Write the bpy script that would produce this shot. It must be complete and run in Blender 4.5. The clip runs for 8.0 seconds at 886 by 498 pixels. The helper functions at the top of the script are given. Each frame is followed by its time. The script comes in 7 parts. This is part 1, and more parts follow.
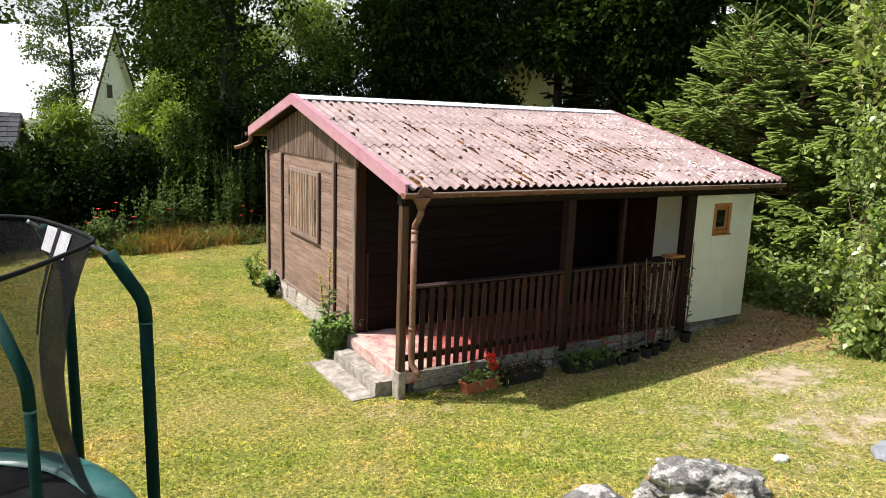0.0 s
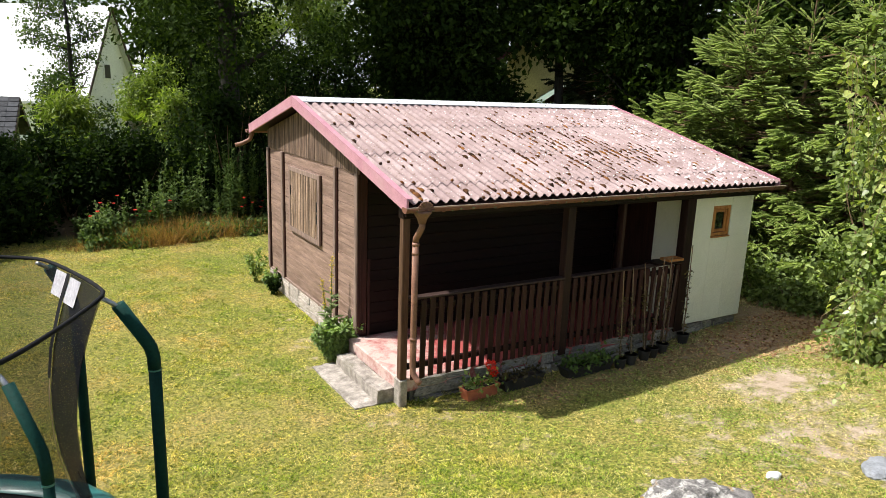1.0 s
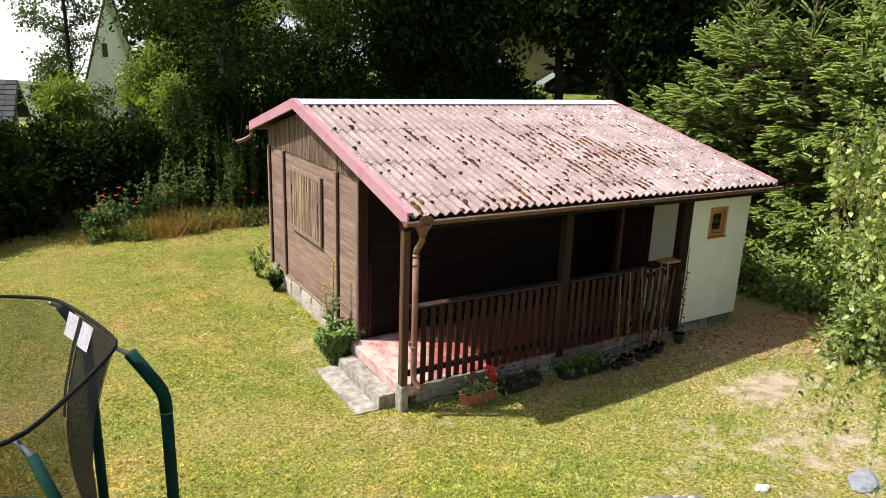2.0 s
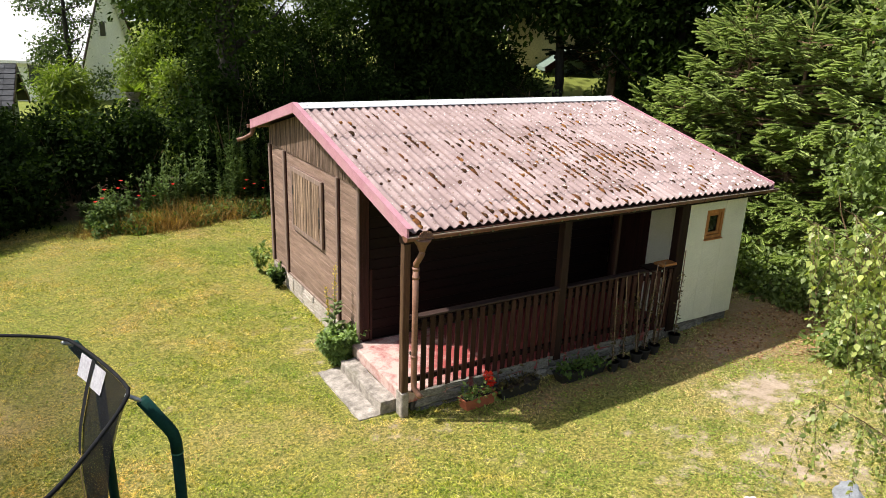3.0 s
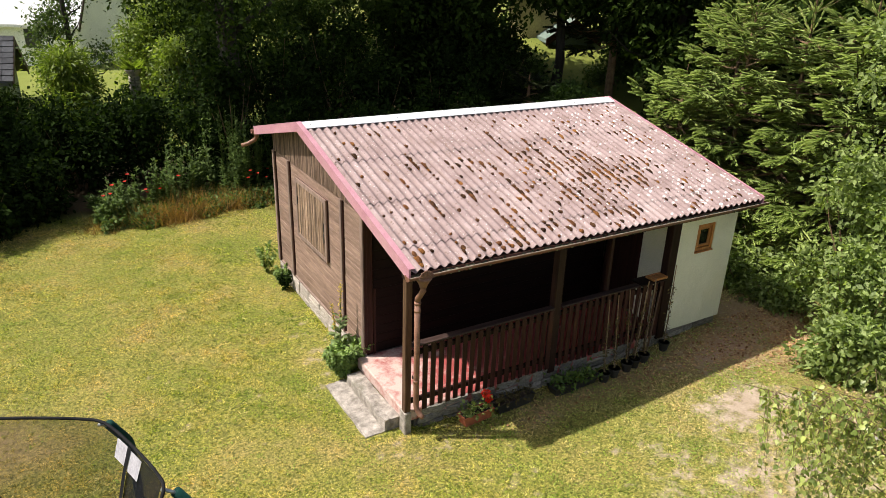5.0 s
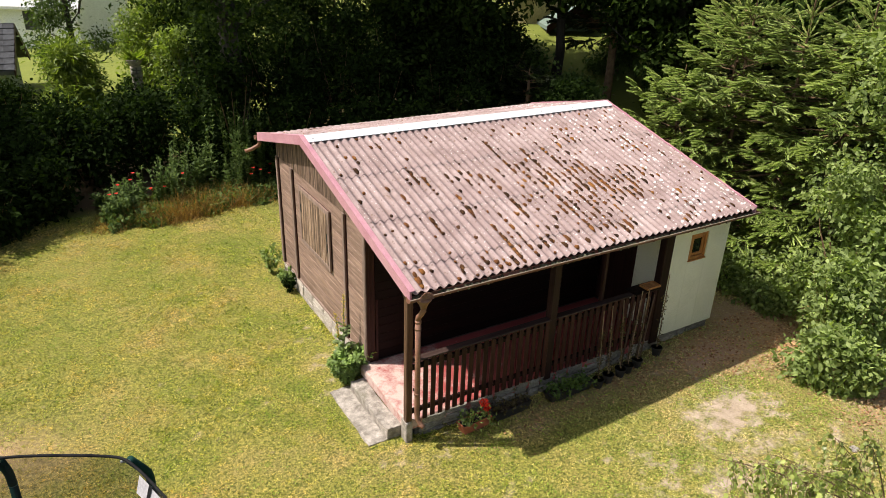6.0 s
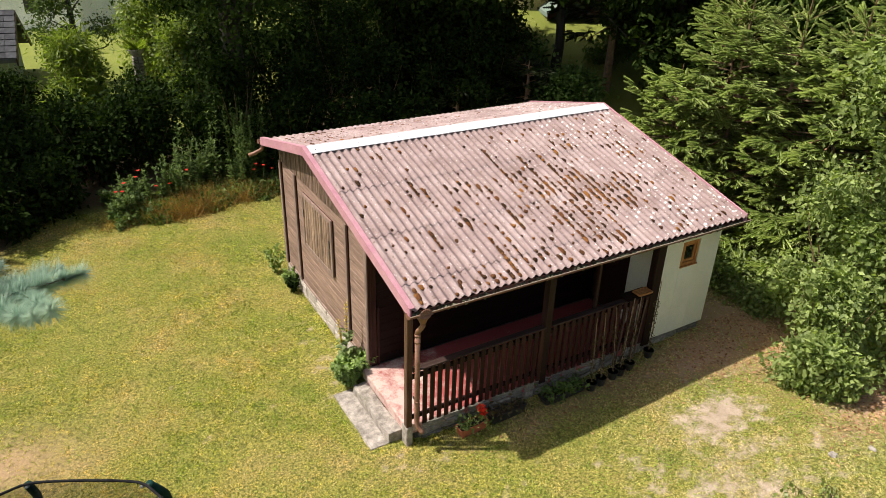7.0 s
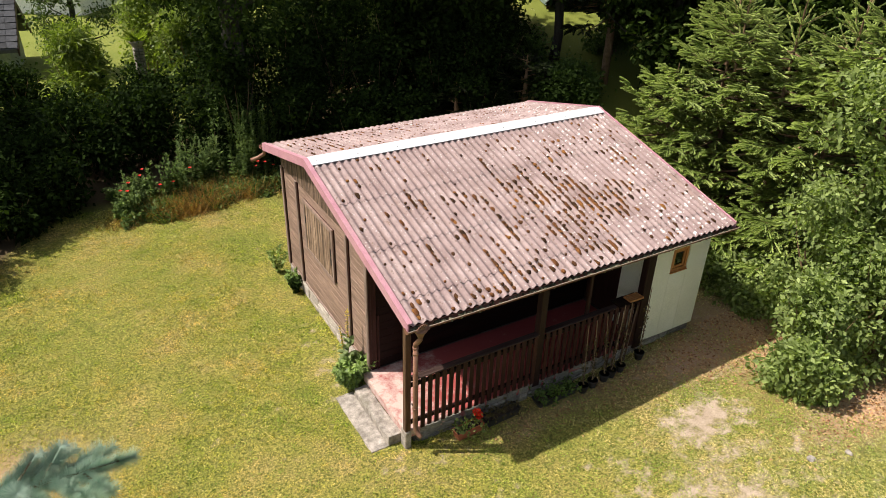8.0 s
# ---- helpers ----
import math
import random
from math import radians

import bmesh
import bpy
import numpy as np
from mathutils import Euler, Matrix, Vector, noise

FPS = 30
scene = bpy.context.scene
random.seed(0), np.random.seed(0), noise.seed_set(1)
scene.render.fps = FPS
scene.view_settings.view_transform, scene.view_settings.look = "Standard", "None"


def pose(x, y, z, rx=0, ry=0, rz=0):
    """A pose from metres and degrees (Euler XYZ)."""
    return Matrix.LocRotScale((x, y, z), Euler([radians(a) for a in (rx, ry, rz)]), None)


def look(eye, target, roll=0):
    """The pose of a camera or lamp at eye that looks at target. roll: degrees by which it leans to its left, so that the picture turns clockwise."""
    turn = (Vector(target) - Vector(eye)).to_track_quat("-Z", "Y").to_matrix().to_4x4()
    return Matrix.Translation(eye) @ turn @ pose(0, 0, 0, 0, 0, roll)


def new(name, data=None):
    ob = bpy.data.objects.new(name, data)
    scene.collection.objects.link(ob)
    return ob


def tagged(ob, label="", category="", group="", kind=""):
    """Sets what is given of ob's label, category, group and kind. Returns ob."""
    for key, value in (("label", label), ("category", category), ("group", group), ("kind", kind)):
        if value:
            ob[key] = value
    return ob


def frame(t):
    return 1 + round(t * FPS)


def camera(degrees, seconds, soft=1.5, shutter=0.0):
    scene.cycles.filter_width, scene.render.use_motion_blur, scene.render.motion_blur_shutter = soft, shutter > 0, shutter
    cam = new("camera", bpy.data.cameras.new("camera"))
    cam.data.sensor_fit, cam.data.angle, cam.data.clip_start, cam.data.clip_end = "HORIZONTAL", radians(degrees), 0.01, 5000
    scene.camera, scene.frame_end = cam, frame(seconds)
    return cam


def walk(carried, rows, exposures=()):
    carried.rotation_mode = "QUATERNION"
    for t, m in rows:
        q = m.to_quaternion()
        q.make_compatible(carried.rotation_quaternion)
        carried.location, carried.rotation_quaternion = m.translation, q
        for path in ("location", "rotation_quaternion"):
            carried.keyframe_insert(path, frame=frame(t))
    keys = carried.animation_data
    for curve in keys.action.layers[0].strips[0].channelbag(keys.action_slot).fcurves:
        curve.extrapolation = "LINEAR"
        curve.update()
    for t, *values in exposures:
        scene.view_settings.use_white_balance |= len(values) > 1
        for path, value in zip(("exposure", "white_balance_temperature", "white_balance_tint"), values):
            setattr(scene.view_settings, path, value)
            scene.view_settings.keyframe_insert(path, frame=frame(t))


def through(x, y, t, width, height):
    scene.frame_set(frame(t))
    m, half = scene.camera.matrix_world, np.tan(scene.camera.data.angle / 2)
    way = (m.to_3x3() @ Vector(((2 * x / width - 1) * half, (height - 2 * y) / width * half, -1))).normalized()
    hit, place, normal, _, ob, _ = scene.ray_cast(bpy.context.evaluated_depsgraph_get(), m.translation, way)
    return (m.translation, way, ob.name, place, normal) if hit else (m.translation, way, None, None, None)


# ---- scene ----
cam = camera(66.0, 8.0, soft=0.5)
PATH = [
    (0, (-3.307, -6.377, 2.933), (-2.299, -4.691, 2.559), 2.1),
    (0.5, (-3.311, -6.37, 3.134), (-2.306, -4.69, 2.724), 2.1),
    (1, (-3.321, -6.359, 3.362), (-2.319, -4.687, 2.913), 2.1),
    (1.5, (-3.34, -6.363, 3.585), (-2.341, -4.7, 3.097), 2.1),
    (3, (-3.345, -6.374, 4.309), (-2.363, -4.741, 3.701), 2.0),
    (3.5, (-3.354, -6.381, 4.553), (-2.377, -4.759, 3.909), 2.0),
    (4, (-3.366, -6.381, 4.838), (-2.395, -4.771, 4.154), 1.9),
    (4.5, (-3.373, -6.374, 5.129), (-2.409, -4.777, 4.408), 1.9),
    (6, (-3.388, -6.412, 6.148), (-2.452, -4.856, 5.309), 1.8),
    (6.5, (-3.403, -6.431, 6.471), (-2.475, -4.891, 5.596), 1.8),
    (7, (-3.399, -6.464, 6.825), (-2.483, -4.939, 5.911), 1.8),
    (7.5, (-3.393, -6.496, 7.149), (-2.487, -4.986, 6.201), 1.8),
    (8, (-3.381, -6.524, 7.52), (-2.486, -5.031, 6.535), 1.7),
]
walk(cam, [(t, look(eye, target, roll)) for t, eye, target, roll in PATH], [(0.0, 0.74, 6400, 10), (4.0, 0.63, 6600, 11), (8.0, 0.505, 6850, 12)])

# ---- light ----
SUN = Vector((0.60, -0.345, -1.0)).normalized()  # the way the sunlight travels
world = bpy.data.worlds.new("sky")
scene.world = world
world.use_nodes = True
wn = world.node_tree.nodes
sky = wn.new("ShaderNodeTexSky")
sky.sky_type, sky.sun_disc = "NISHITA", False
sky.sun_elevation, sky.sun_rotation = radians(55), radians(300)
sky.air_density, sky.dust_density = 1.0, 2.5
haze = wn.new("ShaderNodeHueSaturation")  # a hazy, whitish summer sky
haze.inputs["Saturation"].default_value = 0.7
world.node_tree.links.new(sky.outputs[0], haze.inputs["Color"])
world.node_tree.links.new(haze.outputs[0], wn["Background"].inputs[0])
wn["Background"].inputs[1].default_value = 0.112
sun = new("sun", bpy.data.lights.new("sun", "SUN"))
sun.data.energy, sun.data.angle, sun.data.color = 4.9, radians(0.9), (1.0, 0.955, 0.90)
sun.matrix_world = look((0, 0, 20), Vector((0, 0, 20)) + SUN)


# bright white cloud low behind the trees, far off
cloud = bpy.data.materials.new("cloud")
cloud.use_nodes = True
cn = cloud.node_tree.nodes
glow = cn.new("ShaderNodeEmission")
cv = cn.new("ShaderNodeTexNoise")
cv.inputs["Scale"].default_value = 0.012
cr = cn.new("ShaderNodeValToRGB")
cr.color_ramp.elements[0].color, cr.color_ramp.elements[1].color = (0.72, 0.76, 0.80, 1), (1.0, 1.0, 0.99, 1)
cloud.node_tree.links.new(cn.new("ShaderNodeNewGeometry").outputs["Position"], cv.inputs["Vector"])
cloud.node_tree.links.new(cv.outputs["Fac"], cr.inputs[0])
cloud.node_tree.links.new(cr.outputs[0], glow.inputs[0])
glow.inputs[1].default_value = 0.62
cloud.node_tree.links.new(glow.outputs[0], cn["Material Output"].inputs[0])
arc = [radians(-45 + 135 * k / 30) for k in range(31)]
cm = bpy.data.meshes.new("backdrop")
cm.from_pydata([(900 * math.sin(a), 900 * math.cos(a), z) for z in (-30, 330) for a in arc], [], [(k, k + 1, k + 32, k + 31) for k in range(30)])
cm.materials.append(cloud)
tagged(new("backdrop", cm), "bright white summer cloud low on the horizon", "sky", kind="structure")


# ---- materials ----
def nodes_of(name):
    m = bpy.data.materials.new(name)
    m.use_nodes = True
    return m, m.node_tree.nodes, m.node_tree.links, m.node_tree.nodes["Principled BSDF"]


def ramp(nodes, links, source, stops):
    r = nodes.new("ShaderNodeValToRGB")
    e = r.color_ramp.elements
    while len(e) < len(stops):
        e.new(0.5)
    for el, (p, c) in zip(e, stops):
        el.position, el.color = p, (*c, 1) if len(c) == 3 else c
    links.new(source, r.inputs[0])
    return r.outputs[0]


def noise_tex(nodes, links, vec, scale, detail=4, rough=0.6):
    n = nodes.new("ShaderNodeTexNoise")
    n.inputs["Scale"].default_value, n.inputs["Detail"].default_value, n.inputs["Roughness"].default_value = scale, detail, rough
    if vec is not None:
        links.new(vec, n.inputs["Vector"])
    return n.outputs["Fac"]


def mix_col(nodes, links, fac, a, b, blend="MIX"):
    m = nodes.new("ShaderNodeMix")
    m.data_type, m.blend_type = "RGBA", blend
    for sock, v in ((m.inputs[0], fac), (m.inputs[6], a), (m.inputs[7], b)):
        if hasattr(v, "is_linked"):
            links.new(v, sock)
        else:
            sock.default_value = v if isinstance(v, float) else (*v, 1)
    return m.outputs[2]


def coords(nodes, links, stretch=(1, 1, 1), shift=True, world_space=False):
    """Object coordinates in metres, stretched, and moved by the object's random number."""
    if world_space:
        src = nodes.new("ShaderNodeNewGeometry").outputs["Position"]
    else:
        src = nodes.new("ShaderNodeTexCoord").outputs["Object"]
    mp = nodes.new("ShaderNodeMapping")
    mp.inputs["Scale"].default_value = stretch
    links.new(src, mp.inputs["Vector"])
    if shift:
        info = nodes.new("ShaderNodeObjectInfo")
        mul = nodes.new("ShaderNodeMath")
        mul.operation, mul.inputs[1].default_value = "MULTIPLY", 37.0
        links.new(info.outputs["Random"], mul.inputs[0])
        links.new(mul.outputs[0], mp.inputs["Location"])
    return mp.outputs[0]


def bump(nodes, links, bsdf, height, strength=0.3, distance=0.01):
    b = nodes.new("ShaderNodeBump")
    b.inputs["Strength"].default_value, b.inputs["Distance"].default_value = strength, distance
    links.new(height, b.inputs["Height"])
    links.new(b.outputs[0], bsdf.inputs["Normal"])


def surface(name, dark, light, scale=8.0, fine=60.0, rough=0.8, metal=0.0, relief=0.3, stain=None, stretch=(1, 1, 1), vary=0.25, world_space=False, spec=0.5):
    """A two-scale surface: a broad change of tone, a fine grain, stains, relief, and a tone of its own for each object."""
    m, n, l, b = nodes_of(name)
    v = coords(n, l, stretch, True, world_space)
    broad = noise_tex(n, l, v, scale)
    grain = noise_tex(n, l, v, fine, 3, 0.7)
    c = ramp(n, l, broad, [(0.3, dark), (0.7, light)])
    g = ramp(n, l, grain, [(0.25, (0.62, 0.62, 0.62)), (0.75, (1.25, 1.25, 1.25))])
    c = mix_col(n, l, 0.8, c, g, "MULTIPLY")
    if stain:
        s = noise_tex(n, l, v, scale * 0.37, 5, 0.65)
        c = mix_col(n, l, ramp(n, l, s, [(0.52, (0, 0, 0)), (0.7, (0.8, 0.8, 0.8))]), c, stain)
    if vary:
        info = n.new("ShaderNodeObjectInfo")
        t = ramp(n, l, info.outputs["Random"], [(0.0, (1 - vary,) * 3), (1.0, (1 + vary,) * 3)])
        c = mix_col(n, l, 1.0, c, t, "MULTIPLY")
    l.new(c, b.inputs["Base Color"])
    b.inputs["Roughness"].default_value, b.inputs["Metallic"].default_value = rough, metal
    b.inputs["Specular IOR Level"].default_value = spec
    if relief:
        bump(n, l, b, grain, relief, 0.004)
    return m


def foliage(name, dark, light, rough=0.55, through=0.35, spec=0.35):
    """Leaves: a tone for each leaf, a broad change over the plant, and light that shines through."""
    m, n, l, b = nodes_of(name)
    g = n.new("ShaderNodeNewGeometry")
    c = ramp(n, l, g.outputs["Random Per Island"], [(0.0, dark), (0.75, light), (1.0, tuple(min(1, 1.35 * k) for k in light))])
    broad = noise_tex(n, l, g.outputs["Position"], 1.3, 3)
    c = mix_col(n, l, 0.7, c, ramp(n, l, broad, [(0.3, (0.6, 0.62, 0.6)), (0.7, (1.15, 1.15, 1.0))]), "MULTIPLY")
    l.new(c, b.inputs["Base Color"])
    b.inputs["Roughness"].default_value = rough
    b.inputs["Specular IOR Level"].default_value = spec
    tr = n.new("ShaderNodeBsdfTranslucent")
    l.new(mix_col(n, l, 1.0, c, (1.25, 1.35, 0.55), "MULTIPLY"), tr.inputs[0])
    mx = n.new("ShaderNodeMixShader")
    mx.inputs[0].default_value = through
    l.new(b.outputs[0], mx.inputs[1])
    l.new(tr.outputs[0], mx.inputs[2])
    l.new(mx.outputs[0], n["Material Output"].inputs[0])
    return m


def wood(name, dark, light, along, rough=0.6, relief=0.25, vary=0.2, weather=None):
    """Timber with its grain along one axis (0, 1 or 2)."""
    st = [9.0, 9.0, 9.0]
    st[along] = 0.9
    return surface(name, dark, light, 2.2, 11.0, rough, 0, relief, weather, st, vary, spec=0.18)


def needles(name, dark, light, young):
    """Conifer shoots: a tone for each shoot, and lighter young growth towards its end."""
    m, n, l, b = nodes_of(name)
    g = n.new("ShaderNodeNewGeometry")
    c = ramp(n, l, g.outputs["Random Per Island"], [(0.0, dark), (1.0, light)])
    at = n.new("ShaderNodeAttribute")
    at.attribute_name = "young"
    c = mix_col(n, l, ramp(n, l, at.outputs["Fac"], [(0.25, (0, 0, 0)), (1.0, (0.8, 0.8, 0.8))]), c, young)
    broad = noise_tex(n, l, g.outputs["Position"], 1.1, 3)
    c = mix_col(n, l, 0.7, c, ramp(n, l, broad, [(0.3, (0.65, 0.68, 0.65)), (0.7, (1.15, 1.12, 1.0))]), "MULTIPLY")
    l.new(c, b.inputs["Base Color"])
    b.inputs["Roughness"].default_value = 0.5
    b.inputs["Specular IOR Level"].default_value = 0.25
    tr = n.new("ShaderNodeBsdfTranslucent")
    l.new(c, tr.inputs[0])
    mx = n.new("ShaderNodeMixShader")
    mx.inputs[0].default_value = 0.42
    l.new(b.outputs[0], mx.inputs[1])
    l.new(tr.outputs[0], mx.inputs[2])
    l.new(mx.outputs[0], n["Material Output"].inputs[0])
    return m


def moss_material():
    """Dry moss cushions: a tone for each cushion, rusty crowns, crumbly relief."""
    m, n, l, b = nodes_of("moss")
    g = n.new("ShaderNodeNewGeometry")
    c = ramp(n, l, g.outputs["Random Per Island"], [(0.0, (0.030, 0.019, 0.013)), (0.4, (0.085, 0.043, 0.023)), (0.75, (0.155, 0.066, 0.028)), (1.0, (0.25, 0.115, 0.035))])
    fine = noise_tex(n, l, g.outputs["Position"], 130, 4, 0.75)
    mid = noise_tex(n, l, g.outputs["Position"], 32, 4, 0.7)
    c = mix_col(n, l, 0.9, c, ramp(n, l, fine, [(0.28, (0.35, 0.35, 0.35)), (0.72, (1.6, 1.5, 1.35))]), "MULTIPLY")
    c = mix_col(n, l, ramp(n, l, mid, [(0.55, (0, 0, 0)), (0.7, (0.7, 0.7, 0.7))]), c, (0.21, 0.10, 0.038))
    l.new(c, b.inputs["Base Color"])
    b.inputs["Roughness"].default_value = 1.0
    b.inputs["Specular IOR Level"].default_value = 0.05
    bump(n, l, b, fine, 1.0, 0.012)
    return m


M = {}
M["gable_wood"] = wood("gable_wood", (0.160, 0.103, 0.078), (0.325, 0.222, 0.172), 1, 0.62, 0.3, 0.13)
M["gable_slat"] = wood("gable_slat", (0.09, 0.055, 0.038), (0.40, 0.285, 0.20), 2, 0.65, 0.35, 0.55)
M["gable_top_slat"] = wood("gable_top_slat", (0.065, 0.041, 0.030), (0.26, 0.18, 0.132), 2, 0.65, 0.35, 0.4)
M["batten_wood"] = wood("batten_wood", (0.155, 0.107, 0.086), (0.31, 0.224, 0.183), 2, 0.6, 0.3, 0.12)
# dark stained porch timber, made near black to carry the recess shade
M["dark_shaded_wood_x"] = wood("dark_shaded_wood_x", (0.0046, 0.0016, 0.0014), (0.0130, 0.0040, 0.0032), 0, 0.55, 0.25, 0.2)
M["dark_wood_z"] = wood("dark_wood_z", (0.021, 0.0078, 0.0065), (0.058, 0.021, 0.0165), 2, 0.5, 0.25, 0.3)
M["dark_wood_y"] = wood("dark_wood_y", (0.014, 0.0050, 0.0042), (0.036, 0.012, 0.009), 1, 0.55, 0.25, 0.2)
M["dark_post"] = wood("dark_post", (0.012, 0.0055, 0.0048), (0.032, 0.014, 0.011), 2, 0.55, 0.25, 0.15)
M["post_wood"] = wood("post_wood", (0.06, 0.03, 0.018), (0.13, 0.075, 0.045), 2, 0.55, 0.3, 0.1)
M["rail_top"] = wood("rail_top", (0.026, 0.014, 0.012), (0.072, 0.046, 0.038), 0, 0.5, 0.3, 0.1)
M["pink_paint"] = surface("pink_paint", (0.40, 0.185, 0.225), (0.50, 0.26, 0.30), 5, 70, 0.55, 0, 0.12, (0.44, 0.26, 0.27), vary=0.05)
M["white_metal"] = surface("white_metal", (0.60, 0.62, 0.64), (0.72, 0.74, 0.75), 3, 40, 0.45, 0, 0.08, (0.62, 0.62, 0.6), vary=0.03)
M["copper_brown"] = surface("copper_brown", (0.17, 0.080, 0.050), (0.28, 0.148, 0.096), 7, 60, 0.5, 0.0, 0.08, (0.14, 0.075, 0.055), vary=0.05, spec=0.3)
M["gutter_brown"] = surface("gutter_brown", (0.15, 0.062, 0.040), (0.23, 0.108, 0.072), 5, 60, 0.55, 0.0, 0.1, (0.22, 0.15, 0.11), vary=0.05, spec=0.25)
M["render_cream"] = surface("render_cream", (0.70, 0.71, 0.55), (0.80, 0.80, 0.66), 2.0, 90, 0.9, 0, 0.25, (0.66, 0.66, 0.52), vary=0)
M["window_wood"] = wood("window_wood", (0.30, 0.12, 0.035), (0.52, 0.24, 0.08), 2, 0.4, 0.2, 0.1)
M["plinth_stone"] = surface("plinth_stone", (0.085, 0.078, 0.066), (0.34, 0.31, 0.265), 7, 70, 0.9, 0, 0.6, (0.17, 0.18, 0.12), vary=0.3, spec=0.2)
M["pale_stone"] = surface("pale_stone", (0.26, 0.225, 0.195), (0.56, 0.50, 0.44), 6, 50, 0.9, 0, 0.6, (0.30, 0.28, 0.22), vary=0.15, spec=0.2)
M["mortar"] = surface("mortar", (0.08, 0.073, 0.063), (0.17, 0.155, 0.138), 9, 90, 0.95, 0, 0.5, (0.08, 0.085, 0.06), vary=0)
M["concrete"] = surface("concrete", (0.17, 0.15, 0.127), (0.43, 0.385, 0.335), 9, 50, 0.92, 0, 1.0, (0.13, 0.12, 0.085), vary=0.06, spec=0.2)
M["terracotta"] = surface("terracotta", (0.35, 0.09, 0.04), (0.48, 0.15, 0.07), 9, 60, 0.7, 0, 0.15, vary=0.15)
M["black_plastic"] = surface("black_plastic", (0.012, 0.012, 0.012), (0.03, 0.028, 0.026), 9, 60, 0.5, 0, 0.1, vary=0.2)
M["soil"] = surface("soil", (0.03, 0.02, 0.014), (0.075, 0.05, 0.033), 12, 60, 0.95, 0, 0.8, vary=0)
M["bamboo"] = surface("bamboo", (0.15, 0.09, 0.055), (0.30, 0.21, 0.13), 9, 60, 0.6, 0, 0.15, vary=0.3)
M["bark"] = surface("bark", (0.014, 0.011, 0.008), (0.042, 0.033, 0.025), 6, 26, 0.95, 0, 1.0, (0.045, 0.05, 0.03), (3, 3, 0.6), 0.2)
M["young_bark"] = surface("young_bark", (0.12, 0.07, 0.035), (0.24, 0.15, 0.08), 9, 40, 0.85, 0, 0.4, vary=0.2)
M["iron"] = surface("iron", (0.012, 0.012, 0.013), (0.03, 0.03, 0.03), 12, 60, 0.5, 0.2, 0.1, vary=0)
M["moss"] = moss_material()
# the next two leaf tones have shade put into their colour
M["leaf_hedge_shaded"] = foliage("leaf_hedge_shaded", (0.006, 0.013, 0.003), (0.023, 0.042, 0.009), 0.85, 0.3, 0.05)
M["leaf_shade"] = foliage("leaf_shade", (0.024, 0.048, 0.009), (0.08, 0.125, 0.025), 0.55, 0.35, 0.25)
M["leaf_bright"] = foliage("leaf_bright", (0.09, 0.14, 0.02), (0.2, 0.26, 0.05), 0.5, 0.45)
# background tree leaves: backlit darkness is put into the base colour
M["leaf_oak_shaded"] = foliage("leaf_oak_shaded", (0.012, 0.024, 0.005), (0.036, 0.060, 0.012), 0.85, 0.25, 0.05)
M["leaf_shrub"] = foliage("leaf_shrub", (0.115, 0.165, 0.045), (0.29, 0.36, 0.13), 0.55, 0.42, 0.25)
M["leaf_birch"] = foliage("leaf_birch", (0.13, 0.18, 0.042), (0.34, 0.38, 0.115), 0.38, 0.4, 0.5)
M["leaf_weed"] = foliage("leaf_weed", (0.055, 0.10, 0.022), (0.12, 0.18, 0.045), 0.6, 0.3, 0.25)
M["leaf_dry"] = foliage("leaf_dry", (0.17, 0.09, 0.03), (0.38, 0.23, 0.07), 0.8, 0.25)
M["petal_red"] = foliage("petal_red", (0.55, 0.025, 0.015), (0.75, 0.05, 0.03), 0.6, 0.3)
M["petal_yellow"] = foliage("petal_yellow", (0.45, 0.33, 0.05), (0.60, 0.46, 0.09), 0.6, 0.3)
M["needle"] = needles("needle", (0.17, 0.25, 0.055), (0.36, 0.465, 0.125), (0.54, 0.64, 0.215))
# shaded copy of the spruce needles, the trees' shade in its colour
M["needle_shaded"] = needles("needle_shaded", (0.014, 0.024, 0.008), (0.03, 0.045, 0.014), (0.05, 0.07, 0.022))
M["needle_blue"] = needles("needle_blue", (0.22, 0.37, 0.29), (0.35, 0.50, 0.41), (0.54, 0.66, 0.57))


# ---- building helpers ----
def empty(name, at, label, category, group=""):
    ob = new(name)
    ob.location = at
    ob.empty_display_size = 0.1
    return tagged(ob, label, category, group)


def under(ob, parent):
    """Parents ob, whose mesh is given in world places, to a thing or to a part of it."""
    ob.parent = parent
    if parent.data is None:
        ob.matrix_parent_inverse = Matrix.Translation(-parent.location)
    return ob


def as_mesh(name, bm, material, smooth=False):
    me = bpy.data.meshes.new(name)
    bmesh.ops.recalc_face_normals(bm, faces=bm.faces)
    if smooth:
        for f in bm.faces:
            f.smooth = True
    bm.to_mesh(me)
    bm.free()
    me.materials.append(material)
    return me


def part(name, bm, material, parent, label="", smooth=False):
    ob = new(name, as_mesh(name, bm, material, smooth))
    if parent is not None:
        under(ob, parent)
    return tagged(ob, label)


def block(x0, x1, y0, y1, z0, z1, bevel=0.004, bm=None):
    """An upright block with worn edges."""
    own = bmesh.new()
    bmesh.ops.create_cube(own, size=1, matrix=Matrix.Translation(((x0 + x1) / 2, (y0 + y1) / 2, (z0 + z1) / 2)) @ Matrix.Diagonal((x1 - x0, y1 - y0, z1 - z0, 1)))
    if bevel:
        bmesh.ops.bevel(own, geom=own.edges[:], offset=bevel, segments=1, affect="EDGES")
    if bm is None:
        return own
    me = bpy.data.meshes.new("tmp")
    own.to_mesh(me)
    own.free()
    bm.from_mesh(me)
    bpy.data.meshes.remove(me)
    return bm


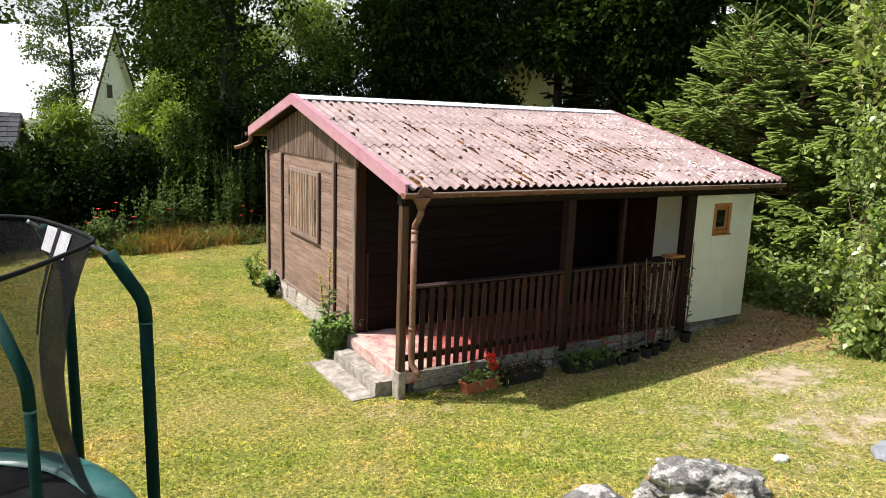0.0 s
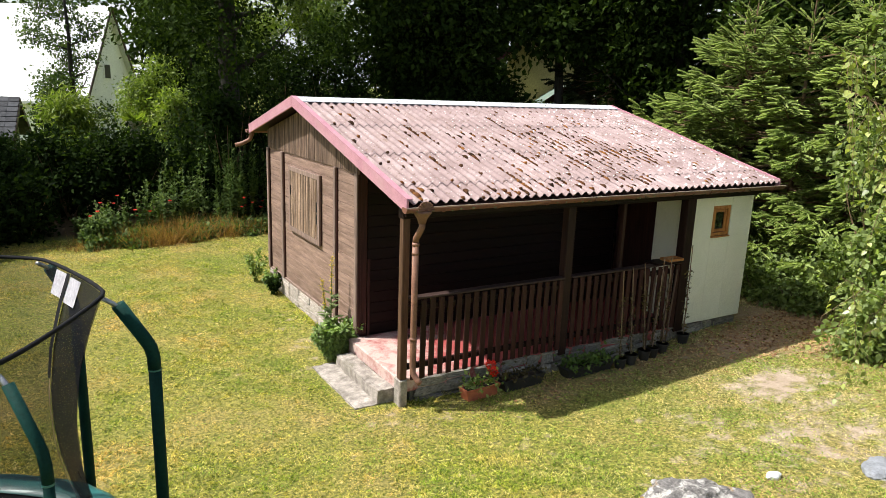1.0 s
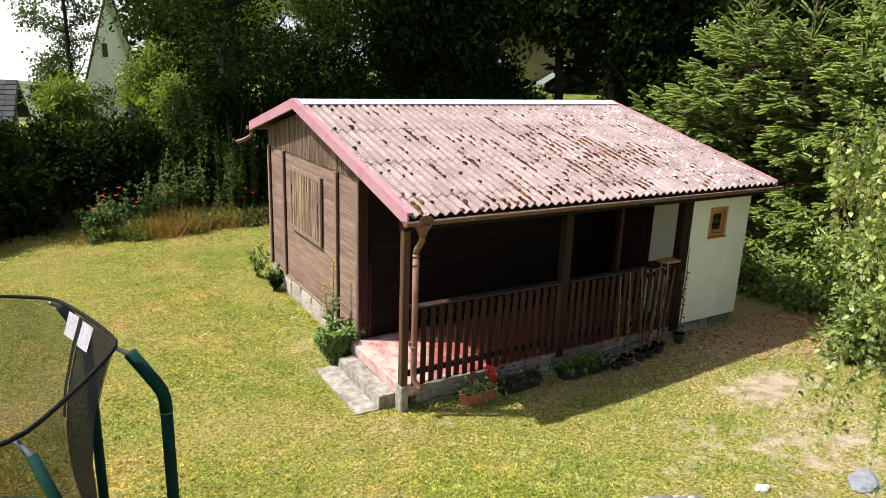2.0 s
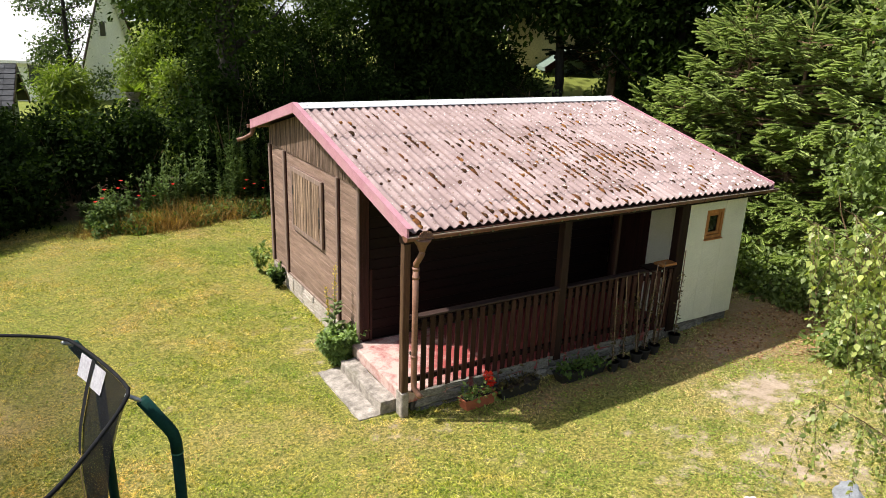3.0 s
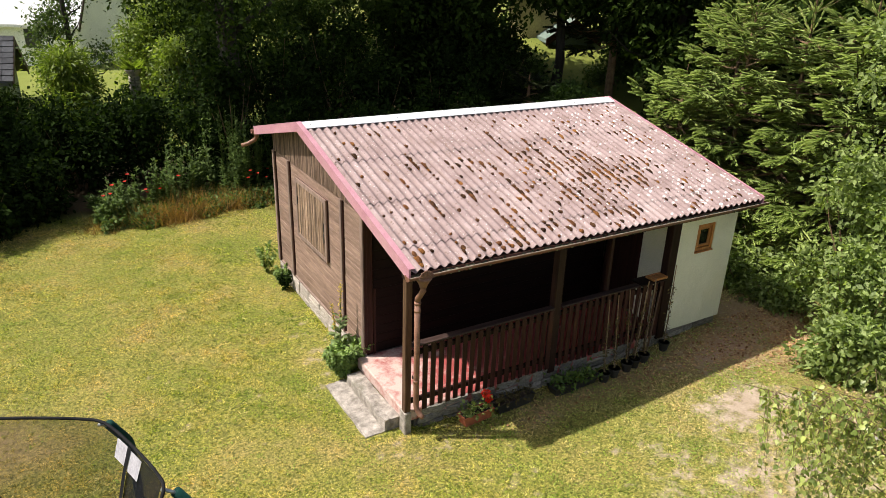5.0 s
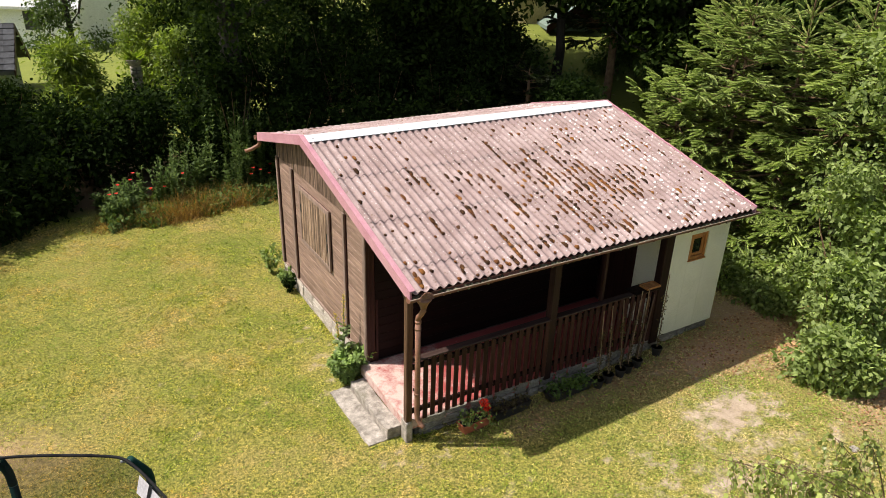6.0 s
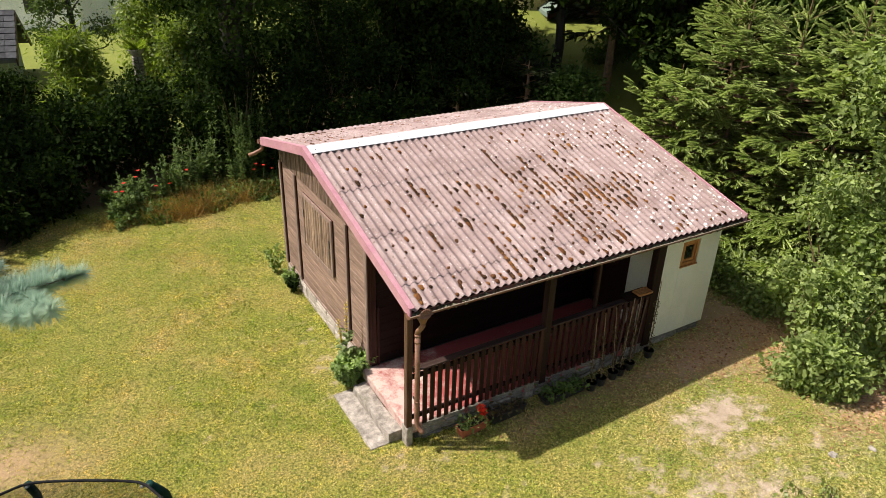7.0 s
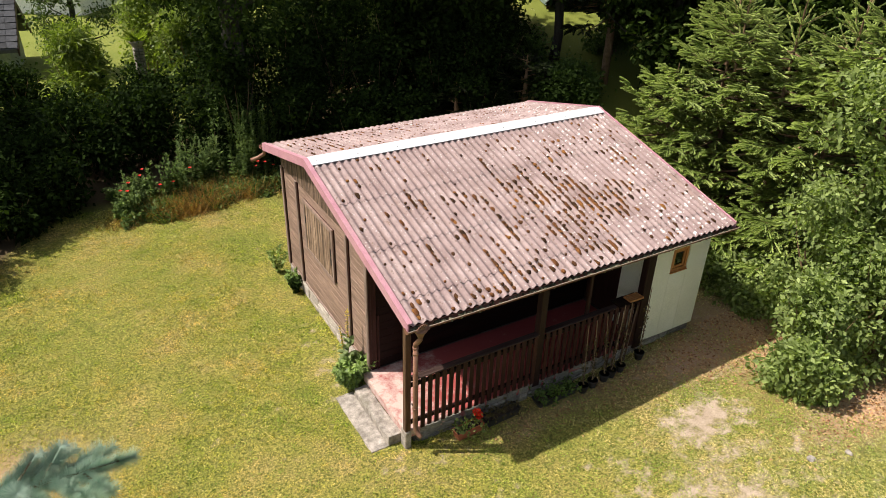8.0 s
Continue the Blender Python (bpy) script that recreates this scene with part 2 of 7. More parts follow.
def tube(points, radii, sides=10, bm=None, caps=True):
    """A pipe or limb along points, with a radius at each."""
    bm = bm or bmesh.new()
    pts = [Vector(p) for p in points]
    radii = radii if hasattr(radii, "__len__") else [radii] * len(pts)
    rings, side = [], None
    for i, p in enumerate(pts):
        d = (pts[min(i + 1, len(pts) - 1)] - pts[max(i - 1, 0)]).normalized()
        if side is None:
            side = d.orthogonal().normalized()
        side = (side - d * side.dot(d)).normalized()
        up = d.cross(side)
        rings.append([bm.verts.new(p + radii[i] * (math.cos(a) * side + math.sin(a) * up)) for a in (2 * math.pi * k / sides for k in range(sides))])
    for a, b in zip(rings, rings[1:]):
        for k in range(sides):
            bm.faces.new((a[k], a[(k + 1) % sides], b[(k + 1) % sides], b[k]))
    if caps:
        bm.faces.new(rings[0])
        bm.faces.new(rings[-1])
    return bm


def prism(outline, x0, x1):
    """A plate in the yz plane with that outline, from x0 to x1."""
    bm = bmesh.new()
    a = [bm.verts.new((x0, y, z)) for y, z in outline]
    b = [bm.verts.new((x1, y, z)) for y, z in outline]
    bm.faces.new(a)
    bm.faces.new(b)
    for i in range(len(a)):
        j = (i + 1) % len(a)
        bm.faces.new((a[i], a[j], b[j], b[i]))
    return bm


def bulk(name, verts, faces, material, smooth=False):
    """A large mesh from arrays: faces all with the same number of corners."""
    verts, faces = np.asarray(verts, np.float32), np.asarray(faces, np.int32)
    me = bpy.data.meshes.new(name)
    k = faces.shape[1]
    me.vertices.add(len(verts))
    me.vertices.foreach_set("co", verts.ravel())
    me.loops.add(faces.size)
    me.loops.foreach_set("vertex_index", faces.ravel())
    me.polygons.add(len(faces))
    me.polygons.foreach_set("loop_start", np.arange(0, faces.size, k, dtype=np.int32))
    me.polygons.foreach_set("loop_total", np.full(len(faces), k, np.int32))
    if smooth:
        me.polygons.foreach_set("use_smooth", np.ones(len(faces), bool))
    me.materials.append(material)
    me.update(calc_edges=True)
    return new(name, me)


def frames_of(dirs, ups):
    """Turns: column 1 along dirs, column 2 near ups."""
    d = dirs / np.maximum(np.linalg.norm(dirs, axis=1, keepdims=True), 1e-9)
    s = np.cross(d, ups)
    s /= np.maximum(np.linalg.norm(s, axis=1, keepdims=True), 1e-9)
    u = np.cross(s, d)
    return np.stack([s, d, u], axis=2)


def spread(tv, tf, places, turns, sizes):
    """Copies of a small shape: vertices and faces of all of them."""
    tv, tf = np.asarray(tv, float), np.asarray(tf, int)
    sizes = np.asarray(sizes, float)
    if sizes.ndim == 1:
        sizes = sizes[:, None]
    v = np.einsum("nij,nkj->nki", turns, tv[None] * sizes[:, None, :]) + places[:, None, :]
    f = tf[None] + (np.arange(len(places)) * len(tv))[:, None, None]
    return v.reshape(-1, 3), f.reshape(-1, tf.shape[1])


LEAF = ([(0, 0, 0), (0.32, 0.45, 0.10), (0, 1.0, -0.08), (-0.32, 0.45, 0.10), (0, 0.5, 0.0)], [(0, 1, 4), (1, 2, 4), (0, 4, 3), (4, 2, 3)])
LEAF2 = ([(0, 0, 0), (0.30, 0.42, 0.06), (0, 1.0, -0.06), (-0.30, 0.42, 0.06)], [(0, 1, 2), (0, 2, 3)])
LONG = ([(0, 0, 0), (0.11, 0.4, 0.05), (0, 1.0, -0.15), (-0.11, 0.4, 0.05)], [(0, 1, 2), (0, 2, 3)])
BLADE = ([(-0.5, 0, 0), (0.5, 0, 0), (0, 1, 0)], [(0, 1, 2)])


def clump_leaves(rng, blobs, count, size, clump=22, spread_r=0.16, shell=0.55, shape=LEAF2, droop=0.25):
    """Leaves gathered in clumps through the outer part of some ellipsoids (x, y, z, rx, ry, rz)."""
    blobs = np.array(blobs, float)
    vol = np.prod(blobs[:, 3:], axis=1) ** (2 / 3)
    nc = max(1, count // clump)
    which = rng.choice(len(blobs), nc, p=vol / vol.sum())
    d = rng.normal(size=(nc, 3))
    d /= np.linalg.norm(d, axis=1, keepdims=True)
    r = (shell + (1 - shell) * rng.random(nc)) * (0.82 + 0.3 * rng.random(nc))
    c = blobs[which, :3] + d * r[:, None] * blobs[which, 3:]
    idx = rng.integers(0, nc, count)
    off = rng.normal(size=(count, 3)) * spread_r * np.array([1, 1, 0.7])
    p = c[idx] + off
    way = d[idx] * 0.7 + rng.normal(size=(count, 3)) * 0.75
    way[:, 2] -= droop
    ups = rng.normal(size=(count, 3)) * 0.6 + np.array([0, 0, 1.0])
    s = size * (0.65 + 0.7 * rng.random(count))
    return spread(*shape, p, frames_of(way, ups), s)


# ---- ground ----
def ground_height(x, y):
    x, y = np.asarray(x, float), np.asarray(y, float)
    t = (-0.7 - y) / 0.45
    front = 0.165 * 0.45 * np.logaddexp(0, np.clip(t, -30, 40)) * np.exp(-np.maximum(0, -y - 8) / 25)
    z = -0.255 + front + 0.028 * np.clip(x - 3, 0, 9) + 0.012 * np.clip(y - 2, 0, 18)
    z = z + 0.10 * np.clip((x - 4) / 1.5, 0, 1) * np.exp(-(y / 0.7) ** 2)
    # the wooded bank that climbs behind the cottage
    u = 0.5 * (x - 8) + 0.85 * (y - 6.5)
    z = z + np.clip(0.29 * u, 0, 2.9) * np.clip((x - 4.5) / 4.5, 0, 1)
    far = np.hypot(x, y - 3)
    return z + 0.02 * np.sin(0.9 * x + 0.4) * np.sin(0.8 * y) + 0.0022 * np.clip(far - 40, 0, 400)


def under_house(x, y):
    return (x > 0.3) & (x < 6.1) & (y > 0.35) & (y < 5.7)


def bare_patch(x, y):
    """How bare the soil is, 0 to 1: worn, sandy spots and the strip along the house."""
    b = np.zeros_like(x)
    x, y = x + 0.10 * np.sin(6.3 * y + 2.1 * x) + 0.05 * np.sin(15 * x - 9 * y) + 0.03 * np.sin(31 * y), y + 0.09 * np.sin(5.1 * x - 3.3 * y) + 0.05 * np.sin(13 * x + 11 * y) + 0.03 * np.sin(29 * x)
    for cx, cy, rx, ry, k in ((4.38, -1.72, 0.66, 0.42, 1.15), (3.75, -1.55, 0.35, 0.2, 0.5), (2.6, -2.0, 0.5, 0.35, 0.45), (3.25, -2.75, 0.5, 0.25, 0.85), (2.85, -3.15, 0.55, 0.22, 0.8), (2.35, -2.35, 0.4, 0.3, 0.5),
                              (5.5, -0.55, 0.9, 0.42, 0.75), (6.7, -2.7, 0.8, 0.4, 0.9), (1.9, -0.4, 0.5, 0.25, 0.45), (6.6, 0.35, 0.4, 0.6, 0.7),
                              (0.75, -1.2, 0.35, 0.2, 0.35), (-0.25, -0.15, 0.3, 0.2, 0.4), (3.6, -3.6, 0.8, 0.3, 0.6), (1.2, -3.0, 0.6, 0.5, 0.4), (3.5, -2.9, 1.9, 1.1, 0.47), (5.1, -2.95, 0.5, 0.16, 0.7), (4.0, -2.5, 0.5, 0.2, 0.85), (3.6, -3.15, 0.6, 0.25, 0.85), (2.2, -3.4, 1.1, 0.5, 0.45), (-0.2, 2.7, 0.22, 0.9, 0.4), (-0.4, 1.6, 0.22, 0.3, 0.4), (0.4, -0.2, 0.5, 0.2, 0.45)):
        q = ((x - cx) / rx) ** 2 + ((y - cy) / ry) ** 2
        b = np.maximum(b, k * np.exp(-q * 0.6))
    return b


def build_ground():
    xs = np.unique(np.r_[np.linspace(-600, -20, 18), np.linspace(-20, -8, 16), np.linspace(-8, 9, 120), np.linspace(9, 30, 24), np.linspace(30, 600, 18)])
    ys = np.unique(np.r_[np.linspace(-600, -20, 18), np.linspace(-20, -6, 24), np.linspace(-6, 12, 130), np.linspace(12, 40, 26), np.linspace(40, 700, 18)])
    gx, gy = np.meshgrid(xs, ys)
    gz = ground_height(gx, gy)
    n = len(xs)
    i, j = np.meshgrid(np.arange(n - 1), np.arange(len(ys) - 1))
    a = (j * n + i).ravel()
    m, nd, l, b = nodes_of("lawn_soil")
    pos = nd.new("ShaderNodeNewGeometry").outputs["Position"]
    broad = noise_tex(nd, l, pos, 0.75, 5, 0.62)
    fine = noise_tex(nd, l, pos, 42, 5, 0.75)
    mid = noise_tex(nd, l, pos, 5.0, 4, 0.65)
    green = ramp(nd, l, broad, [(0.32, (0.145, 0.160, 0.030)), (0.52, (0.208, 0.192, 0.048)), (0.72, (0.265, 0.202, 0.085))])
    green = mix_col(nd, l, 0.9, green, ramp(nd, l, fine, [(0.30, (0.30, 0.34, 0.26)), (0.5, (0.95, 0.95, 0.92)), (0.70, (1.6, 1.5, 1.5))]), "MULTIPLY")
    clumps = noise_tex(nd, l, pos, 27.0, 5, 0.75)
    green = mix_col(nd, l, 0.9, green, ramp(nd, l, clumps, [(0.40, (0.32, 0.42, 0.24)), (0.50, (1.0, 1.02, 0.95)), (0.60, (1.6, 1.52, 1.45))]), "MULTIPLY")
    green = mix_col(nd, l, ramp(nd, l, mid, [(0.55, (0, 0, 0)), (0.78, (0.4, 0.4, 0.4))]), green, (0.20, 0.155, 0.06))
    at = nd.new("ShaderNodeAttribute")
    at.attribute_name = "meadow"
    green = mix_col(nd, l, at.outputs["Fac"], green, mix_col(nd, l, broad, (0.10, 0.135, 0.018), (0.21, 0.225, 0.048)))
    sand = ramp(nd, l, mid, [(0.3, (0.31, 0.232, 0.172)), (0.7, (0.48, 0.385, 0.305))])
    sand = mix_col(nd, l, 0.7, sand, ramp(nd, l, fine, [(0.25, (0.65, 0.62, 0.6)), (0.75, (1.2, 1.2, 1.2))]), "MULTIPLY")
    at = nd.new("ShaderNodeAttribute")
    at.attribute_name = "bare"
    edge = nd.new("ShaderNodeMath")
    edge.operation = "MULTIPLY_ADD"
    l.new(mid, edge.inputs[0])
    edge.inputs[1].default_value = 2.4
    edge.inputs[2].default_value = -1.2
    add = nd.new("ShaderNodeMath")
    l.new(edge.outputs[0], add.inputs[0])
    l.new(at.outputs["Fac"], add.inputs[1])
    c = mix_col(nd, l, ramp(nd, l, add.outputs[0], [(0.36, (0, 0, 0)), (1.0, (0.9, 0.9, 0.9))]), green, sand)
    litter = nd.new("ShaderNodeAttribute")
    litter.attribute_name = "litter"
    c = mix_col(nd, l, litter.outputs["Fac"], c, mix_col(nd, l, fine, (0.25, 0.138, 0.084), (0.56, 0.37, 0.235)))
    # brown soil under hedge and trees, its colour darkened for their shade
    soil_shade = nd.new("ShaderNodeAttribute")
    soil_shade.attribute_name = "soil_shade"
    c = mix_col(nd, l, soil_shade.outputs["Fac"], c, mix_col(nd, l, fine, (0.035, 0.023, 0.014), (0.12, 0.078, 0.045)))
    l.new(c, b.inputs["Base Color"])
    b.inputs["Roughness"].default_value = 0.95
    b.inputs["Specular IOR Level"].default_value = 0.2
    bump(nd, l, b, fine, 0.8, 0.02)
    ob = bulk("ground", np.stack([gx.ravel(), gy.ravel(), gz.ravel()], 1), np.stack([a, a + 1, a + n + 1, a + n], 1), m, True)
    for key, values in (("meadow", np.clip(np.maximum(np.hypot(gx.ravel(), gy.ravel() - 2) - 9.5, gy.ravel() - 10.2), 0, 1)), ("bare", bare_patch(gx.ravel(), gy.ravel())), ("litter", leaf_litter(gx.ravel(), gy.ravel())), ("soil_shade", shaded_soil(gx.ravel(), gy.ravel()))):
        at = ob.data.attributes.new(key, "FLOAT", "POINT")
        at.data.foreach_set("value", values.astype(np.float32))
    tagged(ob, "sunlit summer lawn with worn sandy patches and leaf litter under trees", "ground", kind="structure")


def shaded_soil(x, y):
    """Brown soil under the hedge and the trees behind the house, darkened for the shade there."""
    edge = np.minimum(10.3 + 0.12 * np.abs(x + 1), 9.9 + 3.0 * np.clip((x + 4.2) / 2.0, -1.2, 1.0) * (x < -2.2) + 8 * (x >= -2.2))
    return np.clip((y - edge) / 0.7, 0, 0.95) * (y < 16) * (np.abs(x) < 15) * ~((x > 11.8) & (y > 11.6))


def leaf_litter(x, y):
    """Brown, dry leaves under the shrubs and along the foot of the house."""
    b = np.clip(1.2 - np.hypot((x - 6.9) / 1.5, (y + 0.6) / 2.4), 0, 1) * 0.85
    c = np.exp(-((x - 5.7) / 1.2) ** 2 - ((y + 0.40) / 0.6) ** 2) * 0.95
    d = np.exp(-((x - 4.0) / 2.4) ** 2 - ((y + 0.25) / 0.34) ** 2) * 0.4
    e = np.exp(-((x - 6.7) / 1.2) ** 2 - ((y + 2.95) / 0.5) ** 2) * 1.0
    f = np.exp(-((x + 5.0) / 0.8) ** 2 - ((y - 2.4) / 0.6) ** 2) * 0.75
    return np.clip(np.maximum(np.maximum(b, np.maximum(c, d)), np.maximum(e, f)), 0, 0.9)


build_ground()


def build_grass():
    """Short matted grass: small tufts of thin curled blades, each tuft of one tone, thinner where the soil is bare or littered."""
    rng = np.random.default_rng(5)
    n, tufts = 960000, 84000
    tx = rng.uniform(-7.0, 8.0, tufts)
    ty = -4.7 + 15.4 * rng.random(tufts) ** 1.35
    strong = 0.45 + 0.6 * rng.random(tufts) + 0.3 * (rng.random(tufts) < 0.06)
    tone = rng.random(tufts)
    pick = rng.integers(0, tufts, n)
    loose = rng.random(n) < 0.3
    x = tx[pick] + rng.normal(size=n) * np.where(loose, 0.09, 0.021)
    y = ty[pick] + rng.normal(size=n) * np.where(loose, 0.09, 0.021)
    bare = bare_patch(x, y)
    keep = ~under_house(x, y) & (rng.random(n) > 1.15 * bare) & (rng.random(n) > 0.85 * leaf_litter(x, y)) & (rng.random(n) > 1.1 * shaded_soil(x, y))
    keep &= ~((x > -0.5) & (x < 0.3) & (y > 0.3) & (y < 1.75)) & ~((x > 6.3) & (y > 1.0)) & ~((x > 1.0) & (y > 5.5))
    x, y, pick, bare = x[keep], y[keep], pick[keep], bare[keep]
    n = len(x)
    tall = (0.75 + 0.3 * np.sin(1.7 * x + 2 * np.sin(0.9 * y)) * np.sin(1.3 * y + 1)) * strong[pick]
    edge = np.exp(-((np.hypot(np.maximum(0, np.maximum(0.2 - x, x - 6.2)), np.maximum(0, np.maximum(0.25 - y, y - 5.8)))) / 0.14) ** 2)
    p = np.stack([x, y, ground_height(x, y) - 0.004], 1)
    lie = rng.normal(size=(tufts, 2))[pick] * 0.7
    way = np.stack([rng.normal(size=n) * 0.6 + lie[:, 0], rng.normal(size=n) * 0.6 + lie[:, 1], np.full(n, 0.45)], 1)
    ups = rng.normal(size=(n, 3)) * 0.5 + np.array([-0.25, 0.15, 0.8])
    size = np.stack([0.0075 + 0.0065 * rng.random(n), (0.038 + 0.040 * rng.random(n)) * tall * (1 + 1.1 * edge), np.ones(n)], 1)
    v, f = spread(*BLADE, p, frames_of(way, ups), size)
    m, nd, l, b = nodes_of("grass_blade")
    g = nd.new("ShaderNodeNewGeometry")
    broad = noise_tex(nd, l, g.outputs["Position"], 0.75, 5, 0.62)
    mid = noise_tex(nd, l, g.outputs["Position"], 27.0, 5, 0.75)
    tuft = nd.new("ShaderNodeAttribute")
    tuft.attribute_name = "tone"
    blade = ramp(nd, l, tuft.outputs["Fac"], [(0.0, (0.11, 0.175, 0.014)), (0.25, (0.30, 0.385, 0.036)), (0.60, (0.43, 0.465, 0.072)), (0.84, (0.55, 0.53, 0.175)), (1.0, (0.66, 0.60, 0.32))])
    blade = mix_col(nd, l, 0.7, blade, ramp(nd, l, g.outputs["Random Per Island"], [(0.0, (0.72, 0.76, 0.7)), (1.0, (1.25, 1.22, 1.2))]), "MULTIPLY")
    # drier, redder grass on the open lawn beside the gable
    sep = nd.new("ShaderNodeSeparateXYZ")
    l.new(g.outputs["Position"], sep.inputs[0])
    open_lawn = nd.new("ShaderNodeMapRange")
    open_lawn.inputs["From Min"].default_value, open_lawn.inputs["From Max"].default_value = 0.0, -4.0
    open_lawn.inputs["To Min"].default_value, open_lawn.inputs["To Max"].default_value = 0.0, 0.10
    l.new(sep.outputs[0], open_lawn.inputs[0])
    dry = nd.new("ShaderNodeMath")
    l.new(broad, dry.inputs[0])
    l.new(open_lawn.outputs[0], dry.inputs[1])
    c = mix_col(nd, l, ramp(nd, l, dry.outputs[0], [(0.43, (0, 0, 0)), (0.68, (0.75, 0.75, 0.75))]), blade, (0.65, 0.465, 0.155))
    # paler, trodden grass on the worn side before the closet
    trodden = nd.new("ShaderNodeMapRange")
    trodden.inputs["From Min"].default_value, trodden.inputs["From Max"].default_value = 0.3, 3.8
    trodden.inputs["To Min"].default_value, trodden.inputs["To Max"].default_value = 0.0, 0.52
    l.new(sep.outputs[0], trodden.inputs[0])
    c = mix_col(nd, l, trodden.outputs[0], c, (0.62, 0.55, 0.35))
    patch = noise_tex(nd, l, g.outputs["Position"], 2.6, 5, 0.7)
    c = mix_col(nd, l, 0.9, c, ramp(nd, l, patch, [(0.40, (0.62, 0.77, 0.52)), (0.50, (1.0, 1.0, 0.95)), (0.60, (1.24, 1.15, 1.16))]), "MULTIPLY")
    c = mix_col(nd, l, 0.95, c, ramp(nd, l, mid, [(0.40, (0.22, 0.32, 0.13)), (0.50, (0.95, 0.98, 0.86)), (0.60, (1.60, 1.49, 1.45))]), "MULTIPLY")
    l.new(c, b.inputs["Base Color"])
    b.inputs["Roughness"].default_value = 0.6
    b.inputs["Specular IOR Level"].default_value = 0.2
    tr = nd.new("ShaderNodeBsdfTranslucent")
    l.new(c, tr.inputs[0])
    mx = nd.new("ShaderNodeMixShader")
    mx.inputs[0].default_value = 0.42
    l.new(b.outputs[0], mx.inputs[1])
    l.new(tr.outputs[0], mx.inputs[2])
    l.new(mx.outputs[0], nd["Material Output"].inputs[0])
    ob = bulk("grass", v, f, m)
    at = ob.data.attributes.new("tone", "FLOAT", "POINT")
    at.data.foreach_set("value", np.repeat(tone[pick], 3).astype(np.float32))
    tagged(ob, "short sunlit lawn grass with dry straw-coloured patches", "grass", kind="stuff")


def lawn_herbs():
    """Clover and plantain leaves in the lawn, thicker along the worn path and the foot of the house."""
    rng = np.random.default_rng(6)
    groups = 3600
    gx, gy = rng.uniform(-6, 7, groups), rng.uniform(-4.6, 9, groups)
    gx[2100:], gy[2100:] = rng.uniform(0.6, 6.8, 1500), rng.uniform(-4.0, 0.2, 1500)
    # clover mats on the worn side
    mats = np.array([(5.3, -2.5), (5.9, -3.0), (2.4, -2.9), (1.9, -3.3), (3.1, -2.2), (6.2, -1.9), (4.9, -1.2), (3.5, -3.9)])
    which = rng.integers(0, 8, 600)
    gx[3000:], gy[3000:] = mats[which, 0] + 0.30 * rng.normal(size=600), mats[which, 1] + 0.17 * rng.normal(size=600)
    gx[2900:3000], gy[2900:3000] = rng.uniform(1.0, 6.6, 100), rng.uniform(-0.6, -0.05, 100)
    gx[2600:2900], gy[2600:2900] = rng.uniform(4.6, 6.6, 300), rng.uniform(-2.4, -0.9, 300)
    n = 27000
    pick = rng.integers(0, groups, n)
    x, y = gx[pick] + 0.05 * rng.normal(size=n), gy[pick] + 0.05 * rng.normal(size=n)
    keep = ~under_house(x, y) & (rng.random(n) > 0.9 * bare_patch(x, y)) & ~((x > -0.5) & (x < 0.3) & (y > 0.3) & (y < 1.75))
    x, y = x[keep], y[keep]
    n = len(x)
    p = np.stack([x, y, ground_height(x, y) + 0.010 + 0.02 * rng.random(n)], 1)
    v, f = spread(*LEAF2, p, frames_of(rng.normal(size=(n, 3)) * [1, 1, 0.3] + [0, 0, 0.15], rng.normal(size=(n, 3)) * 0.4 + [0, 0, 1]), 0.016 + 0.018 * rng.random(n))
    tagged(bulk("lawn_herbs", v, f, M["leaf_lawn"]), "small broad-leaved herbs and clover in the lawn", "herbs", kind="stuff")


M["leaf_lawn"] = foliage("leaf_lawn", (0.17, 0.25, 0.045), (0.31, 0.39, 0.095), 0.7, 0.5, 0.1)
build_grass()
lawn_herbs()


def fallen_leaves():
    """Dry leaves lying under the shrubs and along the shaded foot of the house."""
    rng = np.random.default_rng(8)
    n = 30000
    x, y = rng.uniform(1.0, 8.6, n), rng.uniform(-3.4, 0.2, n)
    keep = (rng.random(n) < 0.55 * leaf_litter(x, y)) & ~under_house(x, y)
    x, y = x[keep], y[keep]
    n = len(x)
    p = np.stack([x, y, ground_height(x, y) + 0.004 + 0.012 * rng.random(n)], 1)
    v, f = spread(*LEAF2, p, frames_of(rng.normal(size=(n, 3)) * [1, 1, 0.25], rng.normal(size=(n, 3)) * 0.35 + [0, 0, 1]), 0.035 + 0.035 * rng.random(n))
    tagged(bulk("fallen_leaves", v, f, M["leaf_fallen"]), "brown fallen leaves lying under the shrubs", "leaves", kind="stuff")


M["leaf_fallen"] = foliage("leaf_fallen", (0.18, 0.08, 0.04), (0.50, 0.30, 0.17), 0.85, 0.1, 0.1)
fallen_leaves()


# ---- the cottage ----
L, RIDGE_Y, EAVE_B = 6.40, 3.675, 6.10      # length of the roof, ridge line, back eave
WX, WR, WF, WB = 0.23, 6.19, 1.75, 5.75     # gable wall face, far gable, cabin front wall, back wall
FRONT = 0.20                                # porch front and closet wall
CL = 4.87                                   # closet side wall
FLOOR = 0.07


def roof_z(y):
    """Mean height of the corrugated sheets."""
    return 2.213 + 0.262 * y if y <= RIDGE_Y else 3.176 - 0.229 * (y - RIDGE_Y)


cottage = empty("cottage", (3.2, 3.0, -0.25), "small brown timber garden cottage with a porch and mossy corrugated roof", "cottage")

# corrugated sheets
PITCH, AMP = 0.130, 0.021


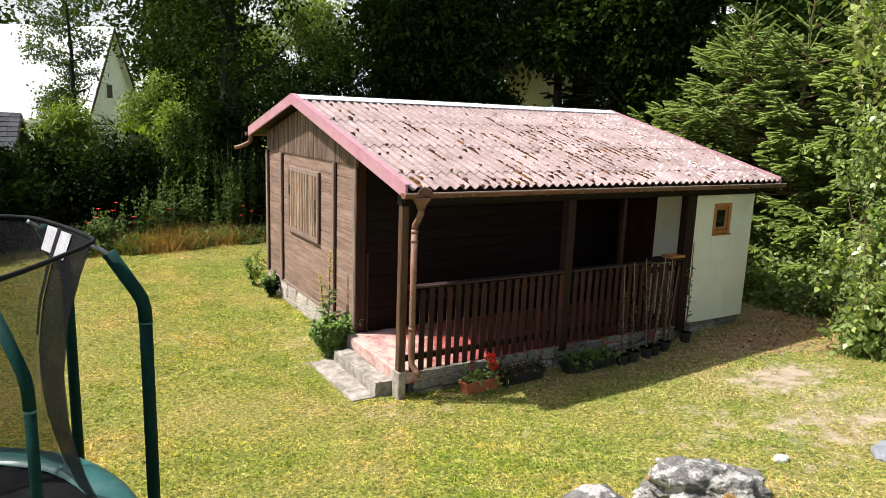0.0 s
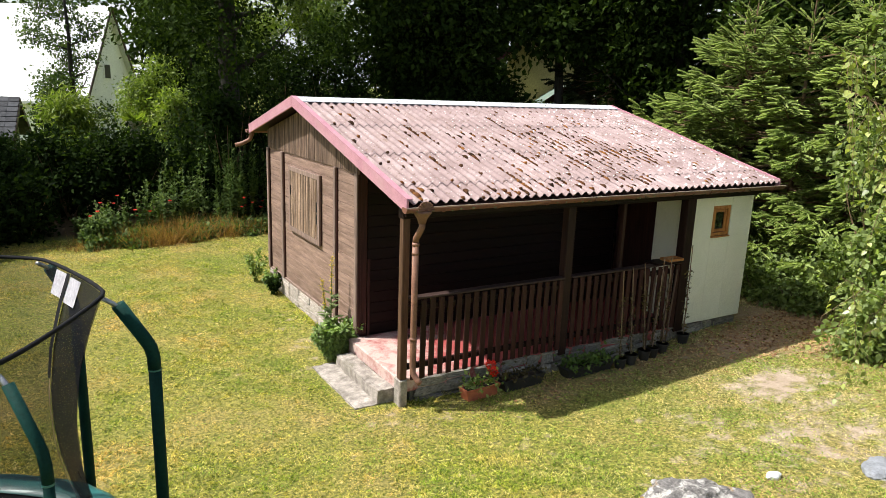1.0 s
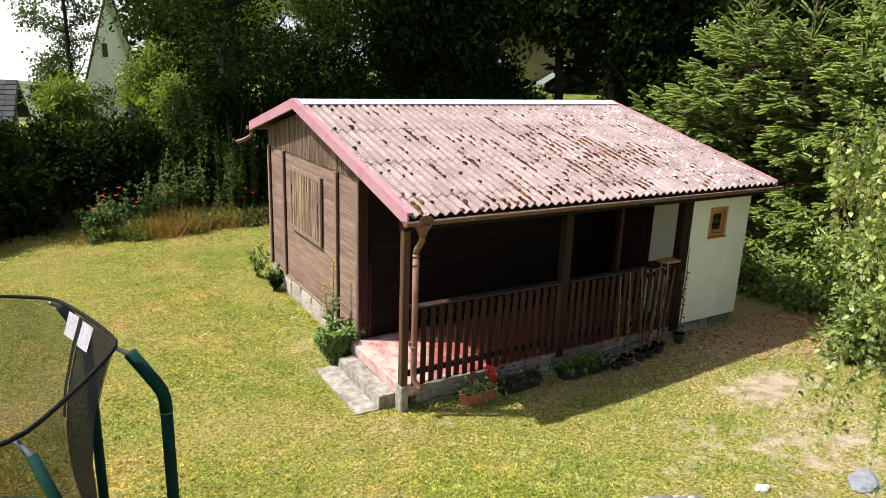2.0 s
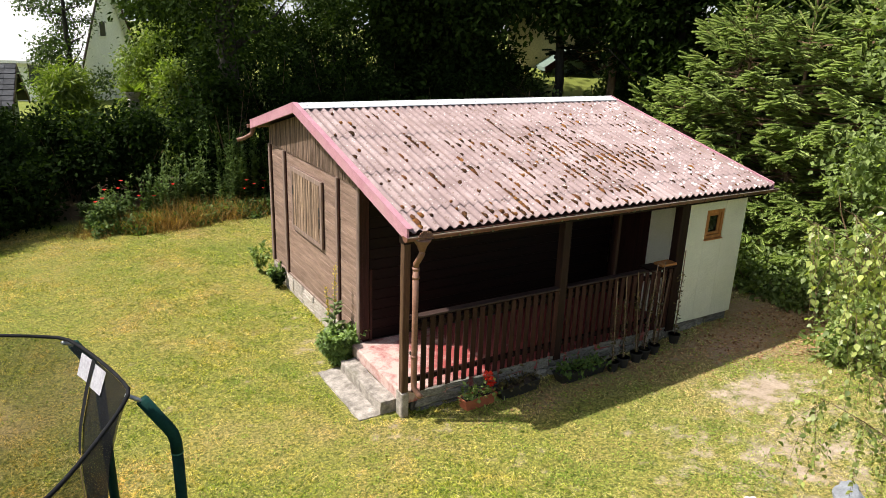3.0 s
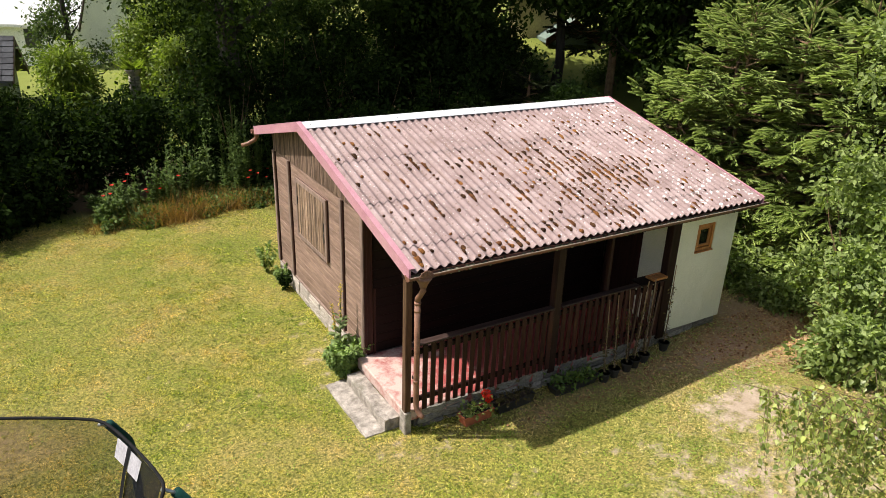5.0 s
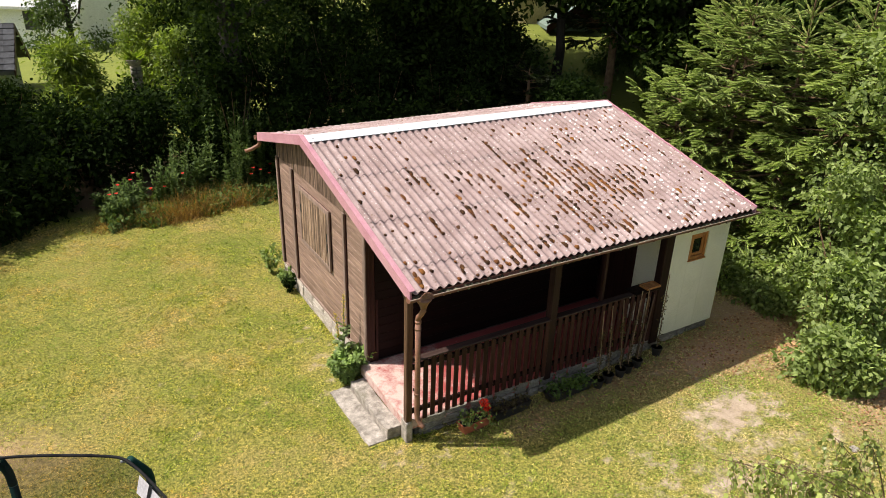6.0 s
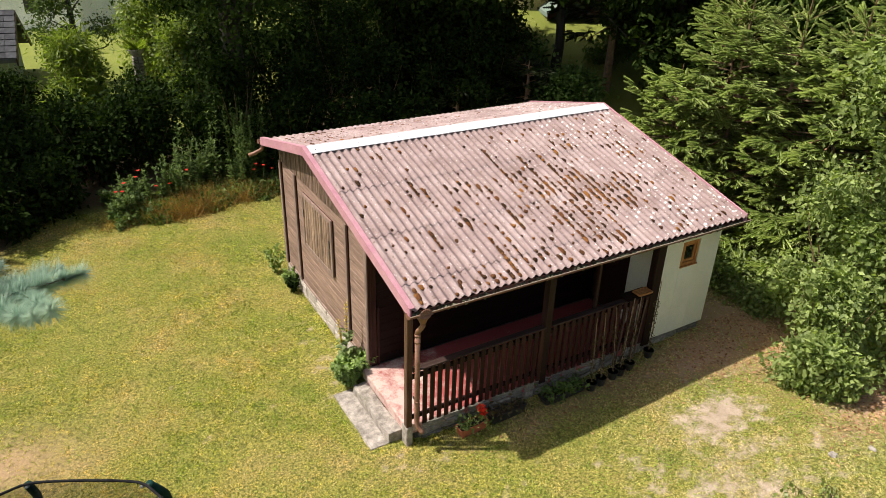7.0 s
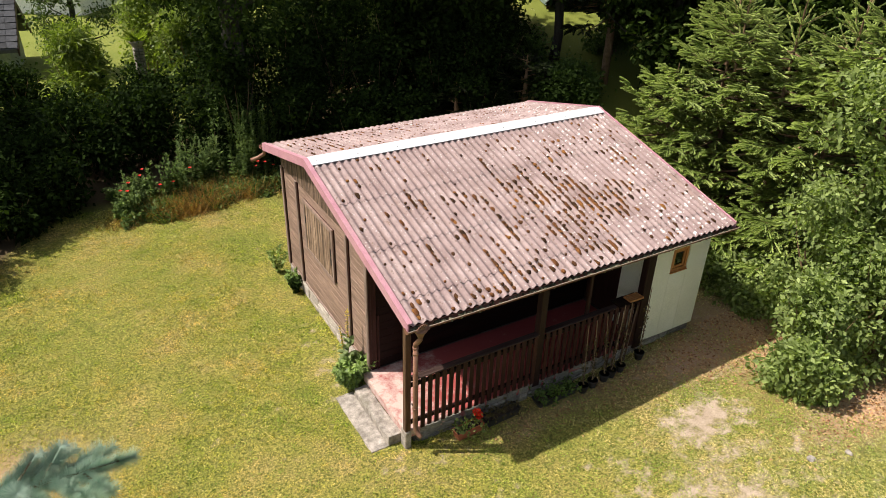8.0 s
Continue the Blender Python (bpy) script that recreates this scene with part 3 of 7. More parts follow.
def roof_material():
    m, n, l, b = nodes_of("fibre_cement")
    pos = n.new("ShaderNodeNewGeometry").outputs["Position"]
    broad = noise_tex(n, l, pos, 1.6, 5, 0.6)
    mid = noise_tex(n, l, pos, 9, 5, 0.7)
    fine = noise_tex(n, l, pos, 85, 3, 0.7)
    c = ramp(n, l, broad, [(0.32, (0.215, 0.154, 0.147)), (0.55, (0.31, 0.238, 0.230)), (0.75, (0.40, 0.327, 0.318))])
    c = mix_col(n, l, 0.85, c, ramp(n, l, mid, [(0.25, (0.66, 0.62, 0.6)), (0.5, (1.0, 0.98, 0.97)), (0.78, (1.22, 1.2, 1.18))]), "MULTIPLY")
    c = mix_col(n, l, 0.6, c, ramp(n, l, fine, [(0.25, (0.7, 0.7, 0.7)), (0.75, (1.25, 1.25, 1.25))]), "MULTIPLY")
    # pale lichen discs, more of them towards the far end
    vo = n.new("ShaderNodeTexVoronoi")
    vo.inputs["Scale"].default_value = 15
    l.new(pos, vo.inputs["Vector"])
    sep = n.new("ShaderNodeSeparateXYZ")
    l.new(pos, sep.inputs[0])
    grow = n.new("ShaderNodeMapRange")
    grow.inputs["From Min"].default_value, grow.inputs["From Max"].default_value = 0.5, 6.0
    grow.inputs["To Min"].default_value, grow.inputs["To Max"].default_value = 0.20, 0.66
    l.new(sep.outputs[0], grow.inputs[0])
    pick = n.new("ShaderNodeSeparateColor")
    l.new(vo.outputs["Color"], pick.inputs[0])
    size = n.new("ShaderNodeMath")
    size.operation = "MULTIPLY"
    l.new(grow.outputs[0], size.inputs[0])
    l.new(ramp(n, l, pick.outputs[0], [(0.25, (0, 0, 0)), (1.0, (1.1, 1.1, 1.1))]), size.inputs[1])
    wob = n.new("ShaderNodeMath")
    wob.operation = "MULTIPLY_ADD"
    l.new(mid, wob.inputs[0])
    wob.inputs[1].default_value = 0.35
    l.new(vo.outputs["Distance"], wob.inputs[2])
    less = n.new("ShaderNodeMath")
    less.operation = "SUBTRACT"
    l.new(size.outputs[0], less.inputs[0])
    l.new(wob.outputs[0], less.inputs[1])
    c = mix_col(n, l, ramp(n, l, less.outputs[0], [(0.0, (0, 0, 0)), (0.03, (0.75, 0.75, 0.75))]), c, (0.66, 0.64, 0.62))
    v3 = n.new("ShaderNodeTexVoronoi")
    v3.inputs["Scale"].default_value = 29
    l.new(pos, v3.inputs["Vector"])
    p3 = n.new("ShaderNodeSeparateColor")
    l.new(v3.outputs["Color"], p3.inputs[0])
    d3 = n.new("ShaderNodeMath")
    d3.operation = "SUBTRACT"
    l.new(ramp(n, l, p3.outputs[2], [(0.5, (0, 0, 0)), (1.0, (0.36, 0.36, 0.36))]), d3.inputs[0])
    l.new(v3.outputs["Distance"], d3.inputs[1])
    c = mix_col(n, l, ramp(n, l, d3.outputs[0], [(0.0, (0, 0, 0)), (0.06, (0.7, 0.7, 0.7))]), c, (0.60, 0.585, 0.56))
    # dark crumbs of dirt and dead lichen
    v2 = n.new("ShaderNodeTexVoronoi")
    v2.inputs["Scale"].default_value = 26
    l.new(pos, v2.inputs["Vector"])
    p2 = n.new("ShaderNodeSeparateColor")
    l.new(v2.outputs["Color"], p2.inputs[0])
    d2 = n.new("ShaderNodeMath")
    d2.operation = "SUBTRACT"
    l.new(ramp(n, l, p2.outputs[1], [(0.72, (0, 0, 0)), (1.0, (0.55, 0.55, 0.55))]), d2.inputs[0])
    l.new(v2.outputs["Distance"], d2.inputs[1])
    c = mix_col(n, l, ramp(n, l, d2.outputs[0], [(0.0, (0, 0, 0)), (0.06, (0.7, 0.7, 0.7))]), c, (0.13, 0.085, 0.06))
    # browner tone along the valleys of the waves
    ph = n.new("ShaderNodeMath")
    ph.operation = "MULTIPLY_ADD"
    l.new(sep.outputs[0], ph.inputs[0])
    ph.inputs[1].default_value, ph.inputs[2].default_value = 2 * math.pi / PITCH, -0.02 * 2 * math.pi / PITCH
    co = n.new("ShaderNodeMath")
    co.operation = "COSINE"
    l.new(ph.outputs[0], co.inputs[0])
    valley_tone = n.new("ShaderNodeMath")
    valley_tone.operation = "MULTIPLY_ADD"
    l.new(broad, valley_tone.inputs[0])
    valley_tone.inputs[1].default_value = -1.6
    l.new(co.outputs[0], valley_tone.inputs[2])
    low = n.new("ShaderNodeMapRange")
    low.inputs["From Min"].default_value, low.inputs["From Max"].default_value = -0.9, -1.9
    low.inputs["To Min"].default_value, low.inputs["To Max"].default_value = 0.0, 0.55
    l.new(valley_tone.outputs[0], low.inputs[0])
    c = mix_col(n, l, low.outputs[0], c, (0.19, 0.125, 0.11))
    # long streaks of brown moss stain running down the slope
    st = n.new("ShaderNodeMapping")
    st.inputs["Scale"].default_value = (7.6, 0.5, 0.5)
    l.new(pos, st.inputs[0])
    streak = noise_tex(n, l, st.outputs[0], 1.0, 5, 0.7)
    c = mix_col(n, l, ramp(n, l, streak, [(0.58, (0, 0, 0)), (0.72, (0.5, 0.5, 0.5))]), c, (0.20, 0.125, 0.085))
    l.new(c, b.inputs["Base Color"])
    b.inputs["Roughness"].default_value = 0.9
    b.inputs["Specular IOR Level"].default_value = 0.3
    bump(n, l, b, mid, 0.5, 0.006)
    return m


M["fibre_cement"] = roof_material()


def sheet_mesh(name, x0, x1, run, slope, lift):
    """One corrugated sheet: x along the eave from x0 to x1, run metres up the slope, 6 mm thick, its lower end lifted."""
    n = max(4, int(round((x1 - x0) / PITCH * 8)))
    xs = np.linspace(x0, x1, n + 1)
    cols = []
    for y, up in ((0, lift), (run * 0.5, lift * 0.5), (run, 0.0)):
        for th in (0.0, -0.007):
            cols.append(np.stack([xs, np.full(n + 1, y), slope * y + up + th + AMP * np.cos(2 * np.pi * xs / PITCH)], 1))
    v = np.concatenate(cols)
    k = n + 1
    f = []
    for i in range(n):
        for r in (0, 2):
            f.append((r * k + i, r * k + i + 1, (r + 2) * k + i + 1, (r + 2) * k + i))
            f.append(((r + 1) * k + i, (r + 3) * k + i, (r + 3) * k + i + 1, (r + 1) * k + i + 1))
        f.append((i, k + i, k + i + 1, i + 1))
        f.append((4 * k + i, 4 * k + i + 1, 5 * k + i + 1, 5 * k + i))
    me = bpy.data.meshes.new(name)
    me.from_pydata(v.tolist(), [], f)
    me.polygons.foreach_set("use_smooth", np.ones(len(f), bool))
    me.materials.append(M["fibre_cement"])
    e = me.attributes.new("sharp_edge", "BOOLEAN", "EDGE")
    lo = {(min(a, b), max(a, b)) for i in range(n) for a, b in ((i, i + 1), (k + i, k + i + 1), (4 * k + i, 4 * k + i + 1), (5 * k + i, 5 * k + i + 1))}
    e.data.foreach_set("value", np.array([tuple(sorted(ed.vertices)) in lo for ed in me.edges], bool))
    return me


roof = part("roof", block(WX + 0.02, WR - 0.02, RIDGE_Y - 0.05, RIDGE_Y + 0.05, roof_z(RIDGE_Y) - 0.19, roof_z(RIDGE_Y) - 0.06), M["dark_shaded_wood_x"], cottage, "weathered pinkish corrugated fibre cement roof with moss and lichen")
COLS = [0.02, 1.06, 2.10, 3.14, 4.18, 5.22, 6.38]
ROWS_F = [-0.05, 0.38, 1.36, 2.45, 3.62]


def lay_sheets():
    for front in (True, False):
        rows = ROWS_F if front else [EAVE_B + 0.05, 4.95, 3.73]
        for r, (ya, yb) in enumerate(zip(rows, rows[1:])):
            over = 0.12 if r < len(rows) - 2 else 0.0
            run = abs(yb - ya) + over
            slope = 0.262 if front else 0.229
            shared = {}
            for c, (xa, xb) in enumerate(zip(COLS, COLS[1:])):
                wide = round(xb - xa, 3)
                if wide not in shared:
                    shared[wide] = sheet_mesh("sheet", 0.0, wide, run, slope, 0.012 if r else 0.004)
                ob = new("sheet", shared[wide])
                ob.matrix_basis = Matrix.Translation((xa if front else xb, ya, roof_z(ya) + 0.002 * (c % 2))) @ pose(0, 0, 0, 0, 0, 0 if front else 180)
                ob.parent = roof


lay_sheets()

# ridge capping: two folded white strips with a small roll at the top, in four lengths
for k in range(4):
    xa, xb = 0.0 + 1.6 * k, 1.6 * (k + 1) + (0.03 if k < 3 else 0.0)
    o = 0.0015 * (k % 2)
    zr = roof_z(RIDGE_Y) + 0.026 + o
    prof = [(RIDGE_Y - 0.19, zr - 0.19 * 0.262 - 0.004), (RIDGE_Y - 0.188, zr - 0.19 * 0.262 + 0.004), (RIDGE_Y - 0.03, zr), (RIDGE_Y, zr + 0.016), (RIDGE_Y + 0.03, zr), (RIDGE_Y + 0.17, zr - 0.17 * 0.229 + 0.004), (RIDGE_Y + 0.172, zr - 0.17 * 0.229 - 0.004), (RIDGE_Y, zr - 0.004)]
    cap = part("ridge_cap", prism(prof, xa, xb), M["white_metal"], roof, "white folded metal ridge capping")
for k in range(9):
    x = 0.18 + 0.75 * k
    part("screw", tube([(x, RIDGE_Y - 0.10, roof_z(RIDGE_Y) - 0.004), (x, RIDGE_Y - 0.104, roof_z(RIDGE_Y) + 0.012)], 0.009, 8), M["iron"], roof)

# barge boards, painted a faded pink
def barge(x0, x1, name="barge_board"):
    top, deep = 0.045, 0.152
    for ya, yb in ((-0.06, RIDGE_Y), (RIDGE_Y, EAVE_B)):
        za, zb = (roof_z(ya), roof_z(yb)) if ya < RIDGE_Y - 0.01 else (roof_z(RIDGE_Y), roof_z(yb))
        bm = prism([(ya, za + top - deep), (yb, zb + top - deep), (yb, zb + top), (ya, za + top)], x0, x1)
        bmesh.ops.bevel(bm, geom=bm.edges[:], offset=0.004, segments=1, affect="EDGES")
        part(name, bm, M["pink_paint"], roof, "faded pink painted board")
        # folded lip over the sheets
        bm = prism([(ya, za + top - 0.003), (yb, zb + top - 0.003), (yb, zb + top + 0.006), (ya, za + top + 0.006)], x0 - 0.002, x1 + (0.05 if x0 < 3 else 0.0))
        part("barge_lip", bm, M["pink_paint"], roof)


barge(-0.012, 0.016)
barge(L - 0.016, L + 0.012)

# soffit and rafters under the overhang
for ya, yb in ((0.0, RIDGE_Y), (RIDGE_Y, EAVE_B - 0.02)):
    za, zb = roof_z(ya) - 0.05, roof_z(yb) - 0.05
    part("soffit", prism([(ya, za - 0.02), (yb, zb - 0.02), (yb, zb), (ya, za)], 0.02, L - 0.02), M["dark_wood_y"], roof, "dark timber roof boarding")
for k in range(8):
    x = 0.5 + 0.78 * k
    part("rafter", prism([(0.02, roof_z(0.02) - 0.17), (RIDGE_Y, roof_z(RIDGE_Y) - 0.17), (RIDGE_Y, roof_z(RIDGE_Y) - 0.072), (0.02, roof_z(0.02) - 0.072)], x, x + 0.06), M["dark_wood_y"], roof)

# walls of the cabin: a core with boards on it
def gable_outline(y0, y1, z0, drop):
    pts = [(y0, z0), (y1, z0), (y1, roof_z(y1) - drop)]
    if y0 < RIDGE_Y < y1:
        pts.append((RIDGE_Y, roof_z(RIDGE_Y) - drop))
    return pts + [(y0, roof_z(y0) - drop)]


wall = part("gable_wall", prism(gable_outline(WF, WB, 0.03, 0.08), WX + 0.03, WX + 0.13), M["dark_wood_y"], cottage, "brown stained gable wall of horizontal boards")
part("back_wall", block(WX + 0.13, WR - 0.12, WB - 0.12, WB, 0.10, roof_z(WB) - 0.08), M["dark_shaded_wood_x"], cottage)
far_wall = part("far_gable_wall", prism(gable_outline(FRONT + 0.12, WB, 0.06, 0.08), WR - 0.12, WR), M["render_cream"], cottage)
porch_wall = part("porch_wall", block(WX + 0.131, CL, WF + 0.025, WF + 0.12, FLOOR, roof_z(WF) - 0.11), M["dark_shaded_wood_x"], cottage, "dark red-brown board wall behind the porch, recess shade in its colour")

BATTENS = [(1.745, 1.82), (2.49, 2.56), (4.86, 4.95), (5.67, 5.755)]
SPLIT = 2.30


def board_mesh(name, sx, sy, sz, material, bevel=0.006):
    return as_mesh(name, block(-sx / 2, sx / 2, -sy / 2, sy / 2, -sz / 2, sz / 2, bevel), material)


def place(name, me, parent, x, y, z, rx=0, ry=0, rz=0):
    ob = new(name, me)
    ob.matrix_basis = pose(x, y, z, rx, ry, rz)
    ob.parent = parent
    return ob


def gable_boards():
    rng = random.Random(3)
    bh = 0.142
    for ya, yb in ((1.82, 2.49), (2.56, 4.86), (4.95, 5.67)):
        me = board_mesh("board", 0.022, yb - ya - 0.002, bh - 0.005, M["gable_wood"], 0.004)
        z = 0.13
        while z + bh < SPLIT:
            place("board", me, wall, WX + 0.019 + rng.uniform(-0.0015, 0.0015), (ya + yb) / 2, z + bh / 2, 0, 0, 0)
            z += bh
        if SPLIT - z > 0.012:
            place("board", board_mesh("board", 0.022, yb - ya - 0.002, SPLIT - z - 0.004, M["gable_wood"], 0.003), wall, WX + 0.019, (ya + yb) / 2, (z + SPLIT) / 2)
    # narrow upright slats of the gable, cut along the roof's slope
    y, w = 1.80, 0.037
    while y < 5.70:
        yc = y + w / 2
        top = roof_z(yc) - 0.10
        out = 0.006 * rng.random()
        zb = SPLIT - 0.006 * rng.random()
        if top > zb + 0.04:
            sl = 0.262 if yc < RIDGE_Y else -0.229
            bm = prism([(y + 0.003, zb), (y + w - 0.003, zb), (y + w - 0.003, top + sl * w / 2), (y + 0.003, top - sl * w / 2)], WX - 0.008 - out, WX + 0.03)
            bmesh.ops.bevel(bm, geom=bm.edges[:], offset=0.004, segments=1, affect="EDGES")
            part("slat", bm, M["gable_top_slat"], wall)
        y += w
    for ya, yb in BATTENS:
        zt = SPLIT - 0.004
        part("batten", block(WX - 0.034, WX + 0.03, ya, yb, 0.11, zt, 0.005), M["batten_wood"], wall, "upright cover batten")
        # dark strip stands in for the shadow line beside each batten
        part("joint_strip", block(WX - 0.016, WX + 0.03, ya - 0.024, ya - 0.002, 0.115, zt - 0.01, 0.003), M["dark_wood_z"], wall, "dark strip set as the batten's shadow line")
    part("sill_board", block(WX - 0.012, WX + 0.03, 1.83, 5.66, 0.085, 0.128, 0.004), M["batten_wood"], wall)
    part("corner_board", block(WX - 0.034, WX + 0.004, WF - 0.024, WF - 0.002 + 0.02, 0.11, roof_z(WF) - 0.10, 0.005), M["batten_wood"], wall)
    part("corner_post", block(WX + 0.005, WX + 0.12, WF - 0.022, WF + 0.018, 0.11, roof_z(WF) - 0.10, 0.005), M["dark_wood_z"], wall, "dark stained corner post")


gable_boards()


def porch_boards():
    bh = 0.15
    me = board_mesh("board", CL - WX - 0.14, 0.02, bh - 0.003, M["dark_shaded_wood_x"], 0.003)
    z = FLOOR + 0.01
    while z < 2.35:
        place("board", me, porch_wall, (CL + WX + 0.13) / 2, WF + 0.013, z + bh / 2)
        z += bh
    part("batten", block(0.36, 0.40, WF - 0.024, WF + 0.002, FLOOR, 1.15, 0.004), M["dark_wood_z"], porch_wall)


porch_boards()


def shutter():
    y0, y1, z0, z1 = 3.10, 4.50, 1.05, 2.10
    w = part("window_shutter", block(WX - 0.02, WX + 0.008, y0, y1, z0, z1, 0.004), M["dark_wood_z"], cottage, "closed window shutter of narrow upright slats")
    for a, b, c, d in ((y0 - 0.004, y0 + 0.07, z0 - 0.004, z1 + 0.004), (y1 - 0.07, y1 + 0.004, z0 - 0.004, z1 + 0.004), (y0 + 0.07, y1 - 0.07, z1 - 0.07, z1 + 0.004), (y0 + 0.07, y1 - 0.07, z0 - 0.004, z0 + 0.07)):
        part("shutter_frame", block(WX - 0.042, WX - 0.012, a, b, c, d, 0.004), M["batten_wood"], w)
    n = 34
    step = (y1 - y0 - 0.144) / n
    me = board_mesh("slat", 0.02, step - 0.008, z1 - z0 - 0.144, M["gable_slat"], 0.004)
    rng = random.Random(8)
    for k in range(n):
        place("slat", me, w, WX - 0.028 + rng.uniform(-0.003, 0.003), y0 + 0.072 + step * (k + 0.5), (z0 + z1) / 2)
    for y, z in ((y1 - 0.09, 1.72), (y0 + 0.10, 1.62), (y0 + 0.10, 1.44)):
        part("hinge", block(WX - 0.048, WX - 0.036, y - 0.018, y + 0.018, z - 0.075, z + 0.075, 0.003), M["iron"], w, "black iron hinge")


shutter()


# plinth of rough stones
def stone_mesh(rng, sx, sy, sz, material, rough=0.10, edge=0.16):
    bm = bmesh.new()
    bmesh.ops.create_cube(bm, size=1)
    bmesh.ops.bevel(bm, geom=bm.edges[:], offset=edge, segments=1, affect="EDGES")
    for v in bm.verts:
        v.co += Vector([rng.uniform(-rough, rough) for _ in range(3)])
        v.co.x, v.co.y, v.co.z = v.co.x * sx, v.co.y * sy, v.co.z * sz
    return as_mesh("stone", bm, material)


plinth = part("plinth", block(WX + 0.02, WR - 0.05, FRONT + 0.05, WB - 0.04, -0.45, 0.045, 0.01), M["mortar"], cottage, "low plinth of rough grey field stones")


def plinth_stones():
    rng = random.Random(11)
    grey = [stone_mesh(rng, 1, 1, 1, M["plinth_stone"]) for _ in range(7)]
    pale = [stone_mesh(rng, 1, 1, 1, M["pale_stone"], 0.03, 0.07) for _ in range(5)]

    def run(a, b, along_x, fixed, z0, z1, size, shapes=grey):
        t = a
        while t < b - 0.05:
            w = min(rng.uniform(0.55, 1.6) * size, b - t)
            z = z0
            while z < z1 - 0.03:
                h = min(rng.uniform(0.11, 0.24), z1 - z)
                ob = new("stone", rng.choice(shapes))
                c = (t + w / 2, fixed, z + h / 2) if along_x else (fixed, t + w / 2, z + h / 2)
                s = (w * 0.97, 0.13, h * 0.97) if along_x else (0.13, w * 0.97, h * 0.97)
                ob.matrix_basis = Matrix.LocRotScale(c, Euler((rng.choice((0, math.pi)) + rng.uniform(-0.05, 0.05), 0 if not along_x else rng.uniform(-0.07, 0.07), rng.uniform(-0.06, 0.06))), s)
                ob.parent = plinth
                z += h
            t += w

    run(0.30, 4.87, True, FRONT + 0.06, -0.34, 0.055, 0.34)
    run(4.90, 6.20, True, FRONT + 0.085, -0.32, 0.045, 0.36)
    run(1.75, 5.75, False, WX + 0.05, -0.30, 0.085, 0.34, pale)
    run(FRONT + 0.1, 5.7, False, WR - 0.06, -0.28, 0.045, 0.28)


plinth_stones()


# ---- porch ----
def red_floor():
    m, n, l, b = nodes_of("red_floor")
    pos = n.new("ShaderNodeNewGeometry").outputs["Position"]
    worn = noise_tex(n, l, pos, 4.2, 6, 0.75)
    fine = noise_tex(n, l, pos, 60, 3, 0.7)
    sep = n.new("ShaderNodeSeparateXYZ")
    l.new(pos, sep.inputs[0])
    # paint rubbed off by feet near the steps
    near = n.new("ShaderNodeMapRange")
    near.inputs["From Min"].default_value, near.inputs["From Max"].default_value = 0.2, 2.0
    near.inputs["To Min"].default_value, near.inputs["To Max"].default_value = 0.13, -0.16
    l.new(sep.outputs[0], near.inputs[0])
    add = n.new("ShaderNodeMath")
    l.new(worn, add.inputs[0])
    l.new(near.outputs[0], add.inputs[1])
    c = mix_col(n, l, ramp(n, l, add.outputs[0], [(0.45, (0, 0, 0)), (0.55, (0.45, 0.45, 0.45)), (0.66, (0.95, 0.95, 0.95))]), (0.30, 0.060, 0.055), (0.52, 0.40, 0.35))
    c = mix_col(n, l, 0.5, c, ramp(n, l, fine, [(0.3, (0.8, 0.8, 0.8)), (0.7, (1.15, 1.15, 1.15))]), "MULTIPLY")
    l.new(c, b.inputs["Base Color"])
    b.inputs["Roughness"].default_value = 0.55
    bump(n, l, b, fine, 0.2, 0.003)
    return m


M["red_floor"] = red_floor()
part("porch_floor", block(0.10, CL - 0.01, FRONT + 0.015, WF - 0.002, -0.10, FLOOR, 0.012), M["red_floor"], cottage, "red painted concrete porch floor, worn pale by the steps")
part("pier", block(0.07, 0.17, FRONT - 0.045, FRONT + 0.12, -0.36, 0.085, 0.012), M["concrete"], cottage, "pale concrete footing under the corner post")

corner_post = part("post", block(0.075, 0.165, FRONT - 0.03, FRONT + 0.06, 0.085, 2.02, 0.008), M["post_wood"], cottage, "square brown timber post")
part("post", block(2.45, 2.58, FRONT - 0.02, FRONT + 0.10, -0.02, 2.0, 0.008), M["dark_post"], cottage)
part("post", block(3.49, 3.545, FRONT + 0.05, FRONT + 0.11, 0.9, 1.97, 0.005), M["dark_post"], cottage)
part("post", block(4.665, 4.845, FRONT - 0.035, FRONT + 0.10, -0.02, 2.0, 0.008), M["dark_post"], cottage)
part("eave_beam", block(0.07, WR + 0.05, FRONT - 0.04, FRONT + 0.09, 1.985, 2.115, 0.008), M["dark_shaded_wood_x"], cottage, "dark stained beam along the eave")
part("fascia", block(0.02, L - 0.02, 0.015, 0.04, 2.04, 2.185, 0.004), M["dark_shaded_wood_x"], cottage)

railing = part("railing", block(0.17, 2.45, FRONT - 0.005, FRONT + 0.04, 0.90, 0.97, 0.006), M["dark_shaded_wood_x"], cottage, "dark brown porch railing of flat upright pickets")
part("rail", block(2.58, 4.665, FRONT - 0.005, FRONT + 0.04, 0.90, 0.97, 0.006), M["dark_shaded_wood_x"], railing)
part("rail", block(0.17, 2.45, FRONT - 0.005, FRONT + 0.04, 0.19, 0.26, 0.006), M["dark_shaded_wood_x"], railing)
part("rail", block(2.58, 4.665, FRONT - 0.005, FRONT + 0.04, 0.19, 0.26, 0.006), M["dark_shaded_wood_x"], railing)
part("handrail", block(0.166, 2.452, FRONT - 0.045, FRONT + 0.07, 1.045, 1.072, 0.006), M["rail_top"], railing, "grey-brown weathered handrail")
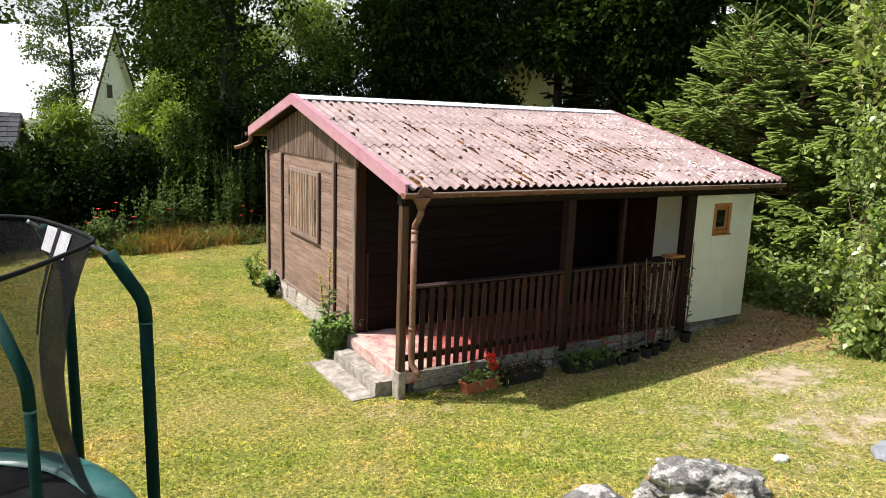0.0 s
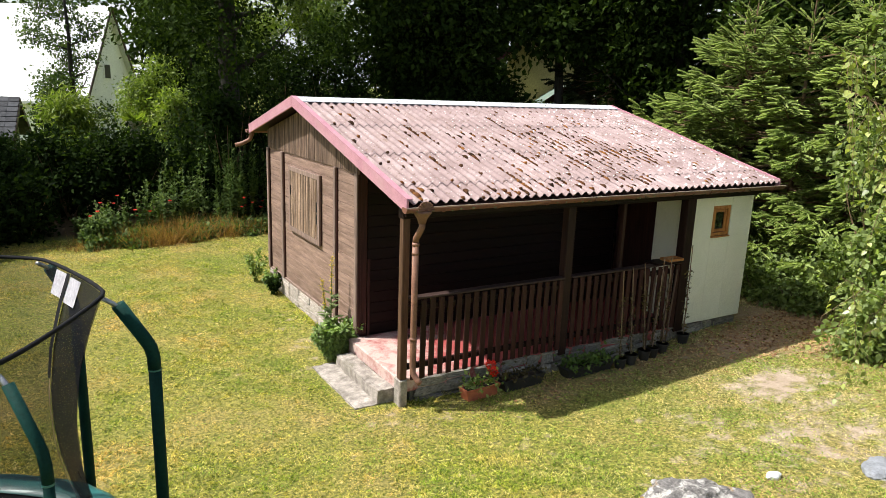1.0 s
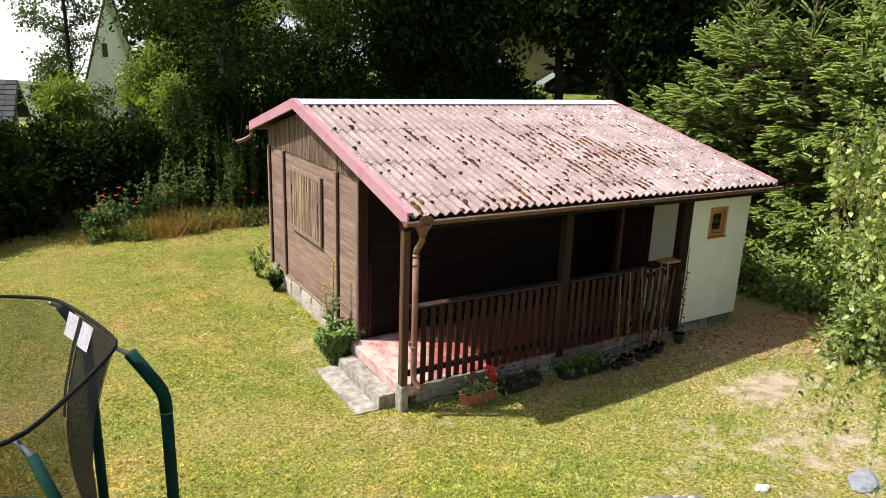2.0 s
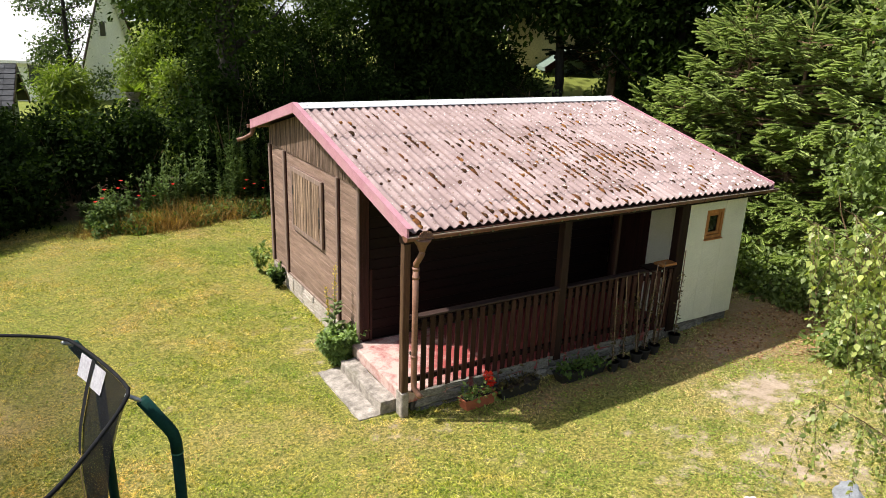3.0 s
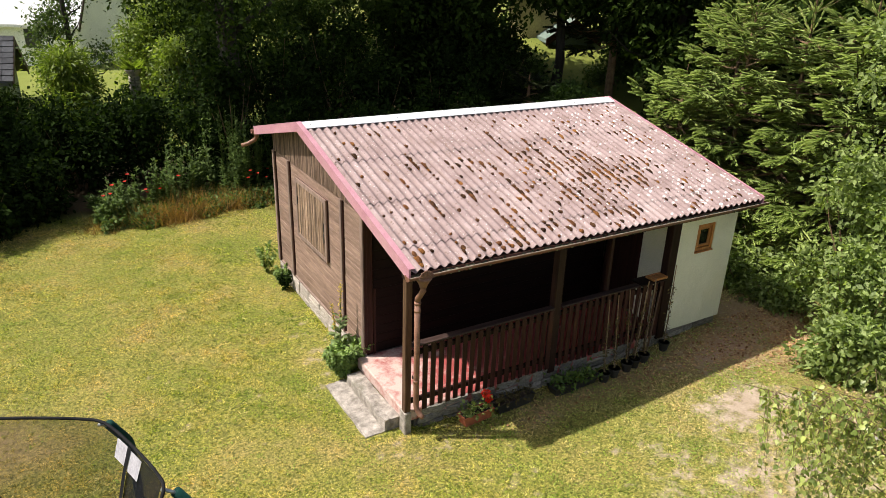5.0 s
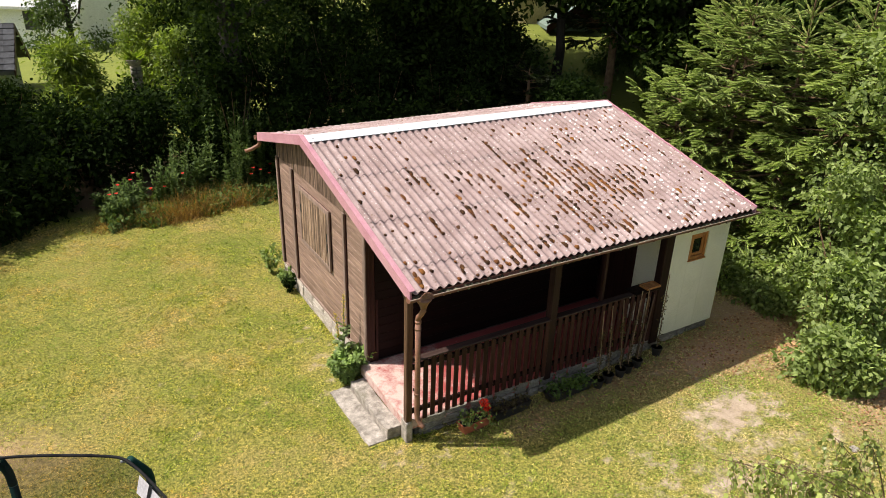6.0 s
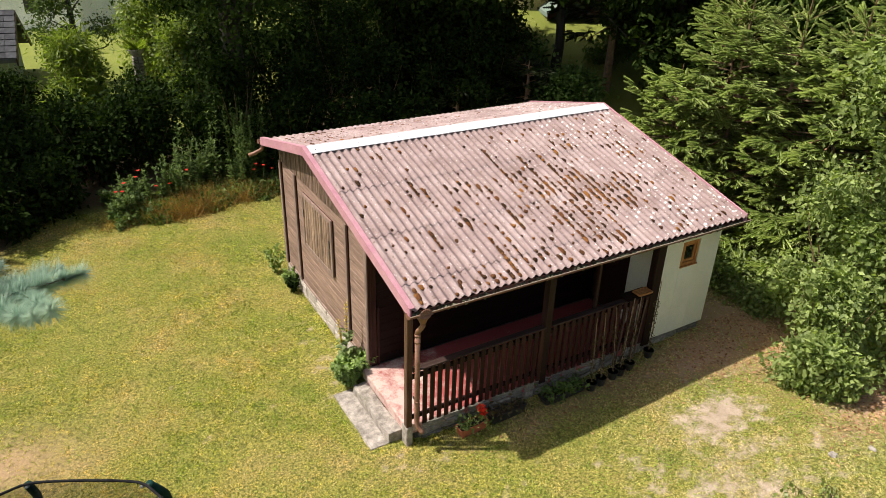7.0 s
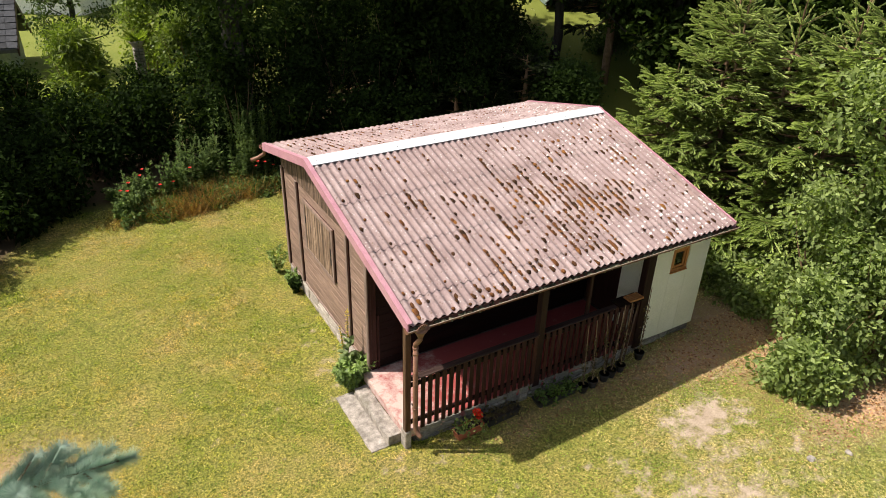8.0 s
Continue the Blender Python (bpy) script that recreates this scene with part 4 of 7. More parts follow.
part("handrail", block(2.578, 4.667, FRONT - 0.045, FRONT + 0.07, 1.045, 1.072, 0.006), M["rail_top"], railing)


part("shelf_board", block(4.10, 4.64, FRONT - 0.10, FRONT + 0.16, 1.073, 1.097, 0.005), M["dark_shaded_wood_x"], railing, "dark board laid on the handrail")


def pickets():
    rng = random.Random(4)
    me = board_mesh("picket", 0.072, 0.022, 0.965, M["dark_wood_z"], 0.005)
    for k in range(19):
        place("picket", me, railing, 0.25 + 0.1205 * k, FRONT - 0.017 + rng.uniform(-0.002, 0.002), 0.555 + rng.uniform(-0.012, 0.006), 0, rng.uniform(-0.4, 0.4), 0)
    for k in range(17):
        place("picket", me, railing, 2.65 + 0.1225 * k, FRONT - 0.017 + rng.uniform(-0.002, 0.002), 0.555 + rng.uniform(-0.012, 0.006), 0, rng.uniform(-0.4, 0.4), 0)


pickets()

# the closet at the far end of the porch
closet = part("closet_wall", block(CL, 5.28, FRONT, FRONT + 0.12, 0.055, 1.98, 0.006), M["render_cream"], cottage, "cream rendered closet wall with a small window")
part("wall_piece", block(5.69, WR, FRONT, FRONT + 0.12, 0.055, 1.98, 0.006), M["render_cream"], closet)
part("wall_piece", block(5.279, 5.691, FRONT + 0.001, FRONT + 0.119, 0.056, 1.385, 0), M["render_cream"], closet)
part("wall_piece", block(5.279, 5.691, FRONT + 0.001, FRONT + 0.119, 1.85, 1.979, 0), M["render_cream"], closet)
part("side_wall", block(CL, CL + 0.10, FRONT + 0.121, 0.93, 0.055, 2.10, 0.004), M["render_cream"], closet)
part("closet_door", block(CL + 0.02, CL + 0.07, 0.935, WF + 0.02, 0.075, 2.10, 0.004), M["dark_wood_z"], closet, "dark stained closet door")
part("top_plate", block(CL, WR, FRONT + 0.092, FRONT + 0.12, 1.981, 2.16, 0), M["dark_shaded_wood_x"], closet)


def closet_window():
    x0, x1, z0, z1 = 5.285, 5.685, 1.39, 1.845
    w = part("window", block(x0, x0 + 0.05, FRONT + 0.012, FRONT + 0.075, z0, z1, 0.004), M["window_wood"], cottage, "small window with an orange-brown timber frame")
    for a, b, c, d in ((x1 - 0.05, x1, z0, z1), (x0 + 0.05, x1 - 0.05, z1 - 0.05, z1), (x0 + 0.05, x1 - 0.05, z0, z0 + 0.05)):
        part("frame", block(a, b, FRONT + 0.012, FRONT + 0.075, c, d, 0.004), M["window_wood"], w)
    a, b, c, d = x0 + 0.056, x1 - 0.056, z0 + 0.056, z1 - 0.056
    for e in ((a, a + 0.045, c, d), (b - 0.045, b, c, d), (a + 0.045, b - 0.045, d - 0.045, d), (a + 0.045, b - 0.045, c, c + 0.045)):
        part("casement", block(e[0], e[1], FRONT + 0.03, FRONT + 0.07, e[2], e[3], 0.004), M["window_wood"], w)
    m, n, l, bs = nodes_of("glass")
    bs.inputs["Base Color"].default_value = (0.02, 0.025, 0.025, 1)
    bs.inputs["Roughness"].default_value = 0.03
    bs.inputs["Transmission Weight"].default_value = 0.6
    part("pane", block(a + 0.04, b - 0.04, FRONT + 0.047, FRONT + 0.053, c + 0.04, d - 0.04, 0), m, w, "dark reflecting pane")
    part("sill", block(x0 - 0.008, x1 + 0.008, FRONT - 0.02, FRONT + 0.03, z0 - 0.022, z0 - 0.001, 0.004), M["window_wood"], w)


closet_window()


# ---- gutters ----
M["rail_pale"] = surface("rail_pale", (0.26, 0.19, 0.14), (0.40, 0.31, 0.25), 9, 60, 0.5, 0, 0.1, vary=0.0)

def half_round(x0, x1, y, z, r=0.062, t=0.004):
    bm = bmesh.new()
    n = 10
    rings = []
    for x in (x0, x1):
        out = [bm.verts.new((x, y + r * math.cos(a), z + r * math.sin(a))) for a in (math.pi + math.pi * k / n for k in range(n + 1))]
        inn = [bm.verts.new((x, y + (r - t) * math.cos(a), z + (r - t) * math.sin(a))) for a in (math.pi + math.pi * k / n for k in range(n + 1))]
        rings.append((out, inn))
    (o0, i0), (o1, i1) = rings
    for k in range(n):
        bm.faces.new((o0[k], o0[k + 1], o1[k + 1], o1[k]))
        bm.faces.new((i0[k], i1[k], i1[k + 1], i0[k + 1]))
        bm.faces.new((o0[k], i0[k], i0[k + 1], o0[k + 1]))
        bm.faces.new((o1[k], o1[k + 1], i1[k + 1], i1[k]))
    bm.faces.new((o0[0], o1[0], i1[0], i0[0]))
    bm.faces.new((o0[n], i0[n], i1[n], o1[n]))
    return bm


gutter = part("gutter", half_round(-0.03, L + 0.06, -0.052, 2.155), M["gutter_brown"], cottage, "brown half-round gutter, dirty and littered with moss", True)
part("gutter_bead", tube([(-0.03, -0.115, 2.157), (L + 0.06, -0.115, 2.157)], 0.007, 8), M["rail_pale"], gutter, "pale worn front bead")
part("gutter_end", prism([(-0.052 + 0.062 * math.cos(a), 2.155 + 0.062 * math.sin(a)) for a in (math.pi + math.pi * k / 10 for k in range(11))], -0.034, -0.030), M["gutter_brown"], gutter)
part("gutter_end", prism([(-0.052 + 0.062 * math.cos(a), 2.155 + 0.062 * math.sin(a)) for a in (math.pi + math.pi * k / 10 for k in range(11))], L + 0.06, L + 0.064), M["gutter_brown"], gutter)
for k in range(9):
    x = 0.45 + 0.72 * k
    part("gutter_bracket", tube([(x, 0.016, 2.16), (x, 0.013, 2.09), (x, -0.05, 2.087), (x, -0.10, 2.11), (x, -0.121, 2.155)], 0.006, 6), M["gutter_brown"], gutter)


def downpipe():
    p = part("downpipe", tube([(0.185, -0.052, 2.0), (0.185, -0.052, 1.93), (0.178, 0.02, 1.83), (0.175, 0.055, 1.79), (0.175, 0.06, 1.74)], 0.036, 14), M["copper_brown"], cottage, "copper-brown round downpipe with a funnel hopper", True)
    part("hopper", tube([(0.185, -0.052, 2.11), (0.185, -0.052, 2.09), (0.185, -0.052, 2.03), (0.185, -0.052, 1.97)], [0.105, 0.10, 0.058, 0.038], 16), M["copper_brown"], p, smooth=True)
    bm = bmesh.new()
    for k in range(9):
        a0, a1 = math.pi * k / 9, math.pi * (k + 1) / 9
        am = (a0 + a1) / 2
        for q, r, d in (((a0, am), 0.10, 0.0), ((am, a1), 0.10, 0.0)):
            c = (0.185, -0.138, 2.125)
            vs = [bm.verts.new((c[0] + s * math.cos(q0), c[1] + dy, c[2] + s * math.sin(q0))) for s, q0, dy in ((0.02, q[0], 0.0), (r, q[0], 0.012 if q[0] == am else -0.004), (r, q[1], 0.012 if q[1] == am else -0.004), (0.02, q[1], 0.0))]
            bm.faces.new(vs)
    g = bmesh.ops.extrude_face_region(bm, geom=bm.faces[:])
    bmesh.ops.translate(bm, verts=[v for v in g["geom"] if isinstance(v, bmesh.types.BMVert)], vec=(0, 0.008, 0))
    part("shell", bm, M["copper_brown"], p, "fan-shaped decorated hopper front")
    part("pipe_run", tube([(0.175, 0.06, 1.745), (0.175, 0.06, 1.0), (0.175, 0.06, 0.30), (0.177, 0.05, 0.21), (0.205, -0.01, 0.135), (0.225, -0.05, 0.11)], [0.038] + [0.035] * 5, 14), M["copper_brown"], p, smooth=True)
    for z in (1.72, 1.62, 0.62):
        part("pipe_collar", tube([(0.175, 0.06, z - 0.016), (0.175, 0.06, z + 0.016)], 0.042, 14), M["copper_brown"], p, smooth=True)
    part("pipe_strap", block(0.168, 0.182, 0.09, FRONT - 0.03, 0.60, 0.64, 0.003), M["iron"], p)


downpipe()


def back_gutter():
    g = part("back_gutter", half_round(-0.03, L + 0.04, EAVE_B + 0.10, roof_z(EAVE_B) - 0.045), M["gutter_brown"], cottage, "brown gutter at the back eave with a short spout", True)
    y, z = EAVE_B + 0.10, roof_z(EAVE_B) - 0.11
    part("spout", tube([(0.06, y, z + 0.04), (0.06, y, z - 0.05), (0.03, y + 0.01, z - 0.12), (-0.10, y + 0.04, z - 0.19), (-0.22, y + 0.06, z - 0.22)], [0.06, 0.04, 0.036, 0.036, 0.036], 12), M["copper_brown"], g, smooth=True)


back_gutter()

# ---- steps ----
def rough_slab(name, x0, x1, y0, y1, z0, z1, seed, label, worn=0.018):
    bm = bmesh.new()
    bmesh.ops.create_cube(bm, size=1, matrix=Matrix.Translation(((x0 + x1) / 2, (y0 + y1) / 2, (z0 + z1) / 2)) @ Matrix.Diagonal((x1 - x0, y1 - y0, z1 - z0, 1)))
    bmesh.ops.subdivide_edges(bm, edges=bm.edges[:], cuts=15, use_grid_fill=True)
    o = Vector((seed, 0, 0))
    for v in bm.verts:
        p = v.co.copy()
        edge = (abs(p.x - x0) < 0.03 or abs(p.x - x1) < 0.03) + (abs(p.y - y0) < 0.05 or abs(p.y - y1) < 0.05) + (p.z > z1 - 0.02)
        v.co += worn * Vector(noise.noise_vector(p * 3.1 + o)) + 0.6 * worn * Vector(noise.noise_vector(p * 13 + o))
        if edge > 1:
            v.co.z -= 0.8 * worn * max(0, 0.5 + noise.noise(p * 9 + o))
            v.co.x += (0.9 * worn * (1 if p.x < (x0 + x1) / 2 else -1)) * max(0, noise.noise(p * 6 + o) + 0.3)
    me = as_mesh(name, bm, M["concrete"])
    tagged(new(name, me), label, "step", "steps to the porch")


rough_slab("step", -0.135, 0.10, 0.36, 1.62, -0.36, -0.075, 3, "rough grey concrete step up to the porch")
rough_slab("slab", -0.42, -0.10, 0.33, 1.72, -0.32, -0.222, 9, "flat worn stone slab lying in the lawn before the step")


# ---- trees and shrubs ----
def limbs(rng, base, top, r0, count, reach, rise=0.5, start=0.3):
    """A tapered, slightly crooked trunk with limbs, as one mesh."""
    base, top = Vector(base), Vector(top)
    pts = []
    for k in range(7):
        t = k / 6
        p = base.lerp(top, t)
        p += Vector((rng.uniform(-1, 1), rng.uniform(-1, 1), 0)) * 0.06 * (top - base).length * 0.25 * (0 if k == 0 else 1)
        pts.append(p)
    bm = tube(pts, [r0 * (1.25 if k == 0 else 1 - 0.8 * k / 6) for k in range(7)], 10)
    for k in range(count):
        t = start + (1 - start) * (k + rng.random()) / count
        i = min(5, int(t * 6))
        p = pts[i].lerp(pts[i + 1], t * 6 - i)
        a = 2.4 * k + rng.uniform(-0.5, 0.5)
        ln = reach * rng.uniform(0.6, 1.0) * (1.1 - 0.6 * t)
        d = Vector((math.cos(a), math.sin(a), rise * rng.uniform(0.5, 1.3)))
        r = r0 * 0.38 * (1.1 - 0.7 * t)
        q = [p, p + d * ln * 0.35, p + d * ln * 0.7 + Vector((0, 0, -0.05 * ln)), p + d * ln + Vector((0, 0, rng.uniform(-0.12, 0.1) * ln))]
        tube(q, [r, r * 0.7, r * 0.42, r * 0.12], 6, bm)
    return bm


def crown_blobs(rng, x, y, z0, z1, rad, count, squash=0.75):
    out = []
    for k in range(count):
        t = (k + rng.random()) / count
        z = z0 + (z1 - z0) * t
        env = rad * math.sqrt(max(0.06, 1 - ((t - 0.42) / 0.62) ** 2))
        a, d = rng.uniform(0, 6.283), env * rng.uniform(0.25, 0.75)
        r = rad * rng.uniform(0.30, 0.48)
        out.append((x + d * math.cos(a), y + d * math.sin(a), z, r, r, r * squash))
    return out


def leafy_tree(name, seed, x, y, height, rad, low, count, size, leaf, label, category="tree", trunk_r=0.16, group="", limb_count=10, blobs=14, bark="bark", shape=LEAF2, lean=(0, 0), clump=26, shell=0.45, scatter=0.2):
    rng = random.Random(seed)
    nrg = np.random.default_rng(seed)
    g = float(ground_height(x, y))
    t = empty(name, (x, y, g), label, category, group)
    part("trunk", limbs(rng, (x, y, g - 0.1), (x + lean[0], y + lean[1], g + height * 0.86), trunk_r, limb_count, rad * 0.9, 0.55, max(0.12, low / height)), M[bark], t, smooth=True)
    bl = crown_blobs(rng, x + lean[0] * 0.6, y + lean[1] * 0.6, g + low, g + height, rad, blobs)
    v, f = clump_leaves(nrg, bl, count, size, clump, scatter, shell, shape)
    under(bulk("crown", v, f, M[leaf]), t)
    return t


def shrub(name, seed, x, y, height, rad, count, size, leaf, label, category="shrub", blobs=9, group="", stems=7, shape=LEAF2, scatter=0.11, bark="young_bark", shell=0.4, stretch=1.0, lobe=(0.32, 0.5)):
    rng = random.Random(seed)
    nrg = np.random.default_rng(seed)
    g = float(ground_height(x, y))
    t = empty(name, (x, y, g), label, category, group)
    bm = bmesh.new()
    for k in range(stems):
        a = 6.283 * k / stems + rng.uniform(-0.3, 0.3)
        d = Vector((math.cos(a) * rad * 0.6, math.sin(a) * rad * 0.6 * stretch, height * rng.uniform(0.6, 0.92)))
        b = Vector((x + 0.06 * math.cos(a), y + 0.06 * math.sin(a), g - 0.05))
        tube([b, b + d * 0.4 + Vector((0, 0, 0.08 * height)), b + d * 0.75, b + d], [0.018 * height ** 0.5, 0.013 * height ** 0.5, 0.008, 0.003], 5, bm)
    part("branchwork", bm, M[bark], t)
    bl = []
    for k in range(blobs):
        q = (k + rng.random()) / blobs
        a, d = rng.uniform(0, 6.283), rad * rng.uniform(0.2, 0.72) * (1.0 - 0.35 * q)
        r = rad * rng.uniform(*lobe)
        bl.append((x + d * math.cos(a), y + d * math.sin(a) * stretch, g + 0.12 * height + q * height * 0.78, r, r, min(r, height * 0.3)))
    v, f = clump_leaves(nrg, bl, count, size, 16, scatter, shell, shape)
    under(bulk("foliage", v, f, M[leaf]), t)
    return t


# needle twig: a stem set round with needles, pointing along y
def twig_shape(rows=4, around=6, needle=0.14):
    """Broad rows of needles whose feet lie along one stem, so that a shoot reads as one soft brush."""
    v = [Vector((0, r / (rows + 1), 0)) for r in range(rows + 2)]
    f = []
    for r in range(rows):
        n = needle * (1.0 - 0.4 * (r / rows) ** 2) * (0.8 if r == 0 else 1)
        for k in range(around):
            a = 6.283 * (k + 0.5 * (r % 2)) / around
            v.append(Vector((math.cos(a) * n, v[r + 1].y + 0.9 * n, math.sin(a) * n * 0.75)))
            f.append((r, r + 2, len(v) - 1))
    return [tuple(p) for p in v], f


TWIG = twig_shape()


def shoots(material, shape, P, D, S, under_what, name="crown"):
    """Shoots set at places P along ways D, each carrying how young it is along its length."""
    v, f = spread(*shape, np.array(P), frames_of(np.array(D, float), np.tile([0.01, 0.02, 1.0], (len(P), 1))), np.array(S))
    ob = bulk(name, v, f, material)
    at = ob.data.attributes.new("young", "FLOAT", "POINT")
    at.data.foreach_set("value", np.tile(np.array(shape[0])[:, 1], len(P)).astype(np.float32))
    return under(ob, under_what)


def spruce(name, seed, x, y, height, rad, label, needles="needle", low=0.15, group="", step=0.38, twig=0.31, dense=1.0, trunk_r=0.07, full=0.75, leader=True):
    """Whorls of drooping boughs, each a flat fan of side branches with shoots, and a bare leader at the top."""
    rng = np.random.default_rng(seed)
    g = float(ground_height(x, y))
    t = empty(name, (x, y, g), label, "spruce", group)
    bm = tube([(x, y, g - 0.1), (x + 0.02, y, g + height * 0.5), (x, y + 0.02, g + height * 0.9), (x, y, g + height)], [trunk_r, trunk_r * 0.6, 0.018, 0.007], 8)
    P, D, S = [], [], []

    def shoot(p, d, k=1.0):
        P.append(p)
        D.append(d)
        S.append(twig * k * (0.8 + 0.4 * rng.random()))
    z = low
    while z < height - (0.95 if leader else 0.2):
        q = z / height
        reach = rad * (1 - q) ** full * (0.55 + 0.45 * min(1, q * 5)) + 0.12
        n = int(6 + 3 * rng.random())
        for k in range(n):
            a = 6.283 * (k + rng.random() * 0.7) / n + z * 3
            ln = reach * (0.66 + 0.5 * rng.random())
            up = 0.62 * q - 0.24 + 0.1 * rng.normal()
            d = np.array([math.cos(a), math.sin(a), up])
            d /= np.linalg.norm(d)
            base = np.array([x, y, g + z + 0.1 * rng.normal()])
            side = np.cross(d, [0, 0, 1.0])
            side /= np.linalg.norm(side)
            tip = base + d * ln + np.array([0, 0, 0.12 * ln])
            mid = base + d * ln * 0.55 - np.array([0, 0, 0.07 * ln])
            tube([base, mid, tip], [0.012 + 0.008 * ln, 0.008 + 0.003 * ln, 0.003], 4, bm)
            m = max(3, int(0.62 * ln / 0.125 * dense))
            for j in range(m):
                s = 0.38 + 0.62 * (j + rng.random() * 0.5) / m
                p = (1 - s) ** 2 * base + 2 * s * (1 - s) * mid + s * s * tip
                shoot(p, d + 0.12 * rng.normal(size=3), 0.9)
                for sg in (-1, 1):
                    w = d * (0.8 + 0.2 * rng.random()) + side * sg * (0.8 + 0.25 * rng.random()) + np.array([0, 0, -0.16 + 0.14 * rng.normal()])
                    w /= np.linalg.norm(w)
                    sub = min(0.55 * ln * (1 - s) + 0.16, 0.6) * (0.75 + 0.45 * rng.random())
                    cnt = max(1, int(round(sub / (twig * 0.85))))
                    for c in range(cnt):
                        pc = p + w * sub * c / cnt
                        shoot(pc, w + 0.17 * rng.normal(size=3))
                        if c > 0 or cnt == 1:
                            turn = w + (1 if rng.random() < 0.5 else -1) * 0.75 * np.cross(w, [0, 0, 1.0]) + np.array([0, 0, -0.12 + 0.1 * rng.normal()])
                            shoot(pc + w * 0.04, turn, 0.8)
            shoot(tip - d * 0.1, d + np.array([0, 0, 0.12]), 1.1)
        z += step * (0.8 + 0.4 * rng.random())
    # leader with its whorls of bare young arms
    for down, arm, count in ((0.42, 0.34, 5), (0.85, 0.55, 6), (1.25, 0.75, 7)) if leader else ():
        for k in range(count):
            a = 6.283 * (k + 0.4 * rng.random()) / count
            d = np.array([math.cos(a), math.sin(a), 0.55 + 0.2 * rng.random()])
            p = np.array([x, y, g + height - down])
            e = p + d * arm
            tube([p, e], [0.008, 0.003], 4, bm)
            for s in np.arange(0.0, 1.0, 0.5 * twig / arm):
                shoot(p + d * arm * s, d + 0.05 * rng.normal(size=3), 0.62)
    for zz in np.linspace(height - 1.2, height - 0.05, 8) if leader else ():
        shoot(np.array([x, y, g + zz]), np.array([0.06 * rng.normal(), 0.06 * rng.normal(), 1.0]), 0.5)
    part("trunk", bm, M["young_bark"], t)
    shoots(M[needles], TWIG, P, D, S, t)
    return t


SPRUCES = [(9.35, 4.35, 3.7, 2.15, False), (9.75, 3.15, 5.6, 2.45, True), (10.7, 4.1, 5.6, 2.0, True), (9.85, 1.95, 5.8, 2.35, True), (9.75, 0.70, 5.8, 2.2, True), (9.5, -0.45, 6.1, 1.9, True)]
for i, (sx, sy, sh, sr, lead) in enumerate(SPRUCES):
    spruce("spruce", 40 + i, sx, sy, sh, sr, "dense young green spruce in sun beside the cottage" if lead else "low bushy green spruce beside the cottage", group="spruces by the cottage", full=0.62, leader=lead, step=0.40)

# conifers and broadleaf trees behind, shade put into their colours
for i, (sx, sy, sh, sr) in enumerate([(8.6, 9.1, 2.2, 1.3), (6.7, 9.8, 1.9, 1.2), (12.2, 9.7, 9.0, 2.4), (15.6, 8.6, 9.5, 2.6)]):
    spruce("spruce", 60 + i, sx, sy, sh, sr, "dark spruce, shade of tall trees put into its needle colour", "needle_shaded", low=2.3 if i == 2 else 0.15, group="spruces in the shade", step=0.42, twig=0.34, dense=0.6, trunk_r=0.14, leader=i > 1)

leafy_tree("oak_tree", 1, 1.35, 13.2, 13.0, 3.5, 4.1, 23000, 0.14, "leaf_oak_shaded", "large old oak with a thick dark trunk behind the flower bed", "tree", 0.36, limb_count=16, blobs=26, scatter=0.33)
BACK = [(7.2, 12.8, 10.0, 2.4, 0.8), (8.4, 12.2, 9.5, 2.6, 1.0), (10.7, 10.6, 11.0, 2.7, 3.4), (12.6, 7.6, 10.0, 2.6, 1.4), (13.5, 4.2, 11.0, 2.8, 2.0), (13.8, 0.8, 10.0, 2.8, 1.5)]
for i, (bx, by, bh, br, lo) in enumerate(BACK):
    leafy_tree("tree", 70 + i, bx, by, bh, br, lo, 22000, 0.185, "leaf_oak_shaded", "tall dense broadleaf tree, backlit darkness put into its leaf colour", "tree", 0.17, "trees behind the cottage", 12, 24, scatter=0.26)
# trees at x -7.6, -8.3 and -11.0: unseen, added to shade hedge and lawn
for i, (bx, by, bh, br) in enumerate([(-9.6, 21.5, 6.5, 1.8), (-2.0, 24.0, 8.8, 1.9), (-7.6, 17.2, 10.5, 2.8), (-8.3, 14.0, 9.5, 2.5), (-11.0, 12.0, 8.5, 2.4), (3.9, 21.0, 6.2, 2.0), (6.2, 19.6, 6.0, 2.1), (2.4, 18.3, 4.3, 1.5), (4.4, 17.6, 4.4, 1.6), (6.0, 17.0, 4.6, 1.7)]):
    leafy_tree("tree", 90 + i, bx, by, bh, br, 3.9 if i in (5, 6) else 0.8, 12000, 0.12, "leaf_shade" if i < 2 else "leaf_bright" if i in (5, 6) else "leaf_oak_shaded", "broadleaf garden tree in summer leaf", "tree", 0.14, "garden trees", 9, 18, scatter=0.2)

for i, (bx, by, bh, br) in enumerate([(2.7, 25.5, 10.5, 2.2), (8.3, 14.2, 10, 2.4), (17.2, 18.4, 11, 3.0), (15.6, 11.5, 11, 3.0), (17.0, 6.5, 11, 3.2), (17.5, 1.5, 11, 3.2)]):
    leafy_tree("tree", 105 + i, bx, by, bh, br, 4.6 if i == 3 else 0.6, 12500, 0.30, "leaf_oak_shaded", "tall dense broadleaf tree, backlit darkness put into its leaf colour", "tree", 0.2, "trees of the far row", 9, 22, scatter=0.4)

